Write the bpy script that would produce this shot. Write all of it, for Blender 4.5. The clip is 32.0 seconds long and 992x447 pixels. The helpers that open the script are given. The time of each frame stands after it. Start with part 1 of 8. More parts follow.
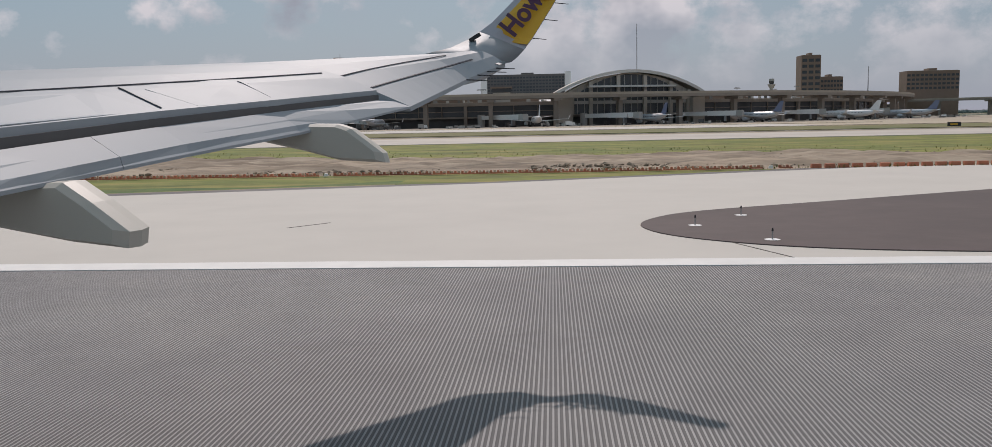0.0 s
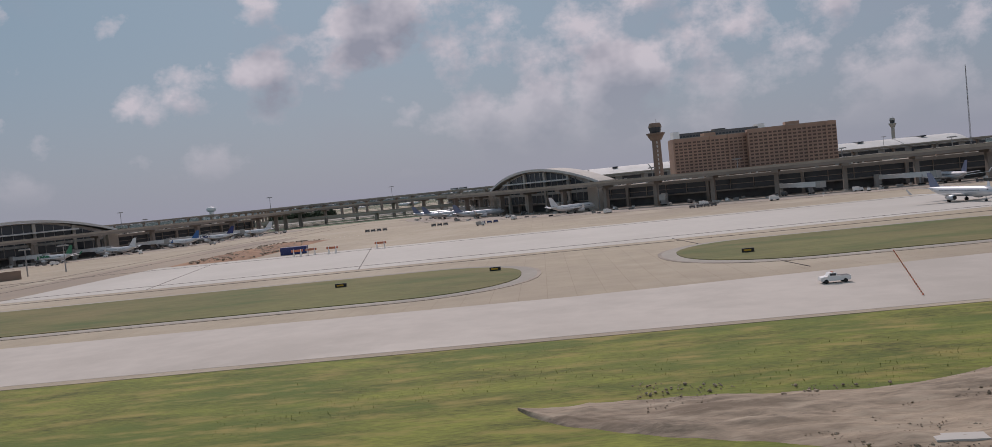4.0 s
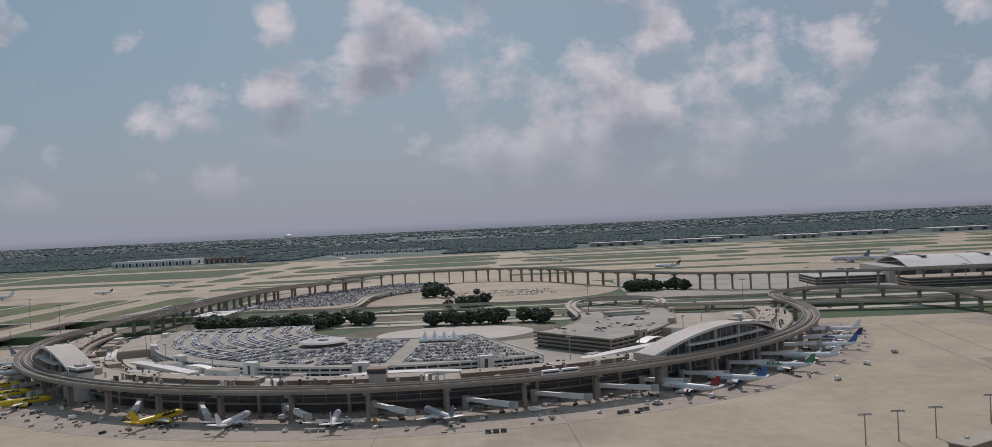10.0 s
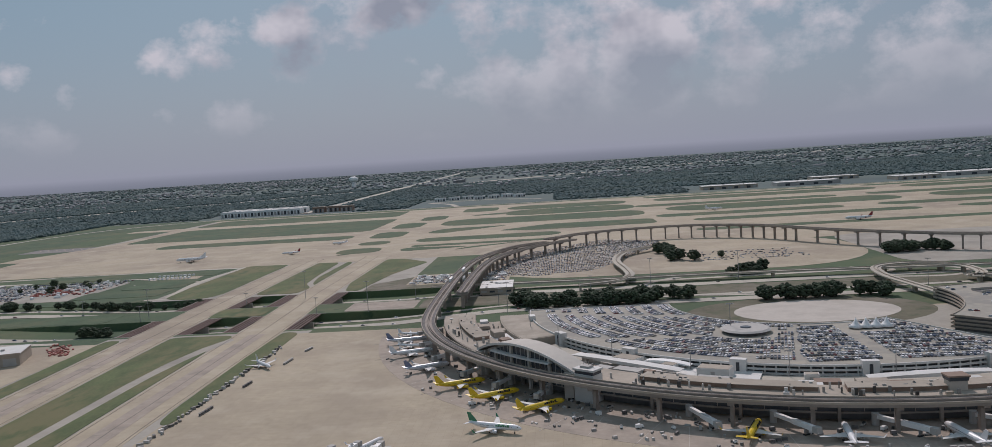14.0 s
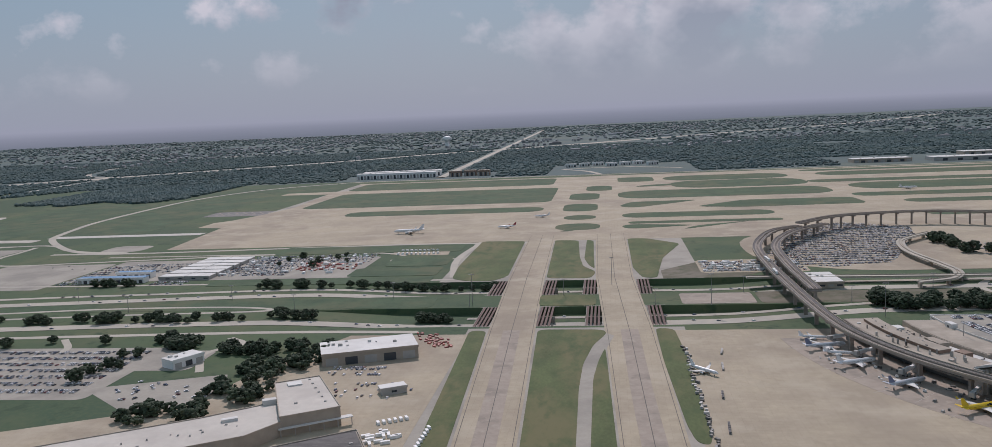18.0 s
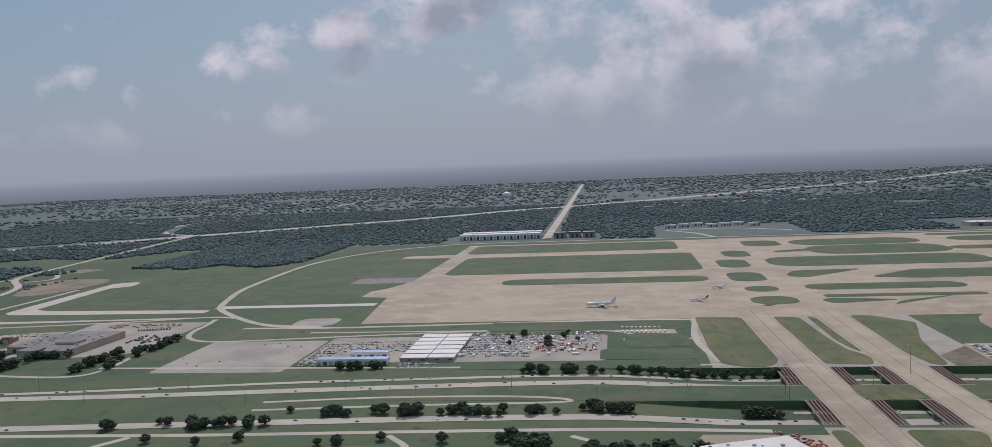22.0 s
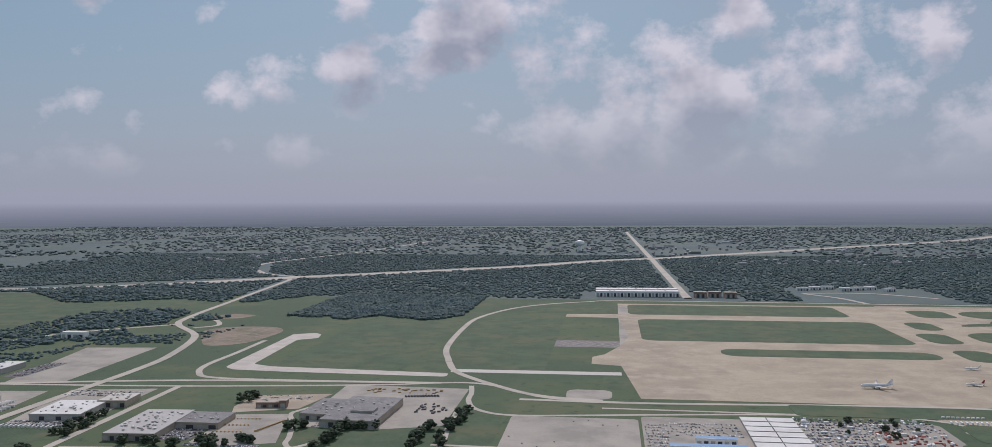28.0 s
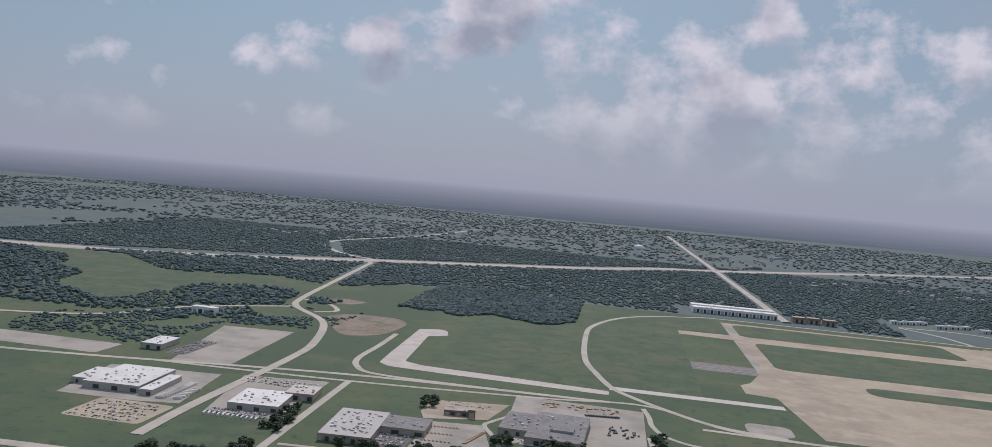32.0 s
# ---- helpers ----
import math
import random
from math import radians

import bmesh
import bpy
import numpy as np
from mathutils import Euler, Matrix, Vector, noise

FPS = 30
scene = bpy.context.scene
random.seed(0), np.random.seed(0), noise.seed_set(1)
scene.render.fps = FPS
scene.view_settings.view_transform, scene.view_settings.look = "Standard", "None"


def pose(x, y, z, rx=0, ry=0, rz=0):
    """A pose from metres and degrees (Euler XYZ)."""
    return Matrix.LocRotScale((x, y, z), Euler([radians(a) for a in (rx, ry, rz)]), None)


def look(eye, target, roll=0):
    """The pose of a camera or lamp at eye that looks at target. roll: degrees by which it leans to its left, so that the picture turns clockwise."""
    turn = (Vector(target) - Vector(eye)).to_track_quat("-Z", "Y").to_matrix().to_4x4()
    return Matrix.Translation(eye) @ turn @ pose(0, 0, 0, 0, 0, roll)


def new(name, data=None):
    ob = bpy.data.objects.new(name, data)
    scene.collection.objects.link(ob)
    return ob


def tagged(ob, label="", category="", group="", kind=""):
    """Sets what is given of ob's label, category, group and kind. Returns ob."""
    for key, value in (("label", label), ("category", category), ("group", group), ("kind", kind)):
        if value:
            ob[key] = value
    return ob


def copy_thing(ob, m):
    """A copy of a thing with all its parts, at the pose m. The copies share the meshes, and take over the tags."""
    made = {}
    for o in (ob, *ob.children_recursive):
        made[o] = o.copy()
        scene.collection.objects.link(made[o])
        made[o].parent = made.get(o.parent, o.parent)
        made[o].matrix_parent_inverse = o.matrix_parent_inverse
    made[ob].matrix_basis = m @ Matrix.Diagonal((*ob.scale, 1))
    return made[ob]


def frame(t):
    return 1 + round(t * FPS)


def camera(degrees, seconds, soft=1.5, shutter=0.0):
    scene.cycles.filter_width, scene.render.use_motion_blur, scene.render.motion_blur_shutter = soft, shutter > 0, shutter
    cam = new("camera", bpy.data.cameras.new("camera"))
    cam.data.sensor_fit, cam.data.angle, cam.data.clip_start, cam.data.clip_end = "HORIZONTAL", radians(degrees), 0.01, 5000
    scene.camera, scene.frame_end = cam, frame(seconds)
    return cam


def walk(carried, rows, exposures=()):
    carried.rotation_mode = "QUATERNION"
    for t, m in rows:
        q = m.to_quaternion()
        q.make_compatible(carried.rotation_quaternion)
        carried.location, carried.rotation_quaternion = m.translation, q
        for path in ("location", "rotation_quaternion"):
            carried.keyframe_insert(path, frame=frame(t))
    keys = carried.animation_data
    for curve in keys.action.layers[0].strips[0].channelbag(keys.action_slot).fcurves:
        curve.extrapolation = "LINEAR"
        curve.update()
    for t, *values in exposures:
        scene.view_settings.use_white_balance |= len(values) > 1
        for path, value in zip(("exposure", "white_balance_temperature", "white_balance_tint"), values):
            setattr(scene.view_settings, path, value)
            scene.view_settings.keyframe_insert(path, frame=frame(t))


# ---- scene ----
cam = camera(60.57, 32.0, soft=0.75)
PATH = [
    (0.0, pose(0.00, -0.23, 1.59, 83.12, 1.13, 3.79)),
    (0.5, pose(-16.67, 0.15, 1.73, 83.31, 0.86, 3.44)),
    (1.0, pose(-33.31, 0.42, 1.98, 83.33, 1.28, 3.20)),
    (1.5, pose(-49.90, 0.47, 2.46, 83.19, 1.89, 2.97)),
    (2.0, pose(-66.44, 0.28, 3.25, 83.05, 2.99, 3.09)),
    (2.5, pose(-83.03, 0.08, 4.37, 82.62, 3.33, 3.85)),
    (3.0, pose(-99.79, 0.20, 5.80, 82.69, 4.13, 4.05)),
    (3.5, pose(-116.82, 0.86, 7.53, 84.16, 5.24, 3.78)),
    (4.0, pose(-134.15, 1.86, 9.50, 87.50, 5.77, 2.94)),
    (4.5, pose(-151.76, 2.89, 11.66, 90.51, 7.13, 3.91)),
    (5.0, pose(-169.62, 3.69, 13.97, 90.27, 7.29, 3.72)),
    (5.5, pose(-187.60, 4.24, 16.46, 89.75, 7.64, 3.31)),
    (6.0, pose(-205.56, 4.52, 19.18, 89.22, 7.99, 2.90)),
    (6.5, pose(-223.34, 4.56, 22.15, 88.98, 8.15, 2.71)),
    (7.0, pose(-240.85, 4.37, 25.42, 88.38, 7.30, 2.10)),
    (7.5, pose(-258.14, 3.98, 28.91, 88.73, 4.62, 2.19)),
    (8.0, pose(-275.36, 3.43, 32.52, 88.93, 4.11, 2.29)),
    (8.5, pose(-292.61, 2.76, 36.17, 88.97, 3.75, 1.79)),
    (9.0, pose(-310.02, 2.00, 39.77, 89.35, 4.23, 2.53)),
    (9.5, pose(-327.67, 1.21, 43.25, 89.66, 3.41, 2.47)),
    (10.0, pose(-345.50, 0.42, 46.61, 89.77, 2.68, 3.28)),
    (10.5, pose(-363.44, -0.32, 49.89, 89.90, 2.29, 3.95)),
    (11.0, pose(-381.39, -0.96, 53.12, 90.32, 2.19, 4.12)),
    (11.5, pose(-399.26, -1.45, 56.33, 90.35, 2.61, 4.91)),
    (12.0, pose(-416.97, -1.74, 59.55, 89.66, 2.93, 5.66)),
    (12.5, pose(-434.44, -1.81, 62.79, 85.33, 3.32, 6.10)),
    (13.0, pose(-451.76, -1.69, 66.05, 85.29, 4.36, 5.84)),
    (13.5, pose(-469.00, -1.46, 69.27, 85.33, 3.90, 4.95)),
    (14.0, pose(-486.26, -1.17, 72.45, 85.33, 3.59, 4.33)),
    (14.5, pose(-503.63, -0.89, 75.53, 85.31, 2.90, 2.96)),
    (15.0, pose(-521.20, -0.68, 78.48, 85.30, 2.22, 1.59)),
    (15.5, pose(-539.04, -0.59, 81.30, 85.29, 1.91, 0.97)),
    (16.0, pose(-557.13, -0.61, 84.01, 85.35, 1.96, 0.78)),
    (16.5, pose(-575.43, -0.71, 86.67, 85.29, 1.75, 2.05)),
    (17.0, pose(-593.89, -0.86, 89.32, 84.95, 1.52, 3.26)),
    (17.5, pose(-612.48, -1.04, 92.01, 82.12, 2.33, 6.58)),
    (18.0, pose(-631.16, -1.23, 94.80, 82.54, 2.51, 7.28)),
    (18.5, pose(-649.87, -1.41, 97.72, 84.56, 2.82, 7.35)),
    (19.0, pose(-668.59, -1.59, 100.72, 85.40, 3.25, 7.19)),
    (19.5, pose(-687.26, -1.81, 103.74, 85.89, 2.65, 7.18)),
    (20.0, pose(-705.85, -2.12, 106.71, 86.04, 2.57, 7.04)),
    (20.5, pose(-724.31, -2.52, 109.58, 86.12, 2.45, 6.97)),
    (21.0, pose(-742.60, -3.07, 112.28, 86.15, 2.25, 7.00)),
    (21.5, pose(-760.69, -3.78, 114.77, 86.12, 2.24, 7.12)),
    (22.0, pose(-778.63, -4.59, 117.08, 85.94, 2.42, 7.83)),
    (22.5, pose(-796.47, -5.43, 119.24, 85.46, 2.53, 8.38)),
    (23.0, pose(-814.27, -6.25, 121.31, 84.34, 2.57, 8.80)),
    (23.5, pose(-832.09, -6.96, 123.33, 84.03, 2.32, 8.16)),
    (24.0, pose(-849.98, -7.50, 125.34, 85.50, 2.11, 7.87)),
    (24.5, pose(-867.97, -7.83, 127.38, 88.55, 1.84, 7.72)),
    (25.0, pose(-886.05, -8.05, 129.49, 88.89, 1.91, 7.69)),
    (25.5, pose(-904.16, -8.27, 131.67, 89.04, 1.90, 7.71)),
    (26.0, pose(-922.24, -8.61, 133.95, 89.05, 1.70, 7.71)),
    (26.5, pose(-940.26, -9.19, 136.35, 89.09, 1.27, 7.72)),
    (27.0, pose(-958.16, -10.13, 138.88, 89.12, 0.84, 7.72)),
    (27.5, pose(-975.90, -11.51, 141.55, 89.14, 0.65, 7.72)),
    (28.0, pose(-993.48, -13.23, 144.30, 88.52, 0.19, 7.74)),
    (28.5, pose(-1010.91, -15.11, 147.04, 87.70, -0.15, 7.98)),
    (29.0, pose(-1028.20, -17.03, 149.71, 87.30, -0.68, 8.07)),
    (29.5, pose(-1045.35, -18.81, 152.22, 87.01, -1.35, 8.21)),
    (30.0, pose(-1062.39, -20.31, 154.51, 86.74, -1.83, 8.28)),
    (30.5, pose(-1079.31, -21.42, 156.50, 86.45, -2.43, 8.54)),
    (31.0, pose(-1096.15, -22.21, 158.27, 86.23, -3.07, 8.61)),
    (31.5, pose(-1112.93, -22.78, 159.88, 86.48, -3.93, 8.67)),
    (32.0, pose(-1129.69, -23.24, 161.42, 87.51, -5.05, 8.78)),
]
EXPOSURES = [(0, 0.04, 6530, 22), (1, -0.1, 6520, 20), (2, -0.12, 6530, 19), (3, -0.12, 6440, 19), (4, -0.2, 6430, 27), (7, -0.21, 6330, 23), (10, -0.21, 6320, 23), (14, -0.2, 6230, 24), (14.5, -0.2, 6230, 24), (16.5, -0.2, 6160, 24), (18, -0.08, 6140, 25), (24, -0.06, 6130, 26), (32, 0.02, 6140, 26)]
walk(cam, PATH, EXPOSURES)

# ---- light ----
world = bpy.data.worlds.new("sky")
scene.world = world
world.use_nodes = True
wn, wl = world.node_tree.nodes, world.node_tree.links
wn.clear()


def wnode(kind, **kw):
    n = wn.new(kind)
    for k, v in kw.items():
        n.inputs[k].default_value = v
    return n


SUN_EL, SUN_AZ = radians(43.5), radians(-9.5)  # azimuth from +y towards +x
sky = wn.new("ShaderNodeTexSky")
sky.sky_type, sky.sun_disc, sky.sun_elevation, sky.sun_rotation = "NISHITA", False, SUN_EL, SUN_AZ
sky.air_density, sky.dust_density, sky.ozone_density, sky.altitude = 1.0, 2.2, 1.0, 200
coord = wn.new("ShaderNodeTexCoord")
split = wn.new("ShaderNodeSeparateXYZ")
wl.new(coord.outputs["Generated"], split.inputs[0])


def wmath(op, a, b=None, clamp=False):
    n = wn.new("ShaderNodeMath")
    n.operation, n.use_clamp = op, clamp
    for i, v in enumerate((a, b)):
        if v is None:
            continue
        if isinstance(v, (int, float)):
            n.inputs[i].default_value = v
        else:
            wl.new(v, n.inputs[i])
    return n.outputs[0]


def wmix(fac, a, b):
    n = wn.new("ShaderNodeMix")
    n.data_type = "RGBA"
    for i, v in ((0, fac), (6, a), (7, b)):
        if isinstance(v, tuple):
            n.inputs[i].default_value = v
        elif isinstance(v, (int, float)):
            n.inputs[i].default_value = v
        else:
            wl.new(v, n.inputs[i])
    return n.outputs[2]


up = split.outputs[2]
high = wmath("MAXIMUM", up, 0.0)
puff_at = wn.new("ShaderNodeVectorMath")
puff_at.operation = "MULTIPLY"
puff_at.inputs[1].default_value = (1.0, 1.0, 1.3)
wl.new(coord.outputs["Generated"], puff_at.inputs[0])


def heap(place, detail):
    """Density of heaped cloud: broad noise with rounded billows on it."""
    n_ = wnode("ShaderNodeTexNoise", Scale=4.9, Detail=detail, Roughness=0.62)
    wl.new(place, n_.inputs["Vector"])
    v_ = wn.new("ShaderNodeTexVoronoi")
    v_.feature = "SMOOTH_F1"
    v_.inputs["Scale"].default_value, v_.inputs["Smoothness"].default_value = 13.0, 0.25
    wl.new(place, v_.inputs["Vector"])
    return wmath("ADD", n_.outputs[0], wmath("MULTIPLY", wmath("SUBTRACT", 0.45, v_.outputs[0]), 0.26))


lifted = wn.new("ShaderNodeVectorMath")
lifted.operation = "ADD"
lifted.inputs[1].default_value = (-0.01, 0.0, 0.045)
wl.new(puff_at.outputs[0], lifted.inputs[0])
veil = wnode("ShaderNodeTexNoise", Scale=1.6, Detail=5.0, Roughness=0.6)
wl.new(puff_at.outputs[0], veil.inputs["Vector"])
here, above = heap(puff_at.outputs[0], 9.0), heap(lifted.outputs[0], 5.0)
drift = wmath("MULTIPLY", wmath("ADD", split.outputs[0], 0.05), 0.07)
cover = wmath("MULTIPLY", wmath("ADD", wmath("SUBTRACT", here, 0.472), drift), 11.0, True)
shade = wmath("MULTIPLY", wmath("SUBTRACT", above, 0.455), 5.6, True)
cloud = wmix(shade, (9.4, 9.4, 9.3, 1), (4.3, 4.75, 5.3, 1))
low_fade = wmath("MULTIPLY", wmath("SUBTRACT", up, 0.02), 9.0, True)
haze = wmath("POWER", wmath("SUBTRACT", 1.0, wmath("MULTIPLY", high, 2.6, True)), 3.0)
clear = wmix(0.72, sky.outputs[0], (2.5, 4.9, 5.6, 1))
thin = wmix(wmath("MULTIPLY", wmath("ADD", wmath("SUBTRACT", veil.outputs[0], 0.52), drift), 2.4, True), clear, (5.2, 5.5, 6.0, 1))
hazed = wmix(wmath("MULTIPLY", haze, 0.85), thin, (5.0, 5.35, 5.95, 1))
clouded = wmix(wmath("MULTIPLY", wmath("MULTIPLY", cover, low_fade), 0.88), hazed, cloud)
# distant land under the horizon, past the reach of the ground
reach = wn.new("ShaderNodeCombineXYZ")
depth = wmath("ADD", wmath("ABSOLUTE", up), 0.004)
wl.new(wmath("DIVIDE", split.outputs[0], depth), reach.inputs[0])
wl.new(wmath("DIVIDE", split.outputs[1], depth), reach.inputs[1])
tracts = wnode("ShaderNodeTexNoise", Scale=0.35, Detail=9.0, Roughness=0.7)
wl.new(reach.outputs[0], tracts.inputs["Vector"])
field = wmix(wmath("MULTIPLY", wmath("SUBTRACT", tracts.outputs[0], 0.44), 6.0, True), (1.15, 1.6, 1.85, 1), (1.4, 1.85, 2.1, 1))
# haze painted into the backdrop: land pales to blue-grey towards the horizon
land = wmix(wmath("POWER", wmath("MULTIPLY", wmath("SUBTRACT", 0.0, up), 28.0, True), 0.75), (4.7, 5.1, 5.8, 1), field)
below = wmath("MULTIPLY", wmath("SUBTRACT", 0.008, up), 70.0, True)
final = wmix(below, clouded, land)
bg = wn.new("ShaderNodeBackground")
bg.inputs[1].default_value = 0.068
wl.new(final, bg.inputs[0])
wout = wn.new("ShaderNodeOutputWorld")
wl.new(bg.outputs[0], wout.inputs[0])

sun_data = bpy.data.lights.new("sun", "SUN")
sun_data.energy, sun_data.angle, sun_data.color = 2.6, radians(0.6), (1.0, 0.93, 0.83)
sun = new("sun", sun_data)
sun_dir = Vector((math.sin(SUN_AZ) * math.cos(SUN_EL), math.cos(SUN_AZ) * math.cos(SUN_EL), math.sin(SUN_EL)))
sun.matrix_world = look((0, 0, 900), Vector((0, 0, 900)) - sun_dir)
scene.view_settings.exposure = 0.0


# ---- materials ----
MATS = {}


def mat(name, color, rough=0.8, metal=0.0, vary=0.25, grain=1.0, bump=0.0, stain=None, stain_scale=0.05, island=0.0, obj_random=0.0, tint=None, slabs=0.0, streak=1.0):
    """Base colour with grain and broad wear; stain: a second colour laid over in patches; island: spread of tone between loose pieces."""
    if name in MATS:
        return MATS[name]
    m = bpy.data.materials.new(name)
    m.use_nodes = True
    nt = m.node_tree
    n, l = nt.nodes, nt.links
    p = n["Principled BSDF"]
    p.inputs["Roughness"].default_value, p.inputs["Metallic"].default_value = rough, metal
    geo = n.new("ShaderNodeNewGeometry")

    place = geo.outputs["Position"]
    if streak != 1.0:
        drawn = n.new("ShaderNodeVectorMath")
        drawn.operation = "MULTIPLY"
        drawn.inputs[1].default_value = (streak, 1.0, 1.0)
        l.new(place, drawn.inputs[0])
        place = drawn.outputs[0]

    def noise_tex(scale, detail=4.0, rough_=0.6):
        t = n.new("ShaderNodeTexNoise")
        t.inputs["Scale"].default_value, t.inputs["Detail"].default_value, t.inputs["Roughness"].default_value = scale, detail, rough_
        l.new(place, t.inputs["Vector"])
        return t.outputs[0]

    def mixer(fac, a, b, kind="MIX"):
        x = n.new("ShaderNodeMix")
        x.data_type, x.blend_type = "RGBA", kind
        for i, v in ((0, fac), (6, a), (7, b)):
            if isinstance(v, (tuple, int, float)):
                x.inputs[i].default_value = v
            else:
                l.new(v, x.inputs[i])
        return x.outputs[2]

    def ramp(src, lo, hi):
        r = n.new("ShaderNodeMapRange")
        r.inputs[1].default_value, r.inputs[2].default_value = lo, hi
        l.new(src, r.inputs[0])
        return r.outputs[0]

    c4 = (*color, 1)
    dark = tuple(v * (1 - vary) for v in color) + (1,)
    light = tuple(min(1, v * (1 + vary)) for v in color) + (1,)
    fine, broad = noise_tex(grain), noise_tex(grain * 0.07, 5.0)
    col = mixer(ramp(fine, 0.3, 0.7), dark, light)
    col = mixer(0.5, col, mixer(ramp(broad, 0.35, 0.65), dark, light))
    if stain:
        col = mixer(ramp(noise_tex(stain_scale, 6.0, 0.62), 0.46, 0.62), col, (*stain, 1))
    if tint:
        col = mixer(ramp(noise_tex(stain_scale * 3.3, 5.0, 0.6), 0.5, 0.68), col, (*tint, 1))
    if slabs:
        bk = n.new("ShaderNodeTexBrick")
        bk.offset = 0.0
        bk.inputs["Scale"].default_value, bk.inputs["Mortar Size"].default_value = 1.0 / slabs, 0.012
        bk.inputs["Brick Width"].default_value, bk.inputs["Row Height"].default_value = 1.0, 1.0
        bk.inputs["Color1"].default_value, bk.inputs["Color2"].default_value, bk.inputs["Mortar"].default_value = (1.0, 1.0, 1.0, 1), (0.96, 0.96, 0.95, 1), (0.82, 0.80, 0.78, 1)
        l.new(geo.outputs["Position"], bk.inputs["Vector"])
        col = mixer(1.0, col, bk.outputs[0], "MULTIPLY")
    if island or obj_random:
        src = geo.outputs["Random Per Island"] if island else n.new("ShaderNodeObjectInfo").outputs["Random"]
        spread_ = island or obj_random
        hsv = n.new("ShaderNodeHueSaturation")
        l.new(col, hsv.inputs["Color"])
        l.new(ramp_out(n, l, src, 1 - spread_, 1 + spread_), hsv.inputs["Value"])
        col = hsv.outputs[0]
    l.new(col, p.inputs["Base Color"])
    if bump:
        b = n.new("ShaderNodeBump")
        b.inputs["Strength"].default_value, b.inputs["Distance"].default_value = bump, 0.1 / max(grain, 0.1)
        l.new(fine, b.inputs["Height"])
        l.new(b.outputs[0], p.inputs["Normal"])
    MATS[name] = m
    return m


def ramp_out(n, l, src, lo, hi):
    r = n.new("ShaderNodeMapRange")
    r.inputs[3].default_value, r.inputs[4].default_value = lo, hi
    l.new(src, r.inputs[0])
    return r.outputs[0]


def glass_mat(name, color, rough=0.08):
    m = mat(name, color, rough, 0.0, 0.15, 0.3)
    m.node_tree.nodes["Principled BSDF"].inputs["Specular IOR Level"].default_value = 0.35
    return m


def car_paint():
    """Parked cars: the tone and hue change from car to car."""
    m = bpy.data.materials.new("car_paint")
    m.use_nodes = True
    n, l = m.node_tree.nodes, m.node_tree.links
    p = n["Principled BSDF"]
    p.inputs["Roughness"].default_value, p.inputs["Metallic"].default_value = 0.5, 0.0
    geo = n.new("ShaderNodeNewGeometry")
    r = n.new("ShaderNodeValToRGB")
    r.color_ramp.interpolation = "CONSTANT"
    tones = ((0.0, 0.78, 0.78, 0.79), (0.34, 0.035, 0.035, 0.04), (0.52, 0.46, 0.47, 0.49), (0.70, 0.12, 0.13, 0.15), (0.82, 0.03, 0.06, 0.13), (0.93, 0.17, 0.03, 0.03), (0.97, 0.22, 0.20, 0.16))
    el = r.color_ramp.elements
    while len(el) < len(tones):
        el.new(0.5)
    for e, (at, *rgb) in zip(el, tones):
        e.position, e.color = at, (*rgb, 1)
    l.new(geo.outputs["Random Per Island"], r.inputs[0])
    l.new(r.outputs[0], p.inputs["Base Color"])
    MATS["car_paint"] = m
    return m


def runway_mat():
    """Grooved dark asphalt: fine grooves run across the runway."""
    m = mat("runway_asphalt", (0.165, 0.160, 0.158), 0.85, 0, 0.18, 1.5, 0.0, (0.125, 0.122, 0.122), 0.12, tint=(0.185, 0.178, 0.17))
    n, l = m.node_tree.nodes, m.node_tree.links
    w = n.new("ShaderNodeTexWave")
    w.wave_type, w.bands_direction = "BANDS", "X"
    w.inputs["Scale"].default_value = 11.0
    geo = n.new("ShaderNodeNewGeometry")
    l.new(geo.outputs["Position"], w.inputs["Vector"])
    p = n["Principled BSDF"]
    base = p.inputs["Base Color"].links[0].from_socket
    x = n.new("ShaderNodeMix")
    x.data_type, x.blend_type = "RGBA", "MULTIPLY"
    x.inputs[0].default_value = 0.75
    l.new(base, x.inputs[6])
    rr = n.new("ShaderNodeMapRange")
    rr.inputs[1].default_value, rr.inputs[2].default_value, rr.inputs[3].default_value, rr.inputs[4].default_value = 0.58, 0.78, 0.68, 2.5
    l.new(w.outputs[1], rr.inputs[0])
    l.new(rr.outputs[0], x.inputs[7])
    l.new(x.outputs[2], p.inputs["Base Color"])
    b = n.new("ShaderNodeBump")
    b.inputs["Strength"].default_value, b.inputs["Distance"].default_value = 0.5, 0.01
    l.new(w.outputs[1], b.inputs["Height"])
    l.new(b.outputs[0], p.inputs["Normal"])
    return m


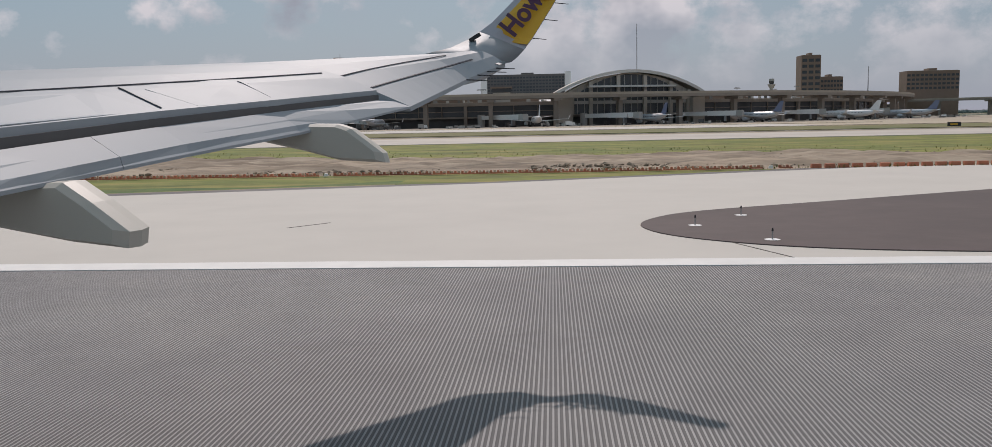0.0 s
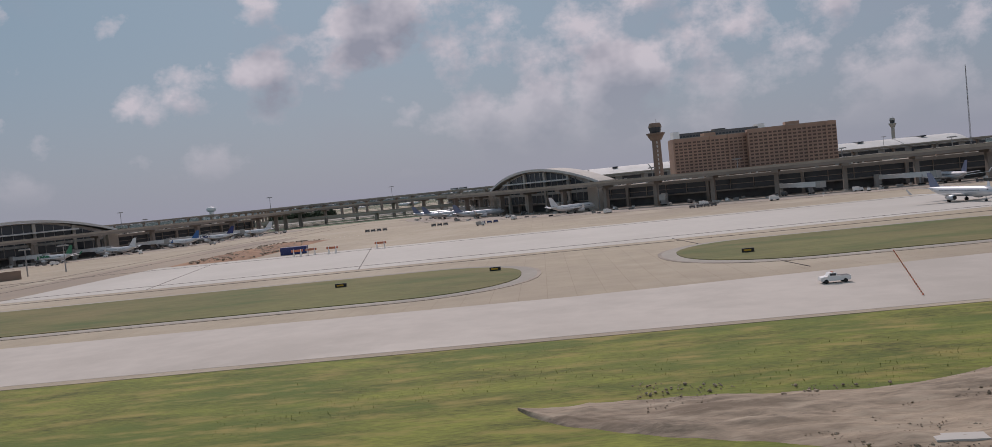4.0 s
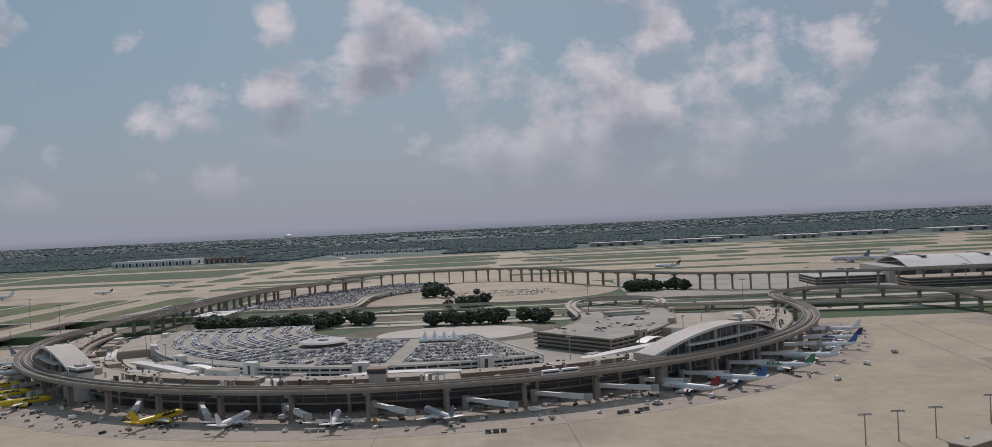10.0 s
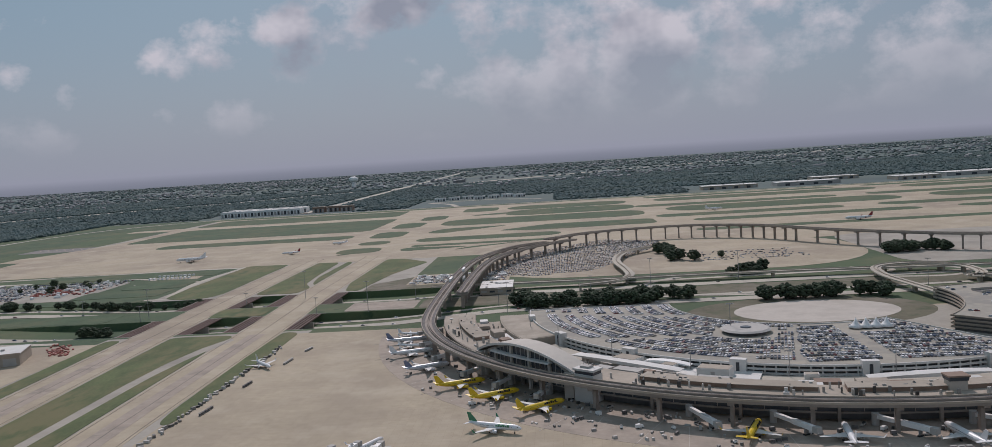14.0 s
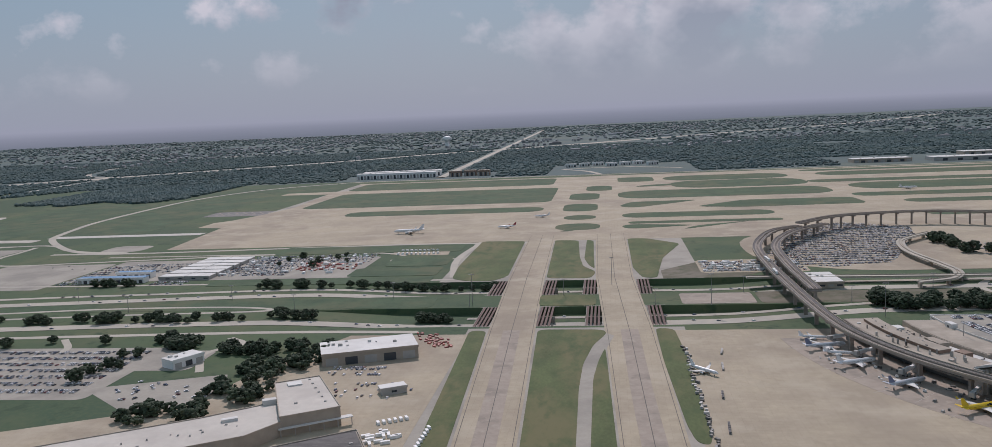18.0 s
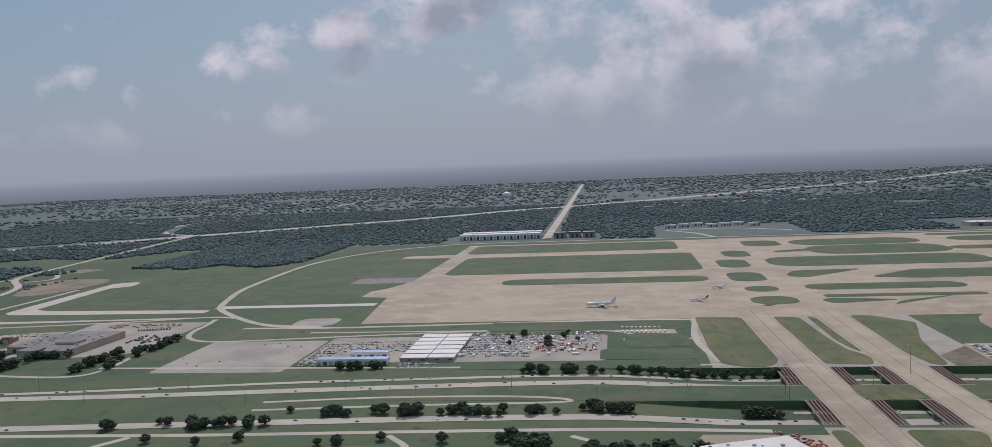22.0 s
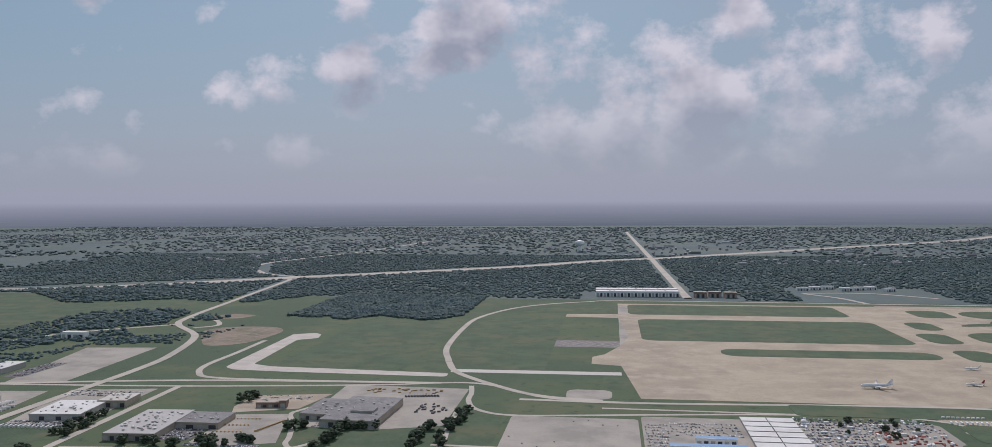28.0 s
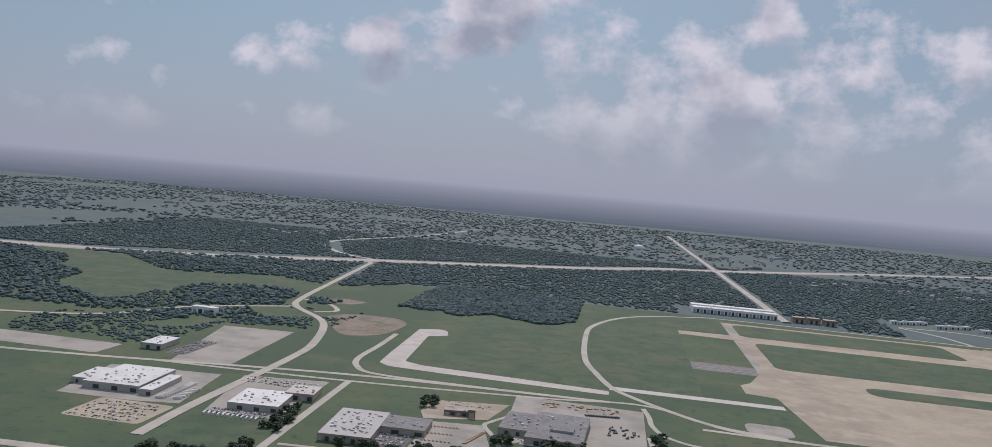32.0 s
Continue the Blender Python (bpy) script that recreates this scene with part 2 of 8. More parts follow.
def ground_mat():
    """Prairie and airfield grass near, woods, fields and suburbs far off."""
    m = bpy.data.materials.new("open_land")
    m.use_nodes = True
    n, l = m.node_tree.nodes, m.node_tree.links
    p = n["Principled BSDF"]
    p.inputs["Roughness"].default_value = 0.95
    geo = n.new("ShaderNodeNewGeometry")
    col = None
    layers = (((0.064, 0.106, 0.046), 0, 0, 0), ((0.104, 0.120, 0.058), 0.02, 0.48, 0.62), ((0.044, 0.084, 0.042), 0.006, 0.47, 0.58), ((0.080, 0.108, 0.050), 0.5, 0.45, 0.75), ((0.036, 0.068, 0.032), 0.09, 0.56, 0.66))
    for rgb, scale, lo, hi in layers:
        if col is None:
            col = (*rgb, 1)
            continue
        t = n.new("ShaderNodeTexNoise")
        t.inputs["Scale"].default_value, t.inputs["Detail"].default_value, t.inputs["Roughness"].default_value = scale, 8, 0.65
        l.new(geo.outputs["Position"], t.inputs["Vector"])
        r = n.new("ShaderNodeMapRange")
        r.inputs[1].default_value, r.inputs[2].default_value = lo, hi
        l.new(t.outputs[0], r.inputs[0])
        x = n.new("ShaderNodeMix")
        x.data_type = "RGBA"
        l.new(r.outputs[0], x.inputs[0])
        if isinstance(col, tuple):
            x.inputs[6].default_value = col
        else:
            l.new(col, x.inputs[6])
        x.inputs[7].default_value = (*rgb, 1)
        col = x.outputs[2]
    l.new(col, p.inputs["Base Color"])
    MATS["open_land"] = m
    return m


M_GROUND = ground_mat()
M_RUNWAY = runway_mat()
M_CAR = car_paint()
M_CONC = mat("apron_concrete", (0.41, 0.345, 0.25), 0.9, 0, 0.16, 0.35, 0.0, (0.32, 0.265, 0.20), 0.012, tint=(0.46, 0.395, 0.30), slabs=2.4)
M_CONC_NEW = mat("new_concrete", (0.54, 0.51, 0.46), 0.9, 0, 0.07, 0.6, 0.0, (0.49, 0.46, 0.41), 0.02)
M_CONC_OLD = mat("old_concrete", (0.36, 0.33, 0.28), 0.9, 0, 0.12, 0.6, 0.0, (0.27, 0.25, 0.215), 0.03)
M_ROAD = mat("road_concrete", (0.46, 0.42, 0.35), 0.9, 0, 0.08, 0.8, 0.0, (0.38, 0.35, 0.30), 0.03)
M_ASPH = mat("asphalt", (0.14, 0.13, 0.125), 0.9, 0, 0.3, 5.0, 0.2, (0.105, 0.098, 0.095), 0.3, tint=(0.18, 0.168, 0.158), streak=0.3)
M_LOT = mat("lot_asphalt", (0.20, 0.19, 0.18), 0.9, 0, 0.2, 1.0, 0.0, (0.15, 0.145, 0.14), 0.08)
M_BROWN = mat("brown_asphalt", (0.105, 0.08, 0.075), 0.9, 0, 0.15, 2.0, 0.1, (0.085, 0.066, 0.062), 0.2)
M_GRASS = mat("mown_grass", (0.142, 0.140, 0.044), 0.95, 0, 0.32, 1.3, 0.35, (0.205, 0.170, 0.068), 0.05, tint=(0.09, 0.12, 0.03), streak=0.45)
M_GRASS_DRY = mat("dry_grass", (0.152, 0.166, 0.024), 0.95, 0, 0.72, 6.0, 1.0, (0.100, 0.138, 0.018), 0.22, tint=(0.285, 0.232, 0.062), streak=0.35)
M_GRASS_LUSH = mat("lush_grass", (0.066, 0.125, 0.022), 0.95, 0, 0.6, 14.0, 0.9, (0.125, 0.15, 0.035), 0.5, tint=(0.046, 0.10, 0.018), streak=0.5)
M_STRAW = mat("straw_grass", (0.28, 0.225, 0.10), 0.95, 0, 0.35, 4.0, 0.6, (0.16, 0.15, 0.045), 0.4)
M_LAWN = mat("green_lawn", (0.058, 0.098, 0.048), 0.95, 0, 0.36, 0.5, 0.1, (0.096, 0.112, 0.056), 0.02, tint=(0.038, 0.078, 0.038))
M_PLOT = mat("clipped_grass", (0.092, 0.118, 0.044), 0.95, 0, 0.34, 0.5, 0.1, (0.150, 0.140, 0.064), 0.018, tint=(0.066, 0.098, 0.036), streak=2.2)
M_DIRT = mat("bare_dirt", (0.305, 0.240, 0.172), 0.95, 0, 0.62, 4.5, 1.0, (0.190, 0.143, 0.098), 0.4, tint=(0.40, 0.325, 0.24), streak=0.3)
M_CLAY = mat("cleared_clay", (0.24, 0.19, 0.14), 0.95, 0, 0.3, 0.3, 0.2, (0.13, 0.13, 0.075), 0.03, tint=(0.29, 0.24, 0.185))
M_MOUND = mat("dark_heaped_soil", (0.172, 0.128, 0.090), 0.95, 0, 0.6, 6.0, 1.0, (0.235, 0.18, 0.13), 0.6, streak=0.5)
M_REDDIRT = mat("red_soil", (0.33, 0.19, 0.11), 0.95, 0, 0.3, 1.2, 0.6, (0.24, 0.14, 0.09), 0.12)
M_WHITE = mat("white_paint", (0.78, 0.78, 0.76), 0.55, 0, 0.06, 2.0)
M_LINE = mat("white_line_paint", (0.72, 0.71, 0.68), 0.8, 0, 0.1, 3.0)
M_YELLOW = mat("yellow_line_paint", (0.62, 0.36, 0.04), 0.8, 0, 0.1, 3.0)
M_JOINT = mat("joint_sealant", (0.13, 0.115, 0.10), 0.9, 0, 0.15, 2.0)
M_GREY = mat("grey_panel", (0.40, 0.385, 0.36), 0.75, 0, 0.12, 0.5)
M_TAN = mat("tan_precast", (0.40, 0.345, 0.28), 0.85, 0, 0.12, 0.5, 0.0, (0.34, 0.29, 0.235), 0.08)
M_BROWNWALL = mat("brown_precast", (0.27, 0.19, 0.145), 0.85, 0, 0.12, 0.6, 0.0, (0.225, 0.16, 0.12), 0.1)
M_SPAN = mat("grey_brown_concrete", (0.29, 0.25, 0.215), 0.85, 0, 0.15, 0.6, 0.0, (0.235, 0.20, 0.17), 0.1)
M_STAIN = mat("stained_concrete", (0.36, 0.30, 0.245), 0.9, 0, 0.16, 0.5, 0.0, (0.27, 0.23, 0.19), 0.07, tint=(0.39, 0.33, 0.27))
M_DECK = mat("garage_deck", (0.35, 0.325, 0.275), 0.9, 0, 0.14, 0.5, 0.0, (0.28, 0.265, 0.235), 0.05, tint=(0.39, 0.355, 0.29))
# dark parts; also fills open levels and gaps, its colour standing for shade
M_DARK = mat("dark_parts_and_shade", (0.12, 0.116, 0.114), 0.8, 0, 0.3, 0.5)
M_GREYROOF = mat("grey_built_up_roof", (0.21, 0.205, 0.20), 0.9, 0, 0.2, 0.5, 0.0, (0.165, 0.16, 0.158), 0.08, tint=(0.27, 0.26, 0.25))
M_GLASS = glass_mat("dark_glazing", (0.062, 0.070, 0.080), 0.2)
M_CARGLASS = glass_mat("car_glass", (0.10, 0.115, 0.13), 0.15)
M_TINT = glass_mat("bronze_glazing", (0.15, 0.095, 0.075), 0.3)
M_SCRUB = mat("dry_scrub_ground", (0.125, 0.115, 0.075), 0.95, 0, 0.3, 0.4, 0.1, (0.19, 0.165, 0.125), 0.03, tint=(0.075, 0.09, 0.045))
M_ROOF = mat("flat_roof_gravel", (0.42, 0.365, 0.30), 0.95, 0, 0.15, 0.7, 0.0, (0.34, 0.295, 0.24), 0.07)
M_ROOFW = mat("white_roof_membrane", (0.66, 0.65, 0.62), 0.7, 0, 0.08, 0.5, 0.0, (0.56, 0.55, 0.52), 0.05)
M_STEEL = mat("galvanised_steel", (0.33, 0.33, 0.33), 0.5, 0.6, 0.1, 2.0)
M_RUST = mat("weathered_girder", (0.13, 0.078, 0.065), 0.85, 0, 0.25, 0.6)
M_BLUE = mat("blue_roof_panel", (0.10, 0.24, 0.42), 0.5, 0.1, 0.1, 0.5)
M_TYRE = mat("black_rubber", (0.025, 0.025, 0.025), 0.85, 0, 0.2, 5.0)
M_ORANGE = mat("orange_plastic", (0.50, 0.165, 0.085), 0.6, 0, 0.25, 4.0, obj_random=0.35)
M_SUNBLEACHED = mat("sun_bleached_plastic", (0.62, 0.40, 0.27), 0.6, 0, 0.2, 4.0)
M_LEAF = mat("tree_foliage", (0.044, 0.064, 0.034), 0.9, 0, 0.4, 1.6, 0.0, island=0.35)
M_BARK = mat("tree_bark", (0.10, 0.075, 0.055), 0.9, 0, 0.2, 4.0)
# haze is mixed into these two far colours: paler and bluer than foliage
M_HAZED_WOODS = mat("hazed_far_woods", (0.074, 0.116, 0.116), 0.95, 0, 0.22, 0.08, 0.0, (0.090, 0.130, 0.118), 0.006, island=0.16)
M_HAZED_FAR = mat("far_country", (0.080, 0.120, 0.118), 0.95, 0, 0.25, 0.09, 0.0, (0.104, 0.136, 0.114), 0.0045, tint=(0.072, 0.112, 0.116))
M_VAULT = mat("pale_vault_roof", (0.56, 0.52, 0.46), 0.8, 0, 0.1, 0.4, 0.0, (0.49, 0.45, 0.40), 0.06)
M_PALE = mat("pale_precast", (0.50, 0.455, 0.40), 0.85, 0, 0.1, 0.5, 0.0, (0.43, 0.39, 0.34), 0.08)
M_BRICK = mat("red_brown_precast", (0.46, 0.295, 0.215), 0.85, 0, 0.12, 0.6, 0.0, (0.39, 0.25, 0.185), 0.1)
M_TANLANE = mat("tan_lane_concrete", (0.34, 0.275, 0.205), 0.9, 0, 0.12, 0.5, 0.0, (0.29, 0.235, 0.18), 0.03)
M_FADED = mat("worn_line_paint", (0.50, 0.46, 0.40), 0.85, 0, 0.15, 1.5, 0.0, (0.40, 0.36, 0.31), 0.4)
M_HOUSE = mat("suburb_walls", (0.30, 0.30, 0.30), 0.85, 0, 0.2, 0.2, island=0.45)


# ---- mesh helpers ----
class Geo:
    """Vertices and faces of one mesh."""

    def __init__(self):
        self.v, self.f = [], []

    def add(self, verts, faces, m=None):
        k = len(self.v)
        self.v += [tuple(m @ Vector(p)) for p in verts] if m else [tuple(p) for p in verts]
        self.f += [tuple(k + i for i in f) for f in faces]
        return self

    def box(self, x0, x1, y0, y1, z0, z1, m=None, taper=0.0):
        a, b = taper * (x1 - x0) / 2, taper * (y1 - y0) / 2
        v = [(x0, y0, z0), (x1, y0, z0), (x1, y1, z0), (x0, y1, z0), (x0 + a, y0 + b, z1), (x1 - a, y0 + b, z1), (x1 - a, y1 - b, z1), (x0 + a, y1 - b, z1)]
        return self.add(v, [(3, 2, 1, 0), (4, 5, 6, 7), (0, 1, 5, 4), (1, 2, 6, 5), (2, 3, 7, 6), (3, 0, 4, 7)], m)

    def prism(self, poly, z0, z1, m=None):
        n = len(poly)
        v = [(x, y, z0) for x, y in poly] + [(x, y, z1) for x, y in poly]
        f = [tuple(range(n - 1, -1, -1)), tuple(range(n, 2 * n))] + [(i, (i + 1) % n, n + (i + 1) % n, n + i) for i in range(n)]
        return self.add(v, f, m)

    def arc(self, cx, cy, r0, r1, a0, a1, z0, z1, step=4.0, ramp=0.0, bow=False):
        """A curved solid; angles in degrees from -y, towards +x. ramp raises its middle; bow lifts the foot too."""
        n = max(2, int(abs(a1 - a0) / step) + 1)
        v, f = [], []
        for i in range(n):
            u = i / (n - 1)
            a = radians(a0 + (a1 - a0) * u)
            lift = ramp * (1 - (2 * u - 1) ** 2)
            s, c = math.sin(a), -math.cos(a)
            foot = z0 + (lift if bow else 0)
            for r, z in ((r0, foot), (r1, foot), (r1, z1 + lift), (r0, z1 + lift)):
                v.append((cx + r * s, cy + r * c, z))
        for i in range(n - 1):
            k = 4 * i
            f += [(k + j, k + 4 + j, k + 4 + (j + 1) % 4, k + (j + 1) % 4) for j in range(4)]
        f += [(0, 1, 2, 3), (4 * n - 1, 4 * n - 2, 4 * n - 3, 4 * n - 4)]
        return self.add(v, f)

    def tube(self, p, q, r0, r1=None, n=8, m=None):
        p, q = Vector(p), Vector(q)
        r1 = r0 if r1 is None else r1
        d = (q - p).normalized()
        a = d.orthogonal().normalized()
        b = d.cross(a)
        v = [tuple(c + r * (math.cos(t) * a + math.sin(t) * b)) for c, r in ((p, r0), (q, r1)) for t in (2 * math.pi * i / n for i in range(n))]
        f = [tuple(range(n - 1, -1, -1)), tuple(range(n, 2 * n))] + [(i, (i + 1) % n, n + (i + 1) % n, n + i) for i in range(n)]
        return self.add(v, f, m)

    def loft(self, rings, m=None, cap=True):
        n = len(rings[0])
        v = [p for r in rings for p in r]
        f = [(k * n + i, k * n + (i + 1) % n, (k + 1) * n + (i + 1) % n, (k + 1) * n + i) for k in range(len(rings) - 1) for i in range(n)]
        if cap:
            f += [tuple(range(n - 1, -1, -1)), tuple(range((len(rings) - 1) * n, len(rings) * n))]
        return self.add(v, f, m)

    def ribbon(self, pts, w, z0, z1, zs=None):
        """A flat slab along a line of places."""
        P = [Vector((x, y)) for x, y in pts]
        v, f = [], []
        for i, p in enumerate(P):
            d = (P[min(i + 1, len(P) - 1)] - P[max(i - 1, 0)]).normalized()
            nrm = Vector((-d.y, d.x)) * w / 2
            lift = zs[i] if zs else 0
            a, b = p + nrm, p - nrm
            v += [(a.x, a.y, z0 + lift), (b.x, b.y, z0 + lift), (b.x, b.y, z1 + lift), (a.x, a.y, z1 + lift)]
        for i in range(len(P) - 1):
            k = 4 * i
            f += [(k + j, k + (j + 1) % 4, k + 4 + (j + 1) % 4, k + 4 + j) for j in range(4)]
        k = 4 * (len(P) - 1)
        f += [(3, 2, 1, 0), (k, k + 1, k + 2, k + 3)]
        return self.add(v, f)

    def mesh(self, name, material, smooth=False):
        me = bpy.data.meshes.new(name)
        me.from_pydata(self.v, [], self.f)
        me.materials.append(material)
        if smooth:
            me.polygons.foreach_set("use_smooth", [True] * len(me.polygons))
        bm = bmesh.new()
        bm.from_mesh(me)
        bmesh.ops.recalc_face_normals(bm, faces=bm.faces)
        bm.to_mesh(me)
        bm.free()
        return me


def part(name, geo, material, parent, label="", smooth=False, kind=""):
    ob = new(name, geo.mesh(name, material, smooth) if isinstance(geo, Geo) else geo)
    ob.parent = parent
    return tagged(ob, label, kind=kind)


def thing(name, label, category, group="", kind="", at=None):
    ob = new(name)
    ob.empty_display_size = 0.5
    if at is not None:
        ob.matrix_world = at
    return tagged(ob, label, category, group, kind)


def solo(name, geo, material, label, category, group="", kind="", smooth=False):
    return tagged(new(name, geo.mesh(name, material, smooth) if isinstance(geo, Geo) else geo), label, category, group, kind)


def rounded(x0, x1, y0, y1, r, n=7):
    """Outline of a plot with rounded corners."""
    r = min(r, (x1 - x0) / 2 - 0.01, (y1 - y0) / 2 - 0.01)
    out = []
    for cx, cy, a in ((x1 - r, y1 - r, 0), (x0 + r, y1 - r, 90), (x0 + r, y0 + r, 180), (x1 - r, y0 + r, 270)):
        out += [(cx + r * math.cos(radians(a + 90 * i / n)), cy + r * math.sin(radians(a + 90 * i / n))) for i in range(n + 1)]
    return out


def curve(pts, n=8):
    """A smooth line through places."""
    P = [Vector((x, y)) for x, y in pts]
    P = [2 * P[0] - P[1]] + P + [2 * P[-1] - P[-2]]
    out = []
    for i in range(1, len(P) - 2):
        a, b, c, d = P[i - 1 : i + 3]
        for k in range(n):
            t = k / n
            q = 0.5 * (2 * b + (c - a) * t + (2 * a - 5 * b + 4 * c - d) * t * t + (3 * b - a - 3 * c + d) * t**3)
            out.append((q.x, q.y))
    return out + [tuple(P[-2])]


# ---- ground and pavements ----
TRENCH = ((366.0, 402.0), (430.0, 466.0))


def dip(x):
    """Depth of the parkway below the airfield, where the taxiways cross it."""
    u = min(1.0, max(0.0, min((x + 800) / 90, (-505 - x) / 80)))
    return -3.6 * u * u * (3 - 2 * u)


xs = [-8000, -5000, -3000, -2000, -1400, -1000, -810] + [-800 + 12.5 * i for i in range(25)] + [-480, -300, 0, 400, 1200, 3000, 6500]
ys = [-5000, -1500, -300, 0, 200, 330, 365.5, 366.5, 401.5, 402.5, 429.5, 430.5, 465.5, 466.5, 520, 700, 1000, 1500, 2200, 3200, 4500, 7000]
g = Geo()
for y in ys:
    for x in xs:
        deep = any(a < y < b for a, b in TRENCH)
        g.v.append((x, y, dip(x) if deep else 0.0))
w = len(xs)
g.f = [(j * w + i, j * w + i + 1, (j + 1) * w + i + 1, (j + 1) * w + i) for j in range(len(ys) - 1) for i in range(w - 1)]
solo("ground", g, M_GROUND, "wide flat prairie of green and dry grass", "ground", kind="structure")


LAID = [0]


def sheet(name, poly, z, material, label, category="pavement", base=-0.02):
    LAID[0] += 1
    z += 0.0011 * (LAID[0] % 40)
    return solo(name, Geo().prism(poly, base, z), material, label, category, kind="structure")


def polar_(cx, r, a):
    return cx + r * math.sin(radians(a)), 353.5 - r * math.cos(radians(a))


def rect(x0, x1, y0, y1):
    return [(x0, y0), (x1, y0), (x1, y1), (x0, y1)]


Z_PAVE, Z_MARK, Z_LAWN = 0.05, 0.07, 0.15
sheet("runway", rect(-1500, 420, -14, 8.62), 0.05, M_RUNWAY, "grooved dark grey asphalt runway", "runway")
sheet("runway_edge_line", rect(-1500, 420, 8.62, 9.05), 0.058, M_LINE, "solid white runway edge line", "marking")
EDGE = ((-1500, 18.0), (-140, 18.0), (-111, 17.6), (-101, 15.86), (-93, 13.9), (-75, 12.57), (-70, 12.3), (-60, 12.64), (-42.6, 14.3), (-37, 14.9), (-31.6, 16.6), (-23.5, 18.0), (-10.7, 19.3), (-1.4, 21.5), (14, 27.9), (40, 42))


def verge_edge(x):
    """Where the asphalt shoulder meets the grass."""
    for (x0, y0), (x1, y1) in zip(EDGE, EDGE[1:]):
        if x <= x1:
            return y0 + (y1 - y0) * (x - x0) / (x1 - x0)
    return EDGE[-1][1]


RIM = [(-62, 9.05), (-41, 12.0), (-34, 13.07), (-25.5, 15.5), (-10, 18.6), (-1.4, 20.9), (8, 24.6), (14, 27.2), (40, 41.6)]
sheet("runway_shoulder", [(-1500, 9.05)] + RIM + list(EDGE[::-1]), 0.045, M_ASPH, "grey asphalt runway shoulder", "pavement")
sheet("exit_taxiway", [(-62, 9.05), (420, 9.05), (420, 74), (120, 60)] + RIM[:0:-1], 0.05, M_CONC_NEW, "pale concrete high-speed exit taxiway", "taxiway")
g = curve([(60, 9.3), (20, 9.25), (8, 9.25), (5.0, 9.32), (3.0, 9.75), (1.7, 10.7), (1.25, 11.8), (1.5, 12.8), (2.4, 13.8), (4.8, 15.1), (8.8, 17.2), (16, 21.0), (30, 28.5), (60, 40)], 5)
sheet("exit_island", g, 0.062, M_BROWN, "brown asphalt island between runway and exit", "pavement")
# joints of the pale concrete
joint = Geo()
for x in (-56.5, -34.5, -16.0, 2.6):
    joint.ribbon([(x, 9.06), (x - 0.9, 11.6)], 0.018, 0.05, 0.0595)
for x0, y0, x1, y1 in ((-38, 11.0, -37.2, 11.5), (-4, 12.2, -3.5, 12.8)):
    joint.ribbon([(x0, y0), (x1, y1)], 0.018, 0.05, 0.0595)
solo("concrete_joints", joint, M_JOINT, "dark sealed joints in the pale concrete", "joint", kind="structure")
# edge lights on their white pads
def edge_light(x, y):
    t = thing("taxiway_light", "small dark taxiway edge light on a round white pad", "light", "taxiway edge lights", at=pose(x, y, 0.062) @ Matrix.Diagonal((0.3, 0.3, 0.5, 1)))
    part("pad", Geo().tube((0, 0, 0), (0, 0, 0.012), 0.32, 0.32, 14), M_WHITE, t, "white painted concrete pad")
    part("stem", Geo().tube((0, 0, 0.012), (0, 0, 0.22), 0.028, 0.028, 8), M_STEEL, t)
    part("lens", Geo().tube((0, 0, 0.22), (0, 0, 0.30), 0.045, 0.03, 8), M_TYRE, t, "dark lens")


for x, y in ((2.0, 11.9), (2.9, 13.1), (2.7, 10.4), (-70.3, 10.0), (-29.7, 15.5), (-35.1, 13.5), (-90.0, 13.0)):
    edge_light(x, y)
pads = Geo()
for x, y in ((-35.0, 6.3), (-30.2, 7.6), (-69.43, 9.49), (-68.99, 9.51)):
    pads.prism(rect(x - 0.15, x + 0.15, y - 0.12, y + 0.12), 0.05, 0.064)
for x, y in ((-35.0, 6.3), (-30.2, 7.6)):
    lamp = thing("inset_light", "flush runway light with a pale round lens", "runway light", "inset runway lights", at=pose(x, y, 0.064))
    part("rim", Geo().tube((0, 0, 0), (0, 0, 0.008), 0.075, 0.07, 14), M_WHITE, lamp)
    part("lens", Geo().tube((0, 0, 0.008), (0, 0, 0.02), 0.04, 0.03, 10), M_STEEL, lamp)
sheet("paint_patch", rounded(-69.35, -69.0, 10.0, 10.1, 0.04), 0.052, M_FADED, "worn white paint patch on the asphalt", "marking")
sheet("concrete_band", [(-120, 9.05), (-58, 9.05), (-58, 9.62), (-80, 9.36), (-120, 9.12)], 0.053, M_CONC_NEW, "narrowing pale concrete band beside the edge line", "pavement")
solo("inset_light_plates", pads, M_ASPH, "dark square plates of inset runway lights", "runway light", kind="structure")
sheet("yellow_hold_mark", rect(-75.5, -70.4, 8.93, 9.0), 0.068, M_YELLOW, "yellow holding line on asphalt", "marking")
yel = Geo()
yel.prism(rect(-13.5, -11.6, 15.5, 16.9), 0.05, 0.11)
yel.prism(rect(-18, -13.4, 16.0, 16.12), 0.05, 0.11)
solo("yellow_marking", yel, M_YELLOW, "yellow taxiway panel and line on concrete", "marking", kind="structure")

# grass and dirt between runway and taxiway
sheet("dry_verge", [(x, y - 0.02) for x, y in EDGE] + [(120, 70), (120, 78), (-1500, 78)], 0.03, M_GRASS_DRY, "mown verge, green turning dry, beside the runway", "grass")
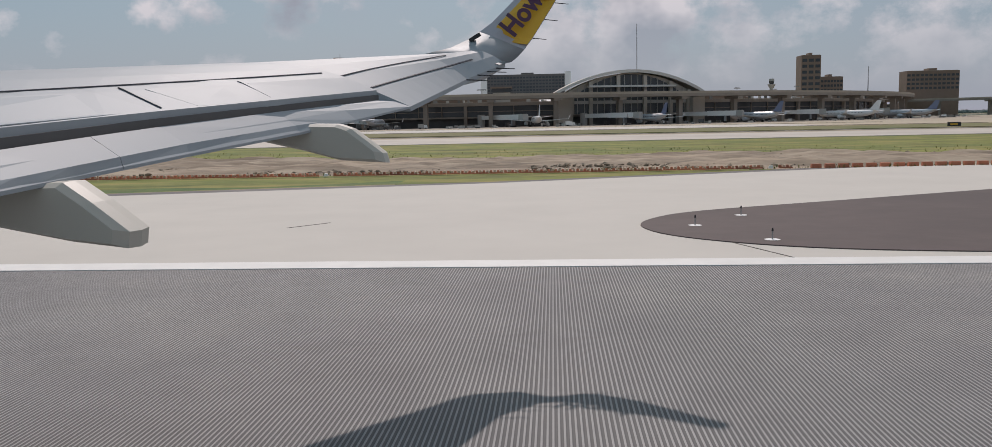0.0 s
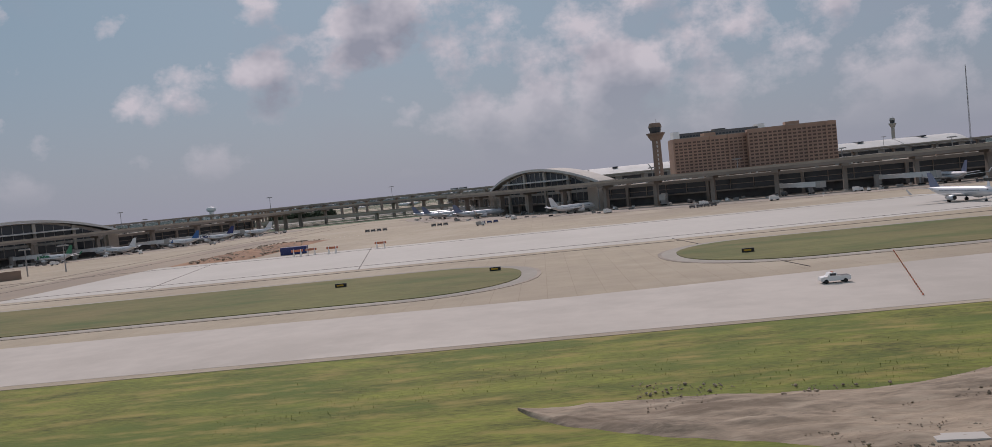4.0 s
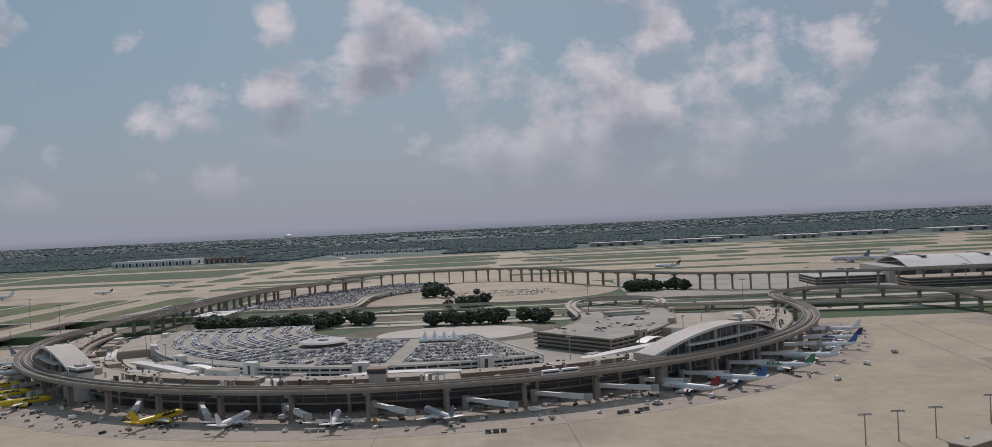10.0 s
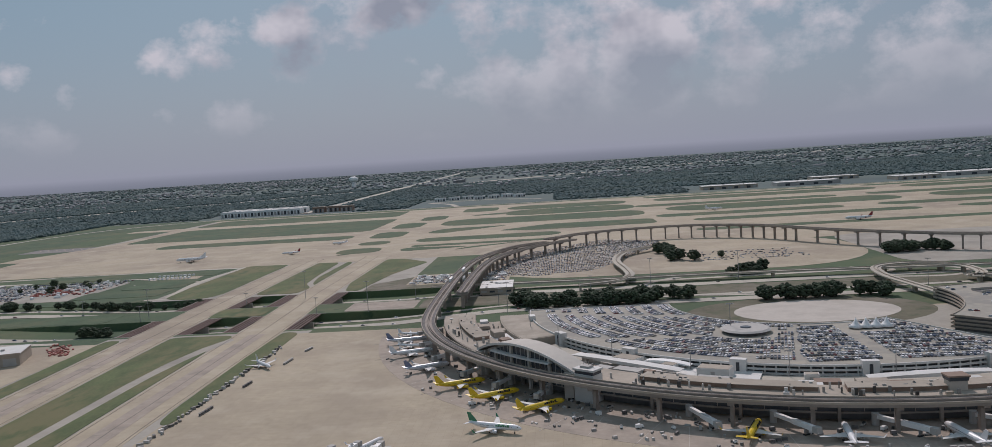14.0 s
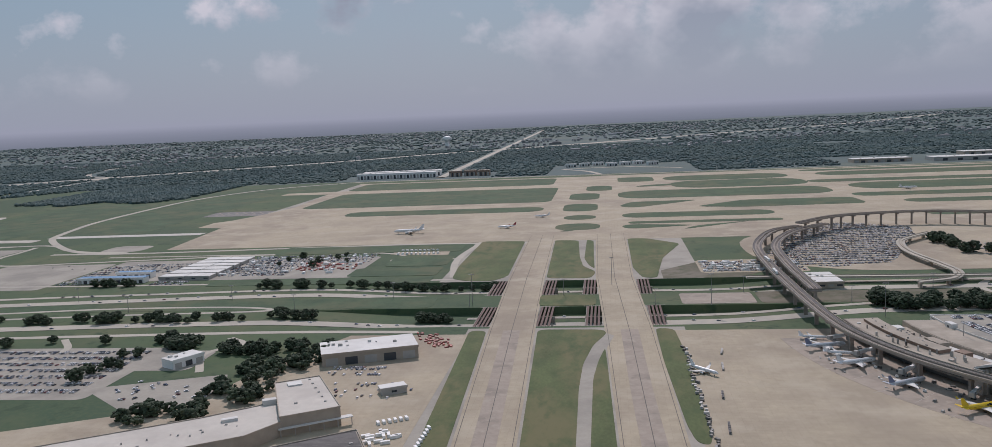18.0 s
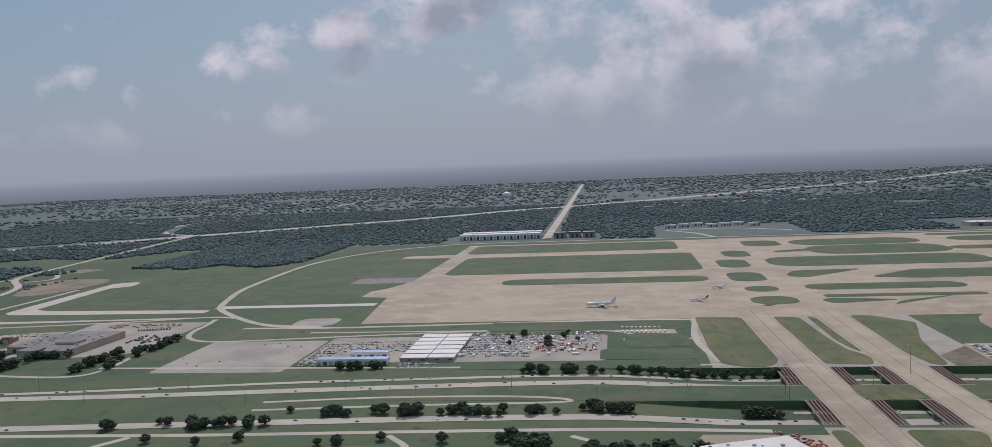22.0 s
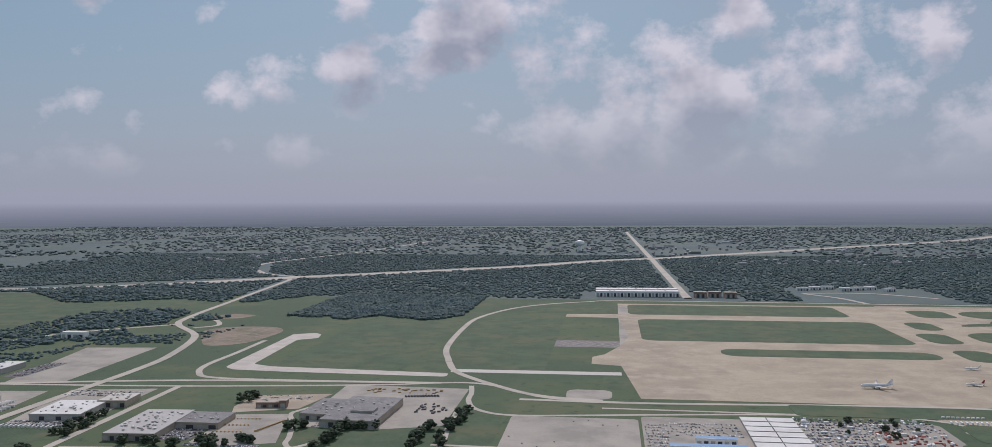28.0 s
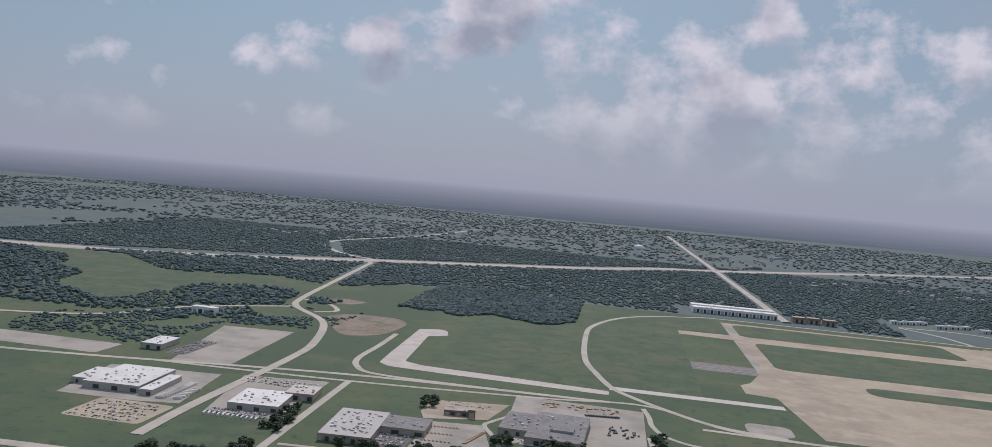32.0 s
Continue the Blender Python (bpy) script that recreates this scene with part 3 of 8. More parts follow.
def ragged(x0, x1, y0, y1, seed, n=160):
    """A long strip whose far edge wanders."""
    xs_ = [x0 + (x1 - x0) * i / n for i in range(n + 1)]
    return [(x, y0(x)) for x in xs_] + [(x, y0(x) + y1 * (0.75 + 0.7 * noise.noise((x * 0.35, seed, 0)))) for x in reversed(xs_)]


sheet("lush_strip", ragged(-520, -4, verge_edge, 1.5, 3.0), 0.031, M_GRASS_LUSH, "darker green band of grass along the asphalt", "grass")
sheet("straw_edge", ragged(-520, -4, verge_edge, 0.32, 8.0), 0.033, M_STRAW, "dead straw along the edge of the asphalt", "grass")
sheet("straw_patch", ragged(-112, -86, lambda x: 17.3 + 0.1 * math.sin(x * 0.4), 0.13, 5.0), 0.035, M_STRAW, "thin line of cut straw on the grass", "grass")
sheet("pale_plate", rect(-94.75, -94.15, 17.95, 18.25), 0.05, M_CONC_NEW, "small pale concrete plate in the grass", "slab")
g, n = Geo(), 44
fine = [(-136 + 0.5 * i) for i in range(314)]
for x in fine:
    yb = 25.2 + 0.7 * noise.noise((x * 0.2, 1, 0))
    yt = 39.5 + 4.5 * noise.noise((x * 0.07, 5, 0)) - max(0, (x + 30) * 0.16)
    pinch = min(1.0, max(0.0, (x + 136) / 24)) ** 0.7
    mid = 33 + 4 * (1 - pinch) + 0.8 * noise.noise((x * 0.6, 2, 0))
    yb, yt = mid + (yb - mid) * pinch, mid + (yt - mid) * pinch
    for j in range(n):
        v = j / (n - 1)
        y = yb + (yt - yb) * v
        h = 0.13 * noise.noise((x * 0.25, y * 0.5, 3)) + 0.14 * abs(noise.noise((x * 0.09, y * 0.9, 6))) + 0.10 * noise.noise((x * 0.8, y * 1.3, 2)) + 0.05 * noise.noise((x * 2.1, y * 2.6, 9))
        h += 0.09 * abs(noise.noise((x * 0.05 + 3, y * 2.4 + x * 0.1, 4)))
        g.v.append((x, y, 0.03 + min(1, 6 * min(v, 1 - v)) * (0.09 + max(-0.06, 1.25 * h))))
g.f = [(i * n + j, (i + 1) * n + j, (i + 1) * n + j + 1, i * n + j + 1) for i in range(len(fine) - 1) for j in range(n - 1)]
solo("dirt_strip", g, M_DIRT, "rutted bare dirt of the work site", "dirt", kind="structure", smooth=True)
for x0, x1, y0, y1, k in ((-116, -105.5, 27.4, 33.0, 0.85), (-92, -85, 28.5, 32.5, 0.4), (-88, -82, 33, 36.5, 0.5), (-66, -60, 30, 34, 0.25)):
    g, n = Geo(), 60
    for j in range(n):
        for i in range(n):
            u, v = i / (n - 1), j / (n - 1)
            h = max(0, 1 - (2 * u - 1) ** 2) * max(0, 1 - (2 * v - 1) ** 2)
            g.v.append((x0 + (x1 - x0) * u, y0 + (y1 - y0) * v, 0.06 + k * h * (0.9 + 0.22 * noise.noise((i * 0.13, j * 0.2, x0)) + 0.06 * noise.noise((i * 0.5, j * 0.6, x0))) + 0.035 * min(1, 3 * h) * math.sin(i * 0.12 + j * 1.25 + noise.noise((i * 0.2, j * 0.2, 1)))))
    g.f = [(j * n + i, j * n + i + 1, (j + 1) * n + i + 1, (j + 1) * n + i) for j in range(n - 1) for i in range(n - 1)]
    solo("dirt_mound", g, M_MOUND, "low heaped mound of dark brown dirt", "dirt mound", "heaps at the work site", smooth=True)
for x, y, a, b, r in ((-69.6, 28.8, 0.66, 0.35, 4), (-66.6, 26.3, 0.95, 0.3, -6), (-116.2, 26.5, 0.6, 0.4, 20), (-126.1, 32.3, 0.7, 0.35, -12), (-121.7, 29.1, 0.8, 0.35, -8), (-78.7, 29.8, 0.5, 0.25, 4), (-24.2, 26.4, 2.0, 0.12, 2)):
    solo("concrete_slab", Geo().box(-a, a, -b, b, 0, 0.12, taper=0.02), M_CONC_NEW, "loose pale concrete slab on the dirt", "slab", "loose slabs").matrix_world = pose(x, y, 0.06, 0, 0, r)

# main east apron and taxiway
sheet("east_apron", [(-606, 100), (-330, 60), (-300, 52), (-75, 52), (-55, 55), (-20, 62), (420, 66), (420, 356), (-606, 356)], Z_PAVE, M_CONC, "broad sun-bleached concrete apron with tan stains", "apron")
sheet("new_slab_area", [(-214, 117), (-120, 117), (-40, 122), (40, 122), (40, 160), (-211, 166)], 0.06, M_CONC_NEW, "newly poured pale concrete area", "apron")
sheet("bright_taxiway", [(-330, 62), (-300, 54), (-132, 53), (-78, 52.6), (-50, 56), (60, 63), (60, 80), (-60, 76), (-132, 70), (-300, 72), (-330, 74)], 0.058, M_PALE, "bright new concrete of the parallel taxiway", "taxiway")
sheet("tan_lane", [(-229, 118), (-211, 118), (-207, 255), (-222, 255)], 0.056, M_TANLANE, "darker tan lane of older concrete", "apron")
jl = Geo()
for pts in (((-205, 339), (-230, 86)), ((-219, 334), (-236, 117)), ((-160, 117), (-168, 166)), ((-190, 117), (-199, 166)), ((-112, 75), (-117, 118)), ((-420, 128), (-428, 160)), ((-380, 112), (-386, 205)), ((-300, 108), (-297, 130)), ((-340, 170), (-344, 205))):
    jl.ribbon(pts, 0.1, 0.06, 0.11)
for y in (113.5, 122, 160):
    jl.ribbon([(-600, y + 10), (-330, y), (60, y)], 0.07, 0.06, 0.11)
solo("apron_joints", jl, M_JOINT, "long dark sealed joints across the apron", "joint", kind="structure")

ISLES = ((-120, -74, 82, 106, 11), (-57, 75, 85, 112, 12), (-219, -137, 78, 103, 11), (-335, -238, 90, 108.5, 8), (-301, -239, 134.6, 141.2, 3), (-303, -241, 128.8, 132, 1.5), (90, 300, 85, 112, 12), (-470, -350, 88, 110, 9))
for x0, x1, y0, y1, r in ISLES:
    sheet("island_border", rounded(x0 - 1.7, x1 + 1.7, y0 - 1.5, y1 + 1.5, r + 1.6), 0.090, M_CONC_OLD, "grey weathered shoulder round a grass island", "pavement")
    sheet("island_joint", rounded(x0 - 2.1, x1 + 2.1, y0 - 1.9, y1 + 1.9, r + 2), 0.082, M_STAIN, "darker sealed edge round the island shoulder", "joint")
    sheet("grass_island", rounded(x0, x1, y0, y1, r), Z_LAWN, M_GRASS, "rounded grass island between taxiways", "grass")

# excavated pit by the apron
pit = Geo()
n = 22
for j in range(n):
    for i in range(n):
        u, v = i / (n - 1), j / (n - 1)
        x, y = -209.5 + (17 - 2 * v) * u + 4.5 * v, 166.5 + 60 * v - 5 * u * v
        e = min(u, 1 - u, v, 1 - v)
        pit.v.append((x, y, 0.055 + min(e * 9, 1) * (0.25 + 0.6 * abs(noise.noise((x * 0.22, y * 0.16, 3))))))
pit.f = [(j * n + i, j * n + i + 1, (j + 1) * n + i + 1, (j + 1) * n + i) for j in range(n - 1) for i in range(n - 1)]
solo("excavation", pit, M_REDDIRT, "excavated red-brown soil and broken concrete", "excavation", kind="structure")

# taxiways that cross the parkway, their bridges and grass
def rounded_poly(pts, r, n=4):
    """Any outline with its corners rounded."""
    out = []
    for i in range(len(pts)):
        p, a, b = Vector(pts[i]), Vector(pts[i - 1]), Vector(pts[(i + 1) % len(pts)])
        u = p + (a - p).normalized() * min(r, (a - p).length * 0.45)
        w_ = p + (b - p).normalized() * min(r, (b - p).length * 0.45)
        for k in range(n + 1):
            t_ = k / n
            q_ = u * (1 - t_) ** 2 + p * 2 * t_ * (1 - t_) + w_ * t_ * t_
            out.append((q_.x, q_.y))
    return out


for poly in ([(-694, 120), (-600, 120), (-600, 362), (-694, 362)], [(-728, 466.5), (-580, 466.5), (-580, 620), (-728, 620)]):
    sheet("taxiway_shoulder", poly, 0.02, M_CONC_OLD, "weathered concrete shoulder of the crossing taxiways", "pavement")
CROSSING = (((60, -671, -651), (230, -678, -659), (358, -684.6, -664), (472, -688.5, -668), (640, -691, -671.5)), ((60, -620, -601), (230, -629.6, -610), (358, -634, -613), (472, -639, -618), (640, -641, -619)))
for rail in CROSSING:
    sheet("crossing_taxiway", [(b, y) for y, a, b in rail] + [(a, y) for y, a, b in reversed(rail)], 0.09, M_CONC, "long concrete taxiway crossing on bridges", "taxiway", base=0.0)
    mid = [((a + b) / 2, y) for y, a, b in rail]
    wear = Geo().ribbon(curve(mid[:3], 6), 7.5, 0.06, 0.135)
    solo("taxiway_wear", wear, M_STAIN, "grey worn wheel track of the taxiway", "taxiway", kind="structure")
    c = Geo()
    c.ribbon(mid, 0.26, 0.09, 0.141)
    for k in (1, 2):
        c.ribbon([(r_[k] + (1.1 if k == 1 else -1.1), r_[0]) for r_ in rail], 0.2, 0.09, 0.141)
    solo("taxiway_lines", c, M_JOINT, "dark lines along the taxiway", "marking", kind="structure")
    for (ya, yb) in TRENCH:
        u = ((ya + yb) / 2 - 358) / 114
        x0, x1 = rail[2][1] + (rail[3][1] - rail[2][1]) * u, rail[2][2] + (rail[3][2] - rail[2][2]) * u
        b = thing("taxiway_bridge", "concrete taxiway bridge with rust-brown girders beside it", "bridge", "taxiway bridges", kind="structure", at=pose(0, 0, 0))
        part("abutment", Geo().box(x0 - 9, x1 + 9, ya - 1.2, ya - 0.6, -3.7, 0.08), M_CONC_OLD, b)
        part("abutment", Geo().box(x0 - 9, x1 + 9, yb + 0.6, yb + 1.2, -3.7, 0.08), M_CONC_OLD, b)
        part("pier", Geo().box(x0 - 8, x1 + 8, (ya + yb) / 2 - 0.4, (ya + yb) / 2 + 0.4, -3.7, -0.5), M_CONC_OLD, b)
        part("deck", Geo().box(x0, x1, ya - 0.8, yb + 0.8, -0.7, 0.04), M_CONC_OLD, b)
        for side in (x0 - 7.2, x1 + 0.5):
            for k in range(4):
                xx = side + k * 1.75
                part("girder", Geo().box(xx, xx + 0.95, ya - 0.9, yb + 0.9, -0.55, 0.03), M_RUST, b, "rust-brown steel girder")
            part("edge_beam", Geo().box(side - 0.35, side - 0.1, ya - 0.9, yb + 0.9, -0.4, 0.09), M_CONC_OLD, b)
PLOTS = (
    [(-693, 358), (-685.4, 358), (-679, 228), (-675, 140), (-688, 140), (-688, 228)],
    [(-663, 359), (-634.8, 358), (-633, 352), (-638.5, 334), (-642, 308), (-642.7, 279), (-642, 229), (-641, 140), (-654, 140), (-658, 229)],
    [(-633.8, 330), (-636.3, 312), (-638, 290), (-637.8, 229), (-636, 140), (-625, 140), (-630.4, 230), (-633, 310)],
    [(-612.4, 360), (-604.6, 358), (-603, 320), (-603.3, 238), (-604.3, 231), (-608, 233), (-609.6, 247), (-612, 312)],
    [(-724, 616), (-692, 613), (-691, 550), (-690, 481), (-697, 468), (-711, 468), (-722, 475), (-725, 515)],
    [(-670, 614), (-653, 610), (-650, 540), (-647, 508), (-639.5, 491), (-639.8, 484), (-642, 471), (-667, 473)],
    [(-647, 613), (-642, 606), (-641, 537), (-640, 500), (-643.5, 510), (-647, 535)],
    [(-618, 614), (-605, 613), (-583, 586), (-586, 575), (-598, 532), (-603, 489), (-605, 469), (-613, 470), (-617.5, 500)],
    [(-666, 404), (-638, 404), (-639, 428), (-667, 428)],
)
for poly in PLOTS:
    sheet("grass_plot", rounded_poly(poly, 5), Z_LAWN, M_PLOT, "clipped green plot beside the taxiway", "grass")
for x0, x1, y0, y1, r in ((-870, -734, 575, 606, 3), (-775, -734, 520, 560, 6), (-870, -734, 466.5, 484, 3), (-790, -734, 488, 515, 4)):
    sheet("grass_plot", rounded(x0, x1, y0, y1, r), Z_LAWN, M_LAWN, "clipped green plot beside the yards", "grass")
sheet("ring_plaza", [polar_(-395, 121, a) for a in range(-90, 91, 6)], 0.075, M_CONC_OLD, "brown-grey paving inside the ring terminal", "plaza")
sheet("ring_plaza", [polar_(-20, 121, a) for a in range(-90, 91, 6)], 0.075, M_CONC_OLD, "brown-grey paving inside the ring terminal", "plaza")
sheet("loop_lot", rounded(-545, -300, 478, 640, 70), 0.07, M_CONC, "concrete lots inside the track loop", "lot")
sheet("loop_lot", rounded(-300, 200, 470, 620, 20), 0.07, M_CONC_OLD, "concrete yards before the west terminal", "lot")
sheet("far_country", [(-7500, 1236), (-1050, 1236), (900, 1216), (6000, 1216), (6000, 6800), (-7500, 6800)], 0.01, M_HAZED_FAR, "far wooded country and fields, tinted blue for haze", "land")
sheet("far_country", [(-7500, 700), (-1720, 760), (-1620, 900), (-1560, 1236), (-7500, 1236)], 0.01, M_LAWN, "far green fields", "land")
sheet("hangar_apron", [(-830, 100), (-692, 100), (-692, 352), (-745, 352), (-766, 300), (-776, 262), (-830, 236)], Z_PAVE, M_CONC, "tan concrete yard of the hangar", "apron")
sheet("link_road", [(-641, 140), (-636, 140), (-637.8, 229), (-638, 290), (-636.3, 312), (-633, 330), (-630, 348), (-634, 353), (-638.5, 334), (-642, 308), (-642.7, 279), (-642, 229)], 0.08, M_CONC_OLD, "curved grey link between taxiways", "taxiway")

sheet("scrub_strip", [(-602, 467), (-560, 467), (-548, 480), (-545, 512), (-578, 516), (-602, 490)], 0.03, M_SCRUB, "dry rough ground beside the track", "grass")
sheet("tan_lot", rounded_poly([(-597, 404.5), (-562, 404.5), (-562, 427.5), (-597, 427.5)], 2), 0.09, M_STAIN, "bare tan lot between the parkway lanes", "lot")
# parkway: two carriageways, ramps and frontage roads
def road(name, pts, width, label, z=0.06, material=None, dipped=False, smooth_line=True):
    line = curve(pts) if smooth_line else pts
    return solo(name, Geo().ribbon(line, width, z - 0.08, z, [dip(x) for x, _ in line] if dipped else None), material or M_ROAD, label, "road", kind="structure")


PARKWAY = (([(-1500, 322), (-1300, 338), (-1076, 357), (-877, 373), (-760, 378), (-700, 379), (-600, 383), (-500, 388), (-300, 390), (100, 386), (420, 386)], 8.5), ([(-1500, 385), (-1300, 396), (-1067, 412), (-940, 425), (-850, 434), (-780, 438), (-700, 439), (-600, 438), (-484, 435), (-300, 436), (420, 440)], 8.5), ([(-1160, 414), (-1075, 424), (-960, 440), (-888, 446), (-820, 451), (-700, 452), (-600, 452), (-500, 450), (-300, 456), (100, 458)], 4.5), ([(-700, 394), (-600, 396), (-480, 402), (-300, 404)], 4.0))
for nr, (pts, ww) in enumerate(PARKWAY):
    road("parkway", pts, ww, "pale concrete lanes of the airport parkway", z=0.16 + 0.004 * nr, dipped=True)
FRONTAGE_ROADS = [
    ([(-1500, 318), (-1200, 336), (-1076, 346), (-960, 350), (-874, 355), (-780, 359), (-716, 357)], 4.2),
    ([(-1100, 478), (-950, 474), (-830, 472), (-722, 474), (-690, 480)], 3.4),
    ([(-960, 388), (-880, 396), (-815, 400), (-803, 404), (-815, 409), (-845, 411.5), (-900, 410), (-960, 402)], 3.0),
    ([(-722, 480), (-730, 540), (-724, 612)], 4.5),
    ([(-690, 604), (-780, 610), (-972, 598), (-1060, 600)], 5.0),
    ([(-1000, 580), (-880, 578), (-800, 576), (-770, 560), (-772, 540), (-722, 546)], 3.2),
]
FIELD_ROADS = [
    ([(-1500, 600), (-1330, 612), (-1180, 634), (-1100, 650), (-1040, 607), (-972, 597)], 4.5),
    ([(-1139, 738), (-1155, 812), (-1161, 942), (-1157, 1026), (-1130, 1112), (-1090, 1168), (-1030, 1208), (-960, 1228), (-600, 1222), (-200, 1215), (600, 1215)], 6.0),
    ([(-1139, 737), (-1122, 690), (-1080, 640), (-1045, 612), (-1000, 602)], 6.0),
    ([(-1102, 640), (-1098, 615), (-1096, 590), (-1086, 566), (-1061, 553), (-1007, 559), (-960, 566), (-880, 576), (-800, 580)], 4.0),
]
PERIMETER_ROADS = [
    ([(-1397, 428), (-1400, 500), (-1400, 667), (-1408, 743), (-1440, 850), (-1500, 927), (-1520, 990), (-1545, 1180), (-1585, 1493)], 8.0),
    ([(-1322, 380), (-1326, 500), (-1330, 611)], 5.5),
    ([(-1900, 560), (-1660, 575), (-1543, 590), (-1340, 632), (-1128, 648)], 6.0),
    ([(-2400, 700), (-1900, 690), (-1662, 735), (-1590, 850), (-1500, 930)], 7.0),
    ([(-1470, 905), (-1452, 930), (-1480, 975), (-1520, 990)], 6.0),
    ([(-1352, 830), (-1350, 760), (-1350, 698), (-1341, 665), (-1320, 646), (-1255, 643), (-1128, 648)], 5.5),
]
HIGHWAYS = [
    ([(-881, 1270), (-883, 1330), (-893, 2000), (-925, 4016)], 13.0),
    ([(-3200, 1130), (-2069, 1250), (-1571, 1560), (-1200, 1850), (-1029, 2040), (-833, 2190), (-300, 2700), (255, 3230), (867, 4100)], 26.0),
    ([(-1585, 1493), (-1600, 1560), (-1500, 1600), (-1440, 1640)], 9.0),
    ([(-1700, 1420), (-1590, 1540), (-1700, 1640), (-1800, 1900), (-1700, 2400), (-1650, 3000)], 11.0),
    ([(-1171, 473), (-1180, 462), (-1187, 470), (-1190, 484), (-1200, 515), (-1210, 538), (-1207, 550), (-1196, 572)], 3.5),
]
YARD_ROADS = [
    ([(-1318, 446), (-1246, 452), (-1194, 458), (-1171, 462), (-1100, 460), (-1097, 520), (-1099, 560)], 3.6),
    ([(-880, 350), (-868, 332), (-880, 318), (-900, 300)], 3.2),
    ([(-800, 350), (-790, 340), (-800, 325), (-790, 300)], 3.2),
    ([(-700, 1350), (-660, 1290), (-640, 1222)], 8.0),
    ([(-700, 1355), (-600, 1360), (-520, 1300)], 8.0),
    ([(-410, 470), (-440, 450), (-452, 425), (-430, 405), (-400, 398)], 3.6),
]
LOOP_ROADS = [
    ([(-335, 466), (-318, 452), (-330, 432), (-300, 425), (-285, 440), (-300, 458), (-335, 462)], 3.4),
    ([(-1250, 352), (-1180, 340), (-1120, 300)], 4.0),
    ([(-1000, 346), (-1010, 325), (-985, 300)], 4.0),
]
ROADS = FRONTAGE_ROADS + FIELD_ROADS + PERIMETER_ROADS + HIGHWAYS + YARD_ROADS + LOOP_ROADS
for nr, (pts, width) in enumerate(ROADS):
    if width >= 20:
        road("road_verge", pts, width * 2.0, "tan dry grass along the highway", z=0.2, material=M_CONC_OLD)
    road("road", pts, width, "pale concrete road across the grass", z=(0.3 if width >= 7 else 0.085) + 0.004 * (nr % 20))
for x0, x1, y0, y1 in ((-960, -720, 404, 428), (-560, -240, 404, 429)):
    sheet("median_lawn", rounded(x0, x1, y0, y1, 4), 0.05, M_LAWN if x0 < -700 else M_SCRUB, "grassy median between the carriageways", "grass")

# west airfield
sheet("west_apron", [(-972, 612), (900, 612), (900, 1200), (-640, 1200), (-640, 1192), (-985, 1192), (-985, 1180), (-965, 1150), (-962, 1080), (-985, 1080), (-1050, 1074), (-1050, 1048), (-985, 1044), (-975, 900), (-985, 838), (-1000, 790), (-1011, 775), (-1011, 742), (-985, 735)], Z_PAVE, M_CONC, "vast tan concrete apron and taxiways of the west airfield", "apron")
WEST = [(-890, -693, 794, 833, 16), (-962, -690, 876, 1036, 14), (-972, -700, 1078, 1180, 14), (-620, -400, 884, 966, 30), (-619, -490, 730, 764, 15), (-615, -492, 692, 706, 6), (-556, -402, 980, 1072, 36), (-560, -405, 1078, 1152, 34)]
WEST += [(x0, x1, y0, y1, 15) for x0, x1, y0, y1 in ((-670, -642, 726, 758), (-674, -638, 664, 702), (-674, -641, 787, 849), (-672, -640, 886, 954), (-656, -626, 978, 1041), (-618, -572, 1084, 1153))]
for y0, y1, offs in ((700, 720, 0), (786, 815, 30), (846, 880, -40), (910, 985, 10), (1000, 1034, -60), (1086, 1142, 20), (1160, 1186, 0)):
    x = -378 + offs * 0.4
    while x < 700:
        n = 150 + int(abs(math.sin(x * 1.7 + y0)) * 130)
        WEST.append((x, x + n, y0, y1, (y1 - y0) * 0.48))
        x += n + 34
WEDGES = ([(-622, 817), (-609, 853), (-540, 857), (-606, 803)], [(-552, 800), (-500, 845), (-400, 842), (-400, 790), (-512, 786)], [(-622, 680), (-612, 690), (-560, 676), (-616, 663)], [(-577, 653), (-515, 694), (-562, 674)], [(-601, 1012), (-590, 1030), (-536, 1050), (-556, 1020)], [(-672, 660), (-650, 676), (-662, 656)])
for poly in WEDGES:
    sheet("airfield_grass", rounded_poly(poly, 12), Z_LAWN, M_LAWN, "wedge of grass between west taxiways", "grass")
for x0, x1, y0, y1, r in WEST:
    sheet("airfield_grass", rounded(x0, x1, y0, y1, r), Z_LAWN, M_LAWN, "rounded strip of grass between west taxiways", "grass")
west_lines = Geo()
for y in (846, 884, 1042, 1076):
    west_lines.ribbon([(-960, y), (-300, y)], 0.8, 0.05, 0.07)
for x, y in ((-850, 857), (-850, 873), (-700, 857), (-700, 873), (-930, 1052), (-930, 1066), (-780, 1053), (-780, 1066)):
    west_lines.prism(rect(x - 22, x + 22, y - 2.6, y + 2.6), 0.05, 0.07)
for i in range(8):
    west_lines.prism(rect(-968, -952, 849 + 4.2 * i, 851.4 + 4.2 * i), 0.05, 0.07)
solo("runway_markings", west_lines, M_LINE, "white threshold and aiming marks of the west runways", "marking", kind="structure")
sheet("far_runway", rect(-1050, 700, 1049, 1070), 0.062, M_CONC_OLD, "greyer concrete of the far runway", "runway")
sheet("threshold_taxiway", rect(-985, -963, 838, 1192), 0.062, M_CONC_OLD, "grey taxiway joining two runway ends", "taxiway")
chev = Geo()
for i in range(7):
    x = -1046 + 9 * i
    chev.ribbon([(x, 834), (x + 10, 848), (x, 862)], 1.2, 0.02, 0.04)
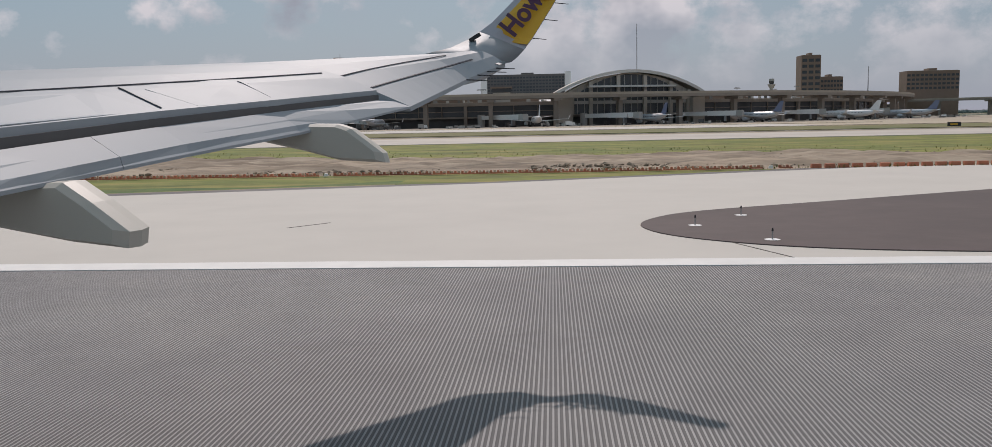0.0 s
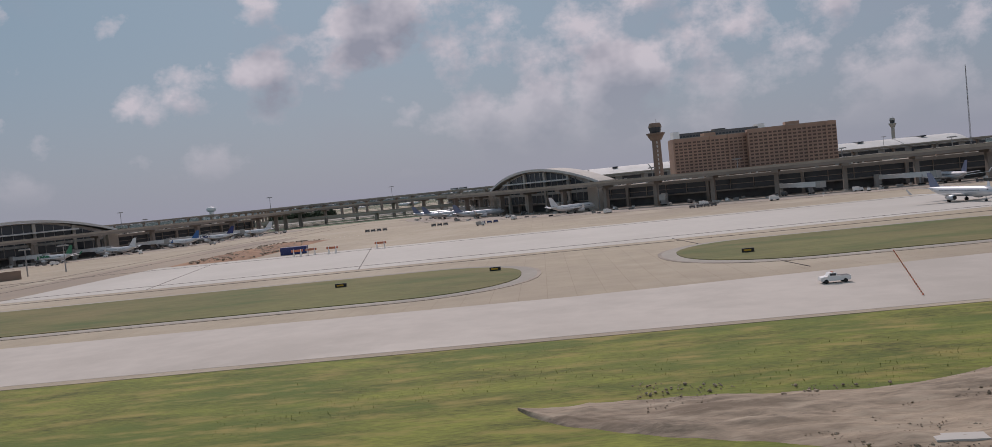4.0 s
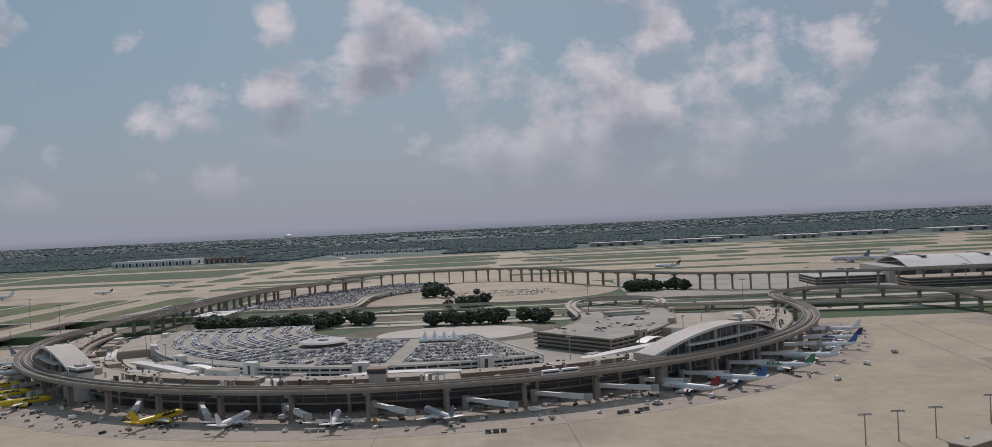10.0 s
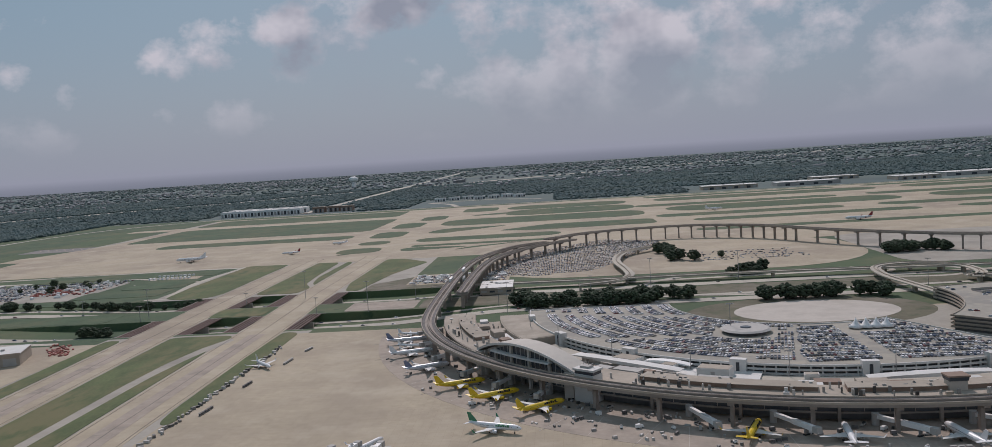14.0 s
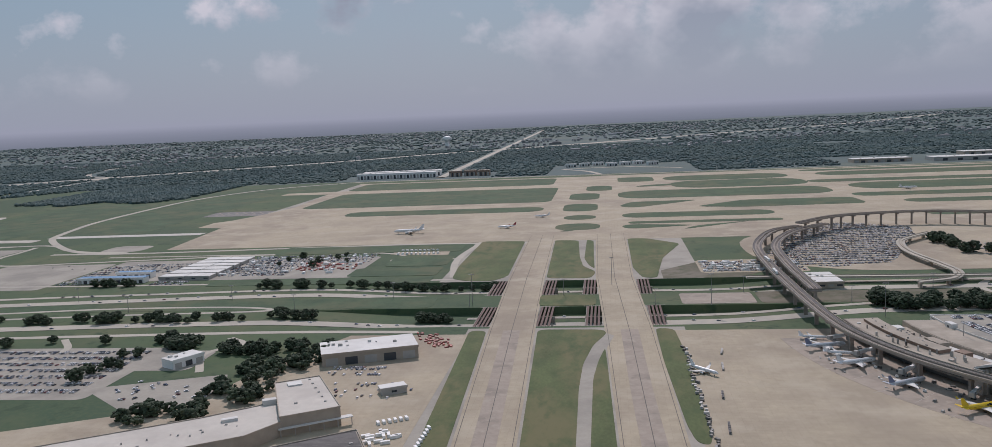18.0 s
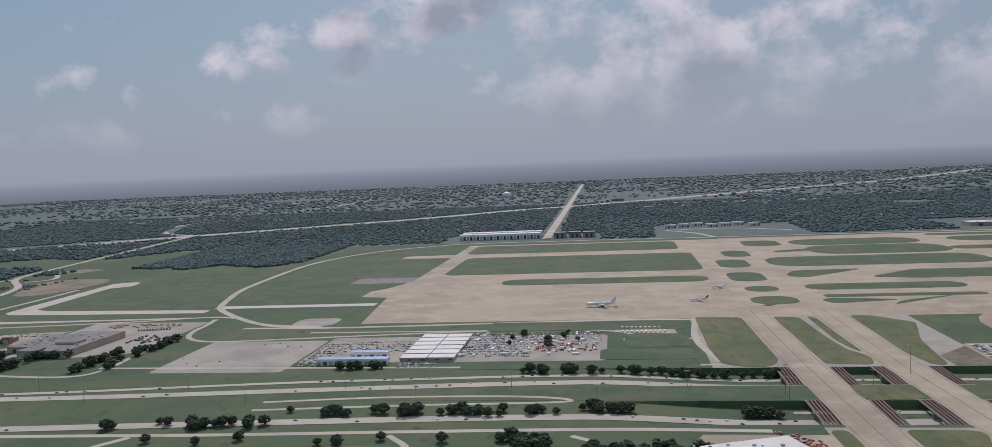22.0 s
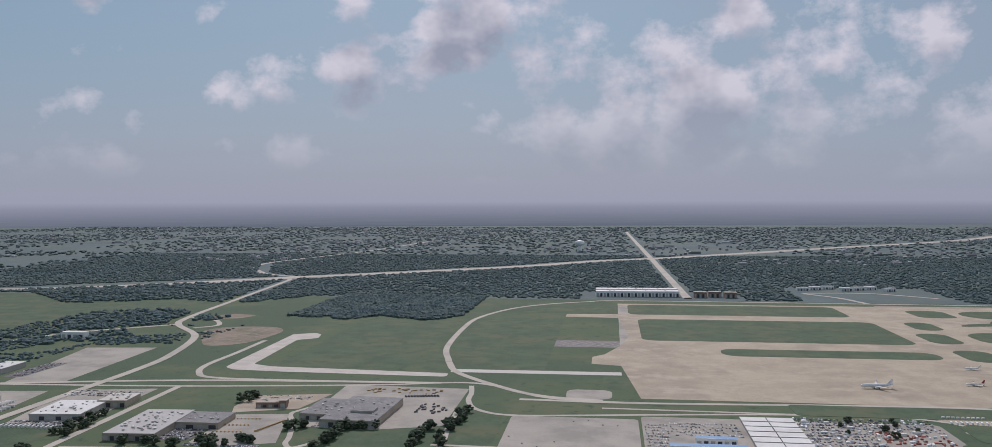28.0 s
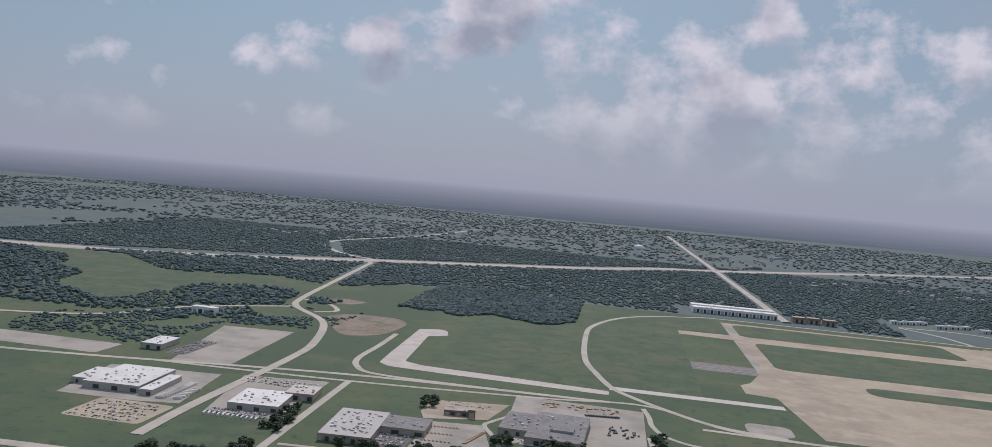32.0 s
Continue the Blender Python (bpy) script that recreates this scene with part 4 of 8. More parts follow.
sheet("blast_pad", rect(-1050, -985, 828, 868), 0.03, M_LOT, "dark asphalt blast pad before the threshold", "runway")
solo("chevrons", chev, M_STAIN, "faded pale chevrons on the blast pad", "marking", kind="structure")
road("service_strip", [(-1129, 698), (-985, 700)], 13, "white concrete strip to the apron", material=M_CONC_NEW, smooth_line=False)
sheet("concrete_pad", rounded(-1027, -993, 606, 637, 9), 0.06, M_CONC_OLD, "round-cornered pale concrete pad in grass", "pad")
sheet("old_runway", rounded_poly([(-1329, 690), (-1318, 680), (-1270, 676), (-1129, 672), (-1129, 686), (-1210, 692), (-1290, 697), (-1310, 706), (-1320, 838), (-1302, 852), (-1307, 876), (-1316, 885), (-1338, 874), (-1332, 741)], 4), 0.05, M_PALE, "pale L-shaped disused pavement in the grass", "pavement")
sheet("bare_hill", rounded_poly([(-1452, 886), (-1435, 921), (-1376, 926), (-1355, 895), (-1361, 812), (-1398, 784)], 25), 0.06, M_CLAY, "bare brown cleared slope", "dirt")
sheet("bare_hill", rounded_poly([(-1490, 975), (-1452, 985), (-1440, 1020), (-1478, 1030), (-1500, 1000)], 12), 0.06, M_CLAY, "small bare patch by the road bend", "dirt")
sheet("dirt_lot", [(-1478, 607), (-1431, 615), (-1442, 776), (-1512, 768)], 0.05, M_CONC_OLD, "grey-tan cleared building lot", "lot")
FIELDS = ((-1000, -972, 640, 700), (-1160, -1050, 700, 1030), (-1290, -1170, 700, 1000), (-1110, -990, 1085, 1190))
for x0, x1, y0, y1 in FIELDS:
    sheet("green_field", rounded(x0, x1, y0, y1, 12), 0.025, M_LAWN, "open green airfield grass", "grass")
for x0, x1, y0, y1, m in ((-1060, -976, 464, 552, M_CONC_OLD), (-974, -786, 486, 560, M_CONC_OLD), (-1270, -1248, 468, 502, M_ASPH), (-1459, -1407, 445, 489, M_CONC), (-1304, -1248, 414, 443, M_CONC_OLD), (-1496, -1478, 628, 690, M_ASPH), (-905, -818, 268, 335, M_CONC_OLD), (-832, -796, 302, 330, M_CONC_OLD), (-580, -520, 480, 520, M_CONC), (-796, -744, 590, 603, M_CONC_OLD), (-1700, -1540, 600, 640, M_CONC_OLD)):
    sheet("parking_lot", rounded(x0, x1, y0, y1, 4), 0.055, m, "paved parking yard", "parking lot")
for x0, x1, y0, y1 in ((-1156, -1110, 452, 502), (-1088, -1064, 464, 548), (-1390, -1340, 400, 480)):
    sheet("dark_lawn", rounded(x0, x1, y0, y1, 6), 0.03, M_LAWN, "deep green lawn between roads", "grass")
YARDS = (
    ([(-1507, 573), (-1422, 583), (-1409, 497), (-1438, 490), (-1492, 488)], M_CONC_OLD, "grey yard of the white plant"),
    ([(-1406, 589), (-1342, 601), (-1338, 508), (-1342, 490), (-1387, 488)], M_CONC_OLD, "grey yard round the white halls"),
    ([(-1258, 554), (-1257, 588), (-1201, 600), (-1210, 553), (-1252, 537)], M_CONC, "tan yard of the small brown office"),
    ([(-1246, 465), (-1247, 532), (-1211, 538), (-1193, 470), (-1230, 456)], M_CONC_OLD, "grey-tan bus yard"),
    ([(-1200, 632), (-1102, 629), (-1101, 520), (-1149, 504), (-1190, 508), (-1197, 554)], M_CONC_OLD, "grey-tan concrete yard of the depot"),
    ([(-782, 567), (-740, 559), (-742, 585), (-780, 587)], M_CONC, "small tan lot in the grass"),
)
for poly, m, lb in YARDS:
    sheet("service_yard", poly, 0.056, m, lb, "yard")


# ---- terminals ----
RING_R, RING_Y = 144.5, 353.5


def polar(cx, r, a):
    return cx + r * math.sin(radians(a)), RING_Y - r * math.cos(radians(a))


def terminal(cx, name_label, near, halls):
    """Half-ring terminal: ramp level painted dark as shade, glazed upper floors, narrow flat roof, two vaulted halls.
    """
    t = thing("terminal_building", name_label, "terminal", "ring terminals", at=pose(0, 0, 0))
    R = RING_R
    part("ramp_level", Geo().arc(cx, RING_Y, R - 14, R - 4.0, -88, 88, 0, 2.3), M_DARK, t, "ramp level, its shade painted dark")
    part("floor_slab", Geo().arc(cx, RING_Y, R - 14, R - 1.6, -88, 88, 2.3, 2.7), M_SPAN, t)
    part("window_band", Geo().arc(cx, RING_Y, R - 14, R - 2.2, -87.5, 87.5, 2.7, 5.3), M_GLASS, t, "dark window band")
    part("fascia", Geo().arc(cx, RING_Y, R - 14.2, R - 1.2, -88, 88, 5.3, 6.1), M_SPAN, t)
    part("roof", Geo().arc(cx, RING_Y, R - 13.8, R - 1.6, -87.5, 87.5, 6.1, 6.2), M_ROOF, t, "tan gravel flat roof")
    step = 2.4 if near else 8.0
    k = int(174 / step)
    rail = Geo().arc(cx, RING_Y, R - 2.2, R - 2.05, -87, 87, 3.9, 4.05)
    part("transom", rail, M_SPAN, t)
    for i in range(k + 1):
        a = -87 + i * step
        x, y = polar(cx, R - 2.1, a)
        if i % 4 == 0:
            x, y = polar(cx, R - 1.9, a)
            part("column", Geo().box(-0.4, 0.4, -0.5, 0.5, 0, 5.4, pose(x, y, 0, 0, 0, a)), M_SPAN, t)
        else:
            part("mullion", Geo().box(-0.09, 0.09, -0.1, 0.1, 2.7, 5.3, pose(x, y, 0, 0, 0, a)), M_SPAN, t)
    for a0, a1 in halls:
        h = part("vaulted_hall", Geo().arc(cx, RING_Y, R - 6.8, R - 1.3, a0, a1, 2.7, 7.6, 1.0, 5.2), M_PALE, t, "tall hall with a bowed roof")
        part("hall_roof", Geo().arc(cx, RING_Y, R - 7.2, R + 0.4, a0 - 0.8, a1 + 0.8, 7.75, 8.15, 1.0, 5.3, True), M_VAULT, h, "pale curved roof")
        part("arch_band", Geo().arc(cx, RING_Y, R + 0.4, R + 0.6, a0 - 0.8, a1 + 0.8, 7.55, 8.3, 1.0, 5.3, True), M_ROOFW, h, "white edge band of the bowed roof")
        part("hall_glass", Geo().arc(cx, RING_Y, R - 1.3, R - 1.0, a0 + 1.2, a1 - 1.2, 2.9, 7.3, 1.0, 5.2), M_GLASS, h, "dark glazed front")
        wide = (a1 - a0) / 5
        for j in range(6):
            q = min(max(wide * j, 0.8), a1 - a0 - 0.8)
            x, y = polar(cx, R - 0.7, a0 + q)
            lift = 5.0 * (1 - (2 * q / (a1 - a0) - 1) ** 2)
            part("column", Geo().box(-0.45, 0.45, -0.5, 0.5, 0, 7.5 + lift, pose(x, y, 0, 0, 0, a0 + q)), M_PALE, h)
            for i in range(1, 4):
                qq = q + wide * i / 4
                if qq < a1 - a0 - 0.8:
                    x, y = polar(cx, R - 0.95, a0 + qq)
                    lift = 5.0 * (1 - (2 * qq / (a1 - a0) - 1) ** 2)
                    part("mullion", Geo().box(-0.08, 0.08, -0.1, 0.1, 2.9, 7.3 + lift, pose(x, y, 0, 0, 0, a0 + qq)), M_GREY, h)
        part("sun_shelf", Geo().arc(cx, RING_Y, R - 1.0, R + 1.1, a0 + wide * 0.9, a1 - wide * 0.9, 9.3, 9.75, 1.0), M_ROOFW, h, "white sun shelf")
        part("spandrel", Geo().arc(cx, RING_Y, R - 1.0, R - 0.6, a0 + 1, a1 - 1, 5.3, 6.1, 1.0), M_GREY, h)
        for e in (a0, a1):
            x, y = polar(cx, R - 3, e)
            part("end_wall", Geo().box(-1.7, 1.7, -4.2, 6.0, 0, 8.0, pose(x, y, 0, 0, 0, e)), M_PALE, h, "pale end wall")
    rng = random.Random(int(cx) + 7)
    for a0, a1 in ((-32, -12), (-9, 7), (24, 32) if cx == -20 else (11, 31), (-86, -66), (66, 86)):
        w = part("penthouse", Geo().arc(cx, RING_Y, R - 12.5, R - 7.5, a0, a1, 6.2, 7.3), M_BROWNWALL, t, "long brown roof penthouse")
        part("penthouse_roof", Geo().arc(cx, RING_Y, R - 12.8, R - 7.2, a0, a1, 7.3, 7.45), M_ROOF, w)
    for i in range(66 if near else 0):
        a = -85 + 2.58 * i + rng.uniform(-1, 1)
        low = i % 3
        x, y = polar(cx, R - (rng.uniform(16, 23) if low else rng.uniform(3, 6.5)), a)
        w_, d_, h_ = (rng.uniform(1.5, 4.5), rng.uniform(1.2, 3.0), rng.uniform(0.9, 2.2)) if low else (rng.uniform(0.3, 0.9), rng.uniform(0.3, 0.7), rng.uniform(0.3, 0.9))
        z = 3.6 if low else 6.2
        part("roof_unit", Geo().box(-w_, w_, -d_, d_, z, z + h_, pose(x, y, 0, 0, 0, a)), rng.choice((M_ROOFW, M_GREY, M_TAN, M_BROWNWALL)), t)
    for k, a0 in enumerate(range(-86, 86, 12)):
        part("low_roof", Geo().arc(cx, RING_Y, R - 24, R - 14.1, a0, a0 + 11.8, 0, 3.4 + 0.2 * (k % 3)), (M_ROOF, M_ROOFW, M_ROOF, M_TAN)[k % 4], t, "flat lower roof")
    for a0, a1, d in ((-88, -64, 46), (64, 88, 46)):
        w = part("inner_wing", Geo().arc(cx, RING_Y, R - d, R - 24.2, a0, a1, 0, 4.9), M_TAN, t)
        part("wing_roof", Geo().arc(cx, RING_Y, R - d + 0.5, R - 24.6, a0 + 0.3, a1 - 0.3, 4.9, 5.05), M_ROOF, w, "tan flat roof")
    part("upper_road", Geo().arc(cx, RING_Y, R - 35, R - 26, -62, 62, 2.2, 2.7), M_ROAD, t, "raised kerbside roadway")
    for a0, a1 in ((-50, -30), (-5, 12), (30, 55)):
        part("kerb_canopy", Geo().arc(cx, RING_Y, R - 29, R - 25, a0, a1, 4.6, 4.8, 3.0, 0.8), M_ROOFW, t, "white kerbside canopy")
    if near:
        sheet("ramp_zone", [polar(cx, R + 25, a) for a in range(-86, 87, 4)] + [polar(cx, R - 4, a) for a in range(86, -87, -4)], 0.062, M_STAIN, "oil-darkened concrete round the gates", "apron")
        gl = Geo()
        for i in range(19):
            a = -81 + 9 * i
            gl.ribbon([polar(cx, R + 4, a), polar(cx, R + 27, a)], 0.12, 0.06, 0.12)
            gl.ribbon([polar(cx, R + 9, a + 3), polar(cx, R + 24, a + 4.4)], 0.1, 0.06, 0.12)
        solo("gate_lines", gl, M_FADED, "worn white stand lines at the gates", "marking", kind="structure")
    return t


terminal(-395, "tan half-ring terminal with two vaulted halls and parked jets", True, ((-57, -39.5), (33, 56)))
terminal(-20, "tan half-ring terminal beside a tall brick hotel", True, ((-64, -43), (9, 23)))
terminal(355, "distant half-ring terminal beyond the apron", False, ((-56, -34),))


def garage(cx, a0, a1, r0, r1, floors, label, step=3.0, skin=None, towers=6):
    """Curved car park: solid cores painted dark as shaded open levels between pale parapets on all four sides, stair
    towers and a parked roof deck.
    """
    t = thing("parking_garage", label, "garage", "parking garages", at=pose(0, 0, 0))
    skin = skin or M_ROOFW
    e = 20.0 / r1
    for k in range(floors):
        z = 1.35 * k
        top = k == floors - 1
        part("deck", Geo().arc(cx, RING_Y, r0, r1, a0, a1, z + 1.05, z + 1.35, step), M_DECK, t)
        part("parapet", Geo().arc(cx, RING_Y, r1, r1 + 0.3, a0, a1, z + 1.02, z + 1.68, step), skin, t, "pale concrete parapet")
        part("parapet", Geo().arc(cx, RING_Y, r0 - 0.3, r0, a0, a1, z + 1.02, z + 1.68, step), skin, t, "pale concrete parapet")
        for a in (a0, a1 - e):
            part("parapet", Geo().arc(cx, RING_Y, r0, r1, a, a + e, z + 1.02, z + 1.68, step), skin, t, "pale concrete parapet")
        part("level", Geo().arc(cx, RING_Y, r0 + 1, r1 - 1.0, a0 + 0.5, a1 - 0.5, z, z + 1.05, step), M_DARK, t, "parking level, its shade painted dark")
    n_c = int(radians(a1 - a0) * r1 / 3.2)
    for i in range(n_c + 1):
        a = a0 + (a1 - a0) * i / n_c
        x, y = polar(cx, r1 - 0.15, a)
        part("column", Geo().box(-0.2, 0.2, -0.2, 0.2, 0, 1.35 * floors, pose(x, y, 0, 0, 0, a)), skin, t)
    for a in [a0 + (a1 - a0) * (i + 0.5) / towers for i in range(towers)]:
        x, y = polar(cx, r1, a)
        s_ = part("stair_tower", Geo().box(-2.4, 2.4, -1.4, 1.0, 0, 1.35 * floors + 1.5, pose(x, y, 0, 0, 0, a)), skin, t, "white stair tower")
        part("tower_window", Geo().box(-0.5, 0.5, -1.44, -1.3, 0.8, 1.35 * floors + 0.6, pose(x, y, 0, 0, 0, a)), M_GLASS, s_)
    return t


garage(-395, -91, 26, 50, 107.5, 4, "white-walled multi-storey garage with a full rooftop of cars")
garage(-395, 44, 101, 63, 100, 4, "pinkish multi-storey garage with a nearly empty roof", skin=M_TAN, towers=3)
garage(-20, -70, -20, 50, 101, 4, "tan garage inside the ring terminal")
garage(-20, 10, 66, 50, 101, 4, "tan garage inside the ring terminal")
well = thing("roof_well", "ramp well on the garage roof, its depth a flat panel painted as shade", "ramp", at=pose(0, 0, 0))
# no hole here: a flat panel, painted dark as shade inside the well
part("opening", Geo().box(-11, 7, -3, 3, 5.41, 5.43, pose(-312, 352, 0, 0, 0, 8)), M_DARK, well)
for sy in (-3.2, 3.2):
    part("kerb_wall", Geo().box(-11, 7, sy - 0.2, sy + 0.2, 5.4, 6.3, pose(-312, 352, 0, 0, 0, 8)), M_PALE, well)
# white blocks and canopies on the low roofs behind the kerb road
for r_, a, l_, w_, h_ in ((113.5, -40.5, 4.2, 2.8, 5.6), (114.5, -25.5, 4.8, 2.6, 5.7), (113, -33, 2.2, 1.8, 5.0), (116, -47, 2.6, 2.0, 4.9), (114, -12, 2.0, 1.4, 4.8), (114.5, 33, 2.2, 1.6, 5.2), (110, 62, 4.6, 3.6, 6.0)):
    x, y = polar(-395, r_, a)
    pl = thing("plant_room", "white flat-roofed plant room behind the terminal", "building", "roof plant rooms", at=pose(x, y, 0, 0, 0, a))
    part("wall", Geo().box(-l_, l_, -w_, w_, 0, h_), M_ROOFW, pl)
    part("roof", Geo().box(-l_ + 0.2, l_ - 0.2, -w_ + 0.2, w_ - 0.2, h_, h_ + 0.1), M_ROOF, pl)
    part("door", Geo().box(-0.6, 0.6, -w_ - 0.05, -w_ + 0.05, 2.8, h_ * 0.85), M_GREY, pl)
podium = thing("podium_roof", "bright white flat roof between terminal and garage", "roof", at=pose(0, 0, 0))
part("slab", Geo().arc(-395, RING_Y, 107.5, 119.5, -45, -19, 0, 3.3, 3.0), M_ROOFW, podium)
part("canopy", Geo().arc(-395, RING_Y, 108.5, 111.5, -38, -30, 4.4, 4.55, 1.0, 0.7), M_WHITE, podium, "bowed white canopy")
for a in (-37, -34, -31):
    x, y = polar(-395, 110, a)
    part("post", Geo().tube((x, y, 3.3), (x, y, 4.6), 0.1), M_GREY, podium)
for a0_, a1_ in ((48, 55),):
    cv = thing("kerb_shelter", "white swooping canopy over the kerb road", "canopy", "kerb shelters", at=pose(0, 0, 0))
    part("canopy", Geo().arc(-395, RING_Y, 104.5, 108.5, a0_, a1_, 3.9, 4.1, 1.0, 1.1, True), M_WHITE, cv)
    for k in range(4):
        x, y = polar(-395, 106.5, a0_ + 1 + (a1_ - a0_ - 2) * k / 3)
        part("post", Geo().tube((x, y, 0), (x, y, 4.1), 0.12), M_GREY, cv)
x, y = polar(-395, 65, -28)
rot = thing("roof_rotunda", "round grey canopy on the garage roof", "canopy", at=pose(x, y, 5.4))
part("canopy", Geo().tube((0, 0, 1.2), (0, 0, 1.7), 8.6, 7.6, 36), M_GREY, rot)
part("drum", Geo().tube((0, 0, 0), (0, 0, 1.2), 7.0, 7.0, 32), M_DARK, rot)
part("skylight", Geo().tube((0, 0, 1.7), (0, 0, 1.95), 2.0, 1.7, 20), M_GLASS, rot)
sheet("court_lawn", [(-388 + 50 * math.cos(radians(10 * i)), 354 + 32 * math.sin(radians(10 * i))) for i in range(36)], 0.10, M_SCRUB, "dry lawn round the oval court", "grass")
sheet("oval_court", [(-385 + 33 * math.cos(radians(10 * i)), 354 + 23 * math.sin(radians(10 * i))) for i in range(36)], 0.155, M_PALE, "oval paved court inside the ring", "court")
tent = thing("tent_canopy", "white peaked fabric canopies by the garage", "tent", at=pose(-384, 294, 5.4))
for k in range(4):
    rings = [[(k * 3.4 - 5 + r * math.cos(radians(a)), r * 1.2 * math.sin(radians(a)), z) for a in range(0, 360, 30)] for r, z in ((2.4, 0.5), (1.4, 1.3), (0.5, 2.6), (0.08, 3.7))]
    part("peak", Geo().loft(rings), M_WHITE, tent, "white fabric peak", smooth=True)
    part("mast", Geo().tube((k * 3.4 - 5, 0, 0), (k * 3.4 - 5, 0, 3.9), 0.07), M_STEEL, tent)
# ramp towers: one stands against the terminal, two squat ones on the roof
x, y = polar(-395, RING_R - 1.2, -37.4)
rt = thing("ramp_tower", "white ramp control tower with a dark window band beside the hall", "tower", "ramp towers", at=pose(x, y, 0, 0, 0, -37.4))
part("shaft", Geo().box(-3.4, 3.4, -2.2, 2.4, 0, 8.2), M_ROOFW, rt, "white tower shaft")
part("cab", Geo().box(-3.2, 3.2, -2.0, 2.2, 8.2, 9.2), M_GLASS, rt, "dark window band")
part("cap", Geo().box(-3.6, 3.6, -2.4, 2.6, 9.2, 9.8), M_ROOFW, rt)
part("plant", Geo().box(-2.0, 1.0, -1.0, 1.4, 9.8, 10.4), M_GREY, rt)
for k in range(3):
    part("antenna", Geo().tube((-2 + 1.7 * k, 1, 9.8), (-2 + 1.7 * k, 1, 11.2 + 0.3 * k), 0.05), M_STEEL, rt)
for cx, a in ((-395, 2), (-20, 3)):
    x, y = polar(cx, RING_R - 8, a)
    rt = thing("ramp_tower", "squat brown ramp control tower on the terminal roof", "tower", "ramp towers", at=pose(x, y, 6.1, 0, 0, a))
    part("shaft", Geo().box(-2.2, 2.2, -1.6, 1.6, 0, 2.6), M_PALE, rt)
    part("cab", Geo().box(-2.4, 2.4, -1.8, 1.8, 2.6, 3.6, taper=-0.04), M_GLASS, rt)
    part("cap", Geo().box(-2.7, 2.7, -2.1, 2.1, 3.6, 4.0), M_BROWNWALL, rt)


# ---- elevated people-mover track ----
def guideway(name, pts, z, label, pier_gap=9.0, twin=True):
    line = curve(pts, 6)
    t = thing(name, label, "elevated track", "people mover", at=pose(0, 0, 0))
    part("deck", Geo().ribbon(line, 5.6, z - 0.7, z), M_SPAN, t)
    for off in (-2.7, -0.3, 0.3, 2.7) if twin else (-2.9, 2.9):
        P = [Vector(p) for p in line]
        moved = []
        for i, p in enumerate(P):
            d = (P[min(i + 1, len(P) - 1)] - P[max(i - 1, 0)]).normalized()
            moved.append((p.x - d.y * off, p.y + d.x * off))
        part("parapet", Geo().ribbon(moved, 0.22, z, z + 0.55), M_TAN if abs(off) > 1 else M_SPAN, t)
        if abs(off) > 1:
            part("running_pad", Geo().ribbon([((a[0] * 3 + b[0]) / 4, (a[1] * 3 + b[1]) / 4) for a, b in zip(moved, line)], 1.3, z, z + 0.12), M_ASPH, t)
    acc = 0.0
    for a, b in zip(line, line[1:]):
        d = Vector((b[0] - a[0], b[1] - a[1]))
        acc += d.length
        if acc > pier_gap:
            acc = 0.0
            m = pose(a[0], a[1], 0, 0, 0, math.degrees(math.atan2(d.y, d.x)))
            p = part("pier", Geo().box(-0.5, 0.5, -0.75, 0.75, -0.1, z - 1.4, m), M_SPAN, t)
            part("pier_cap", Geo().box(-0.8, 0.8, -2.6, 2.6, z - 1.4, z - 0.75, m, taper=-0.05), M_SPAN, p)
    return t


RT = RING_R + 5.0
front = [polar(-395, RT, a) for a in range(-88, 89, 11)]
ZT = 7.4
guideway("skyway_track", [(-500, 606), (-522, 585), (-541, 530), (-546, 470), (-546, 400)] + front + [(-246, 372), (-240, 398), (-215, 415), (-190, 405), (-172, 372)] + [polar(-20, RT, a) for a in range(-80, 89, 12)] + [(130, 380), (150, 410), (190, 400), (206, 360)] + [polar(355, RT, a) for a in range(-80, 20, 14)], ZT, "long curved concrete people-mover track on piers", pier_gap=15.0)
guideway("skyway_track", [(-500, 606), (-463, 640), (-400, 652), (-350, 628), (-318, 580), (-290, 545), (-255, 512), (-200, 490), (-154, 476), (-60, 470), (60, 478), (200, 480)], 9.5, "high curved concrete people-mover track on tall piers")
guideway("skyway_track", [(-537, 400), (-536, 470), (-530, 530), (-510, 580), (-480, 615)], 7.4, "inner concrete people-mover track on piers")


def train(x, y, a, z):
    t = thing("people_mover", "white two-car people mover on the track", "train", "people movers", at=pose(x, y, z + 0.12, 0, 0, a))
    for k in (-2.6, 2.6):
        c = part("car", Geo().box(k - 2.4, k + 2.4, -0.6, 0.6, 0.15, 1.5, taper=0.06), M_WHITE, t)
        part("window_strip", Geo().box(k - 2.1, k + 2.1, -0.63, 0.63, 0.75, 1.15), M_GLASS, c)
        part("bogie", Geo().box(k - 1.8, k + 1.8, -0.45, 0.45, 0, 0.15), M_TYRE, c)


train(-547.5, 440, 90, 7.4)
train(-545, 476, 92, 7.4)
x, y = polar(-395, RT + 1.5, 20)
train(x, y, 20, 7.4)
train(-180, 483.5, -10, 9.5)

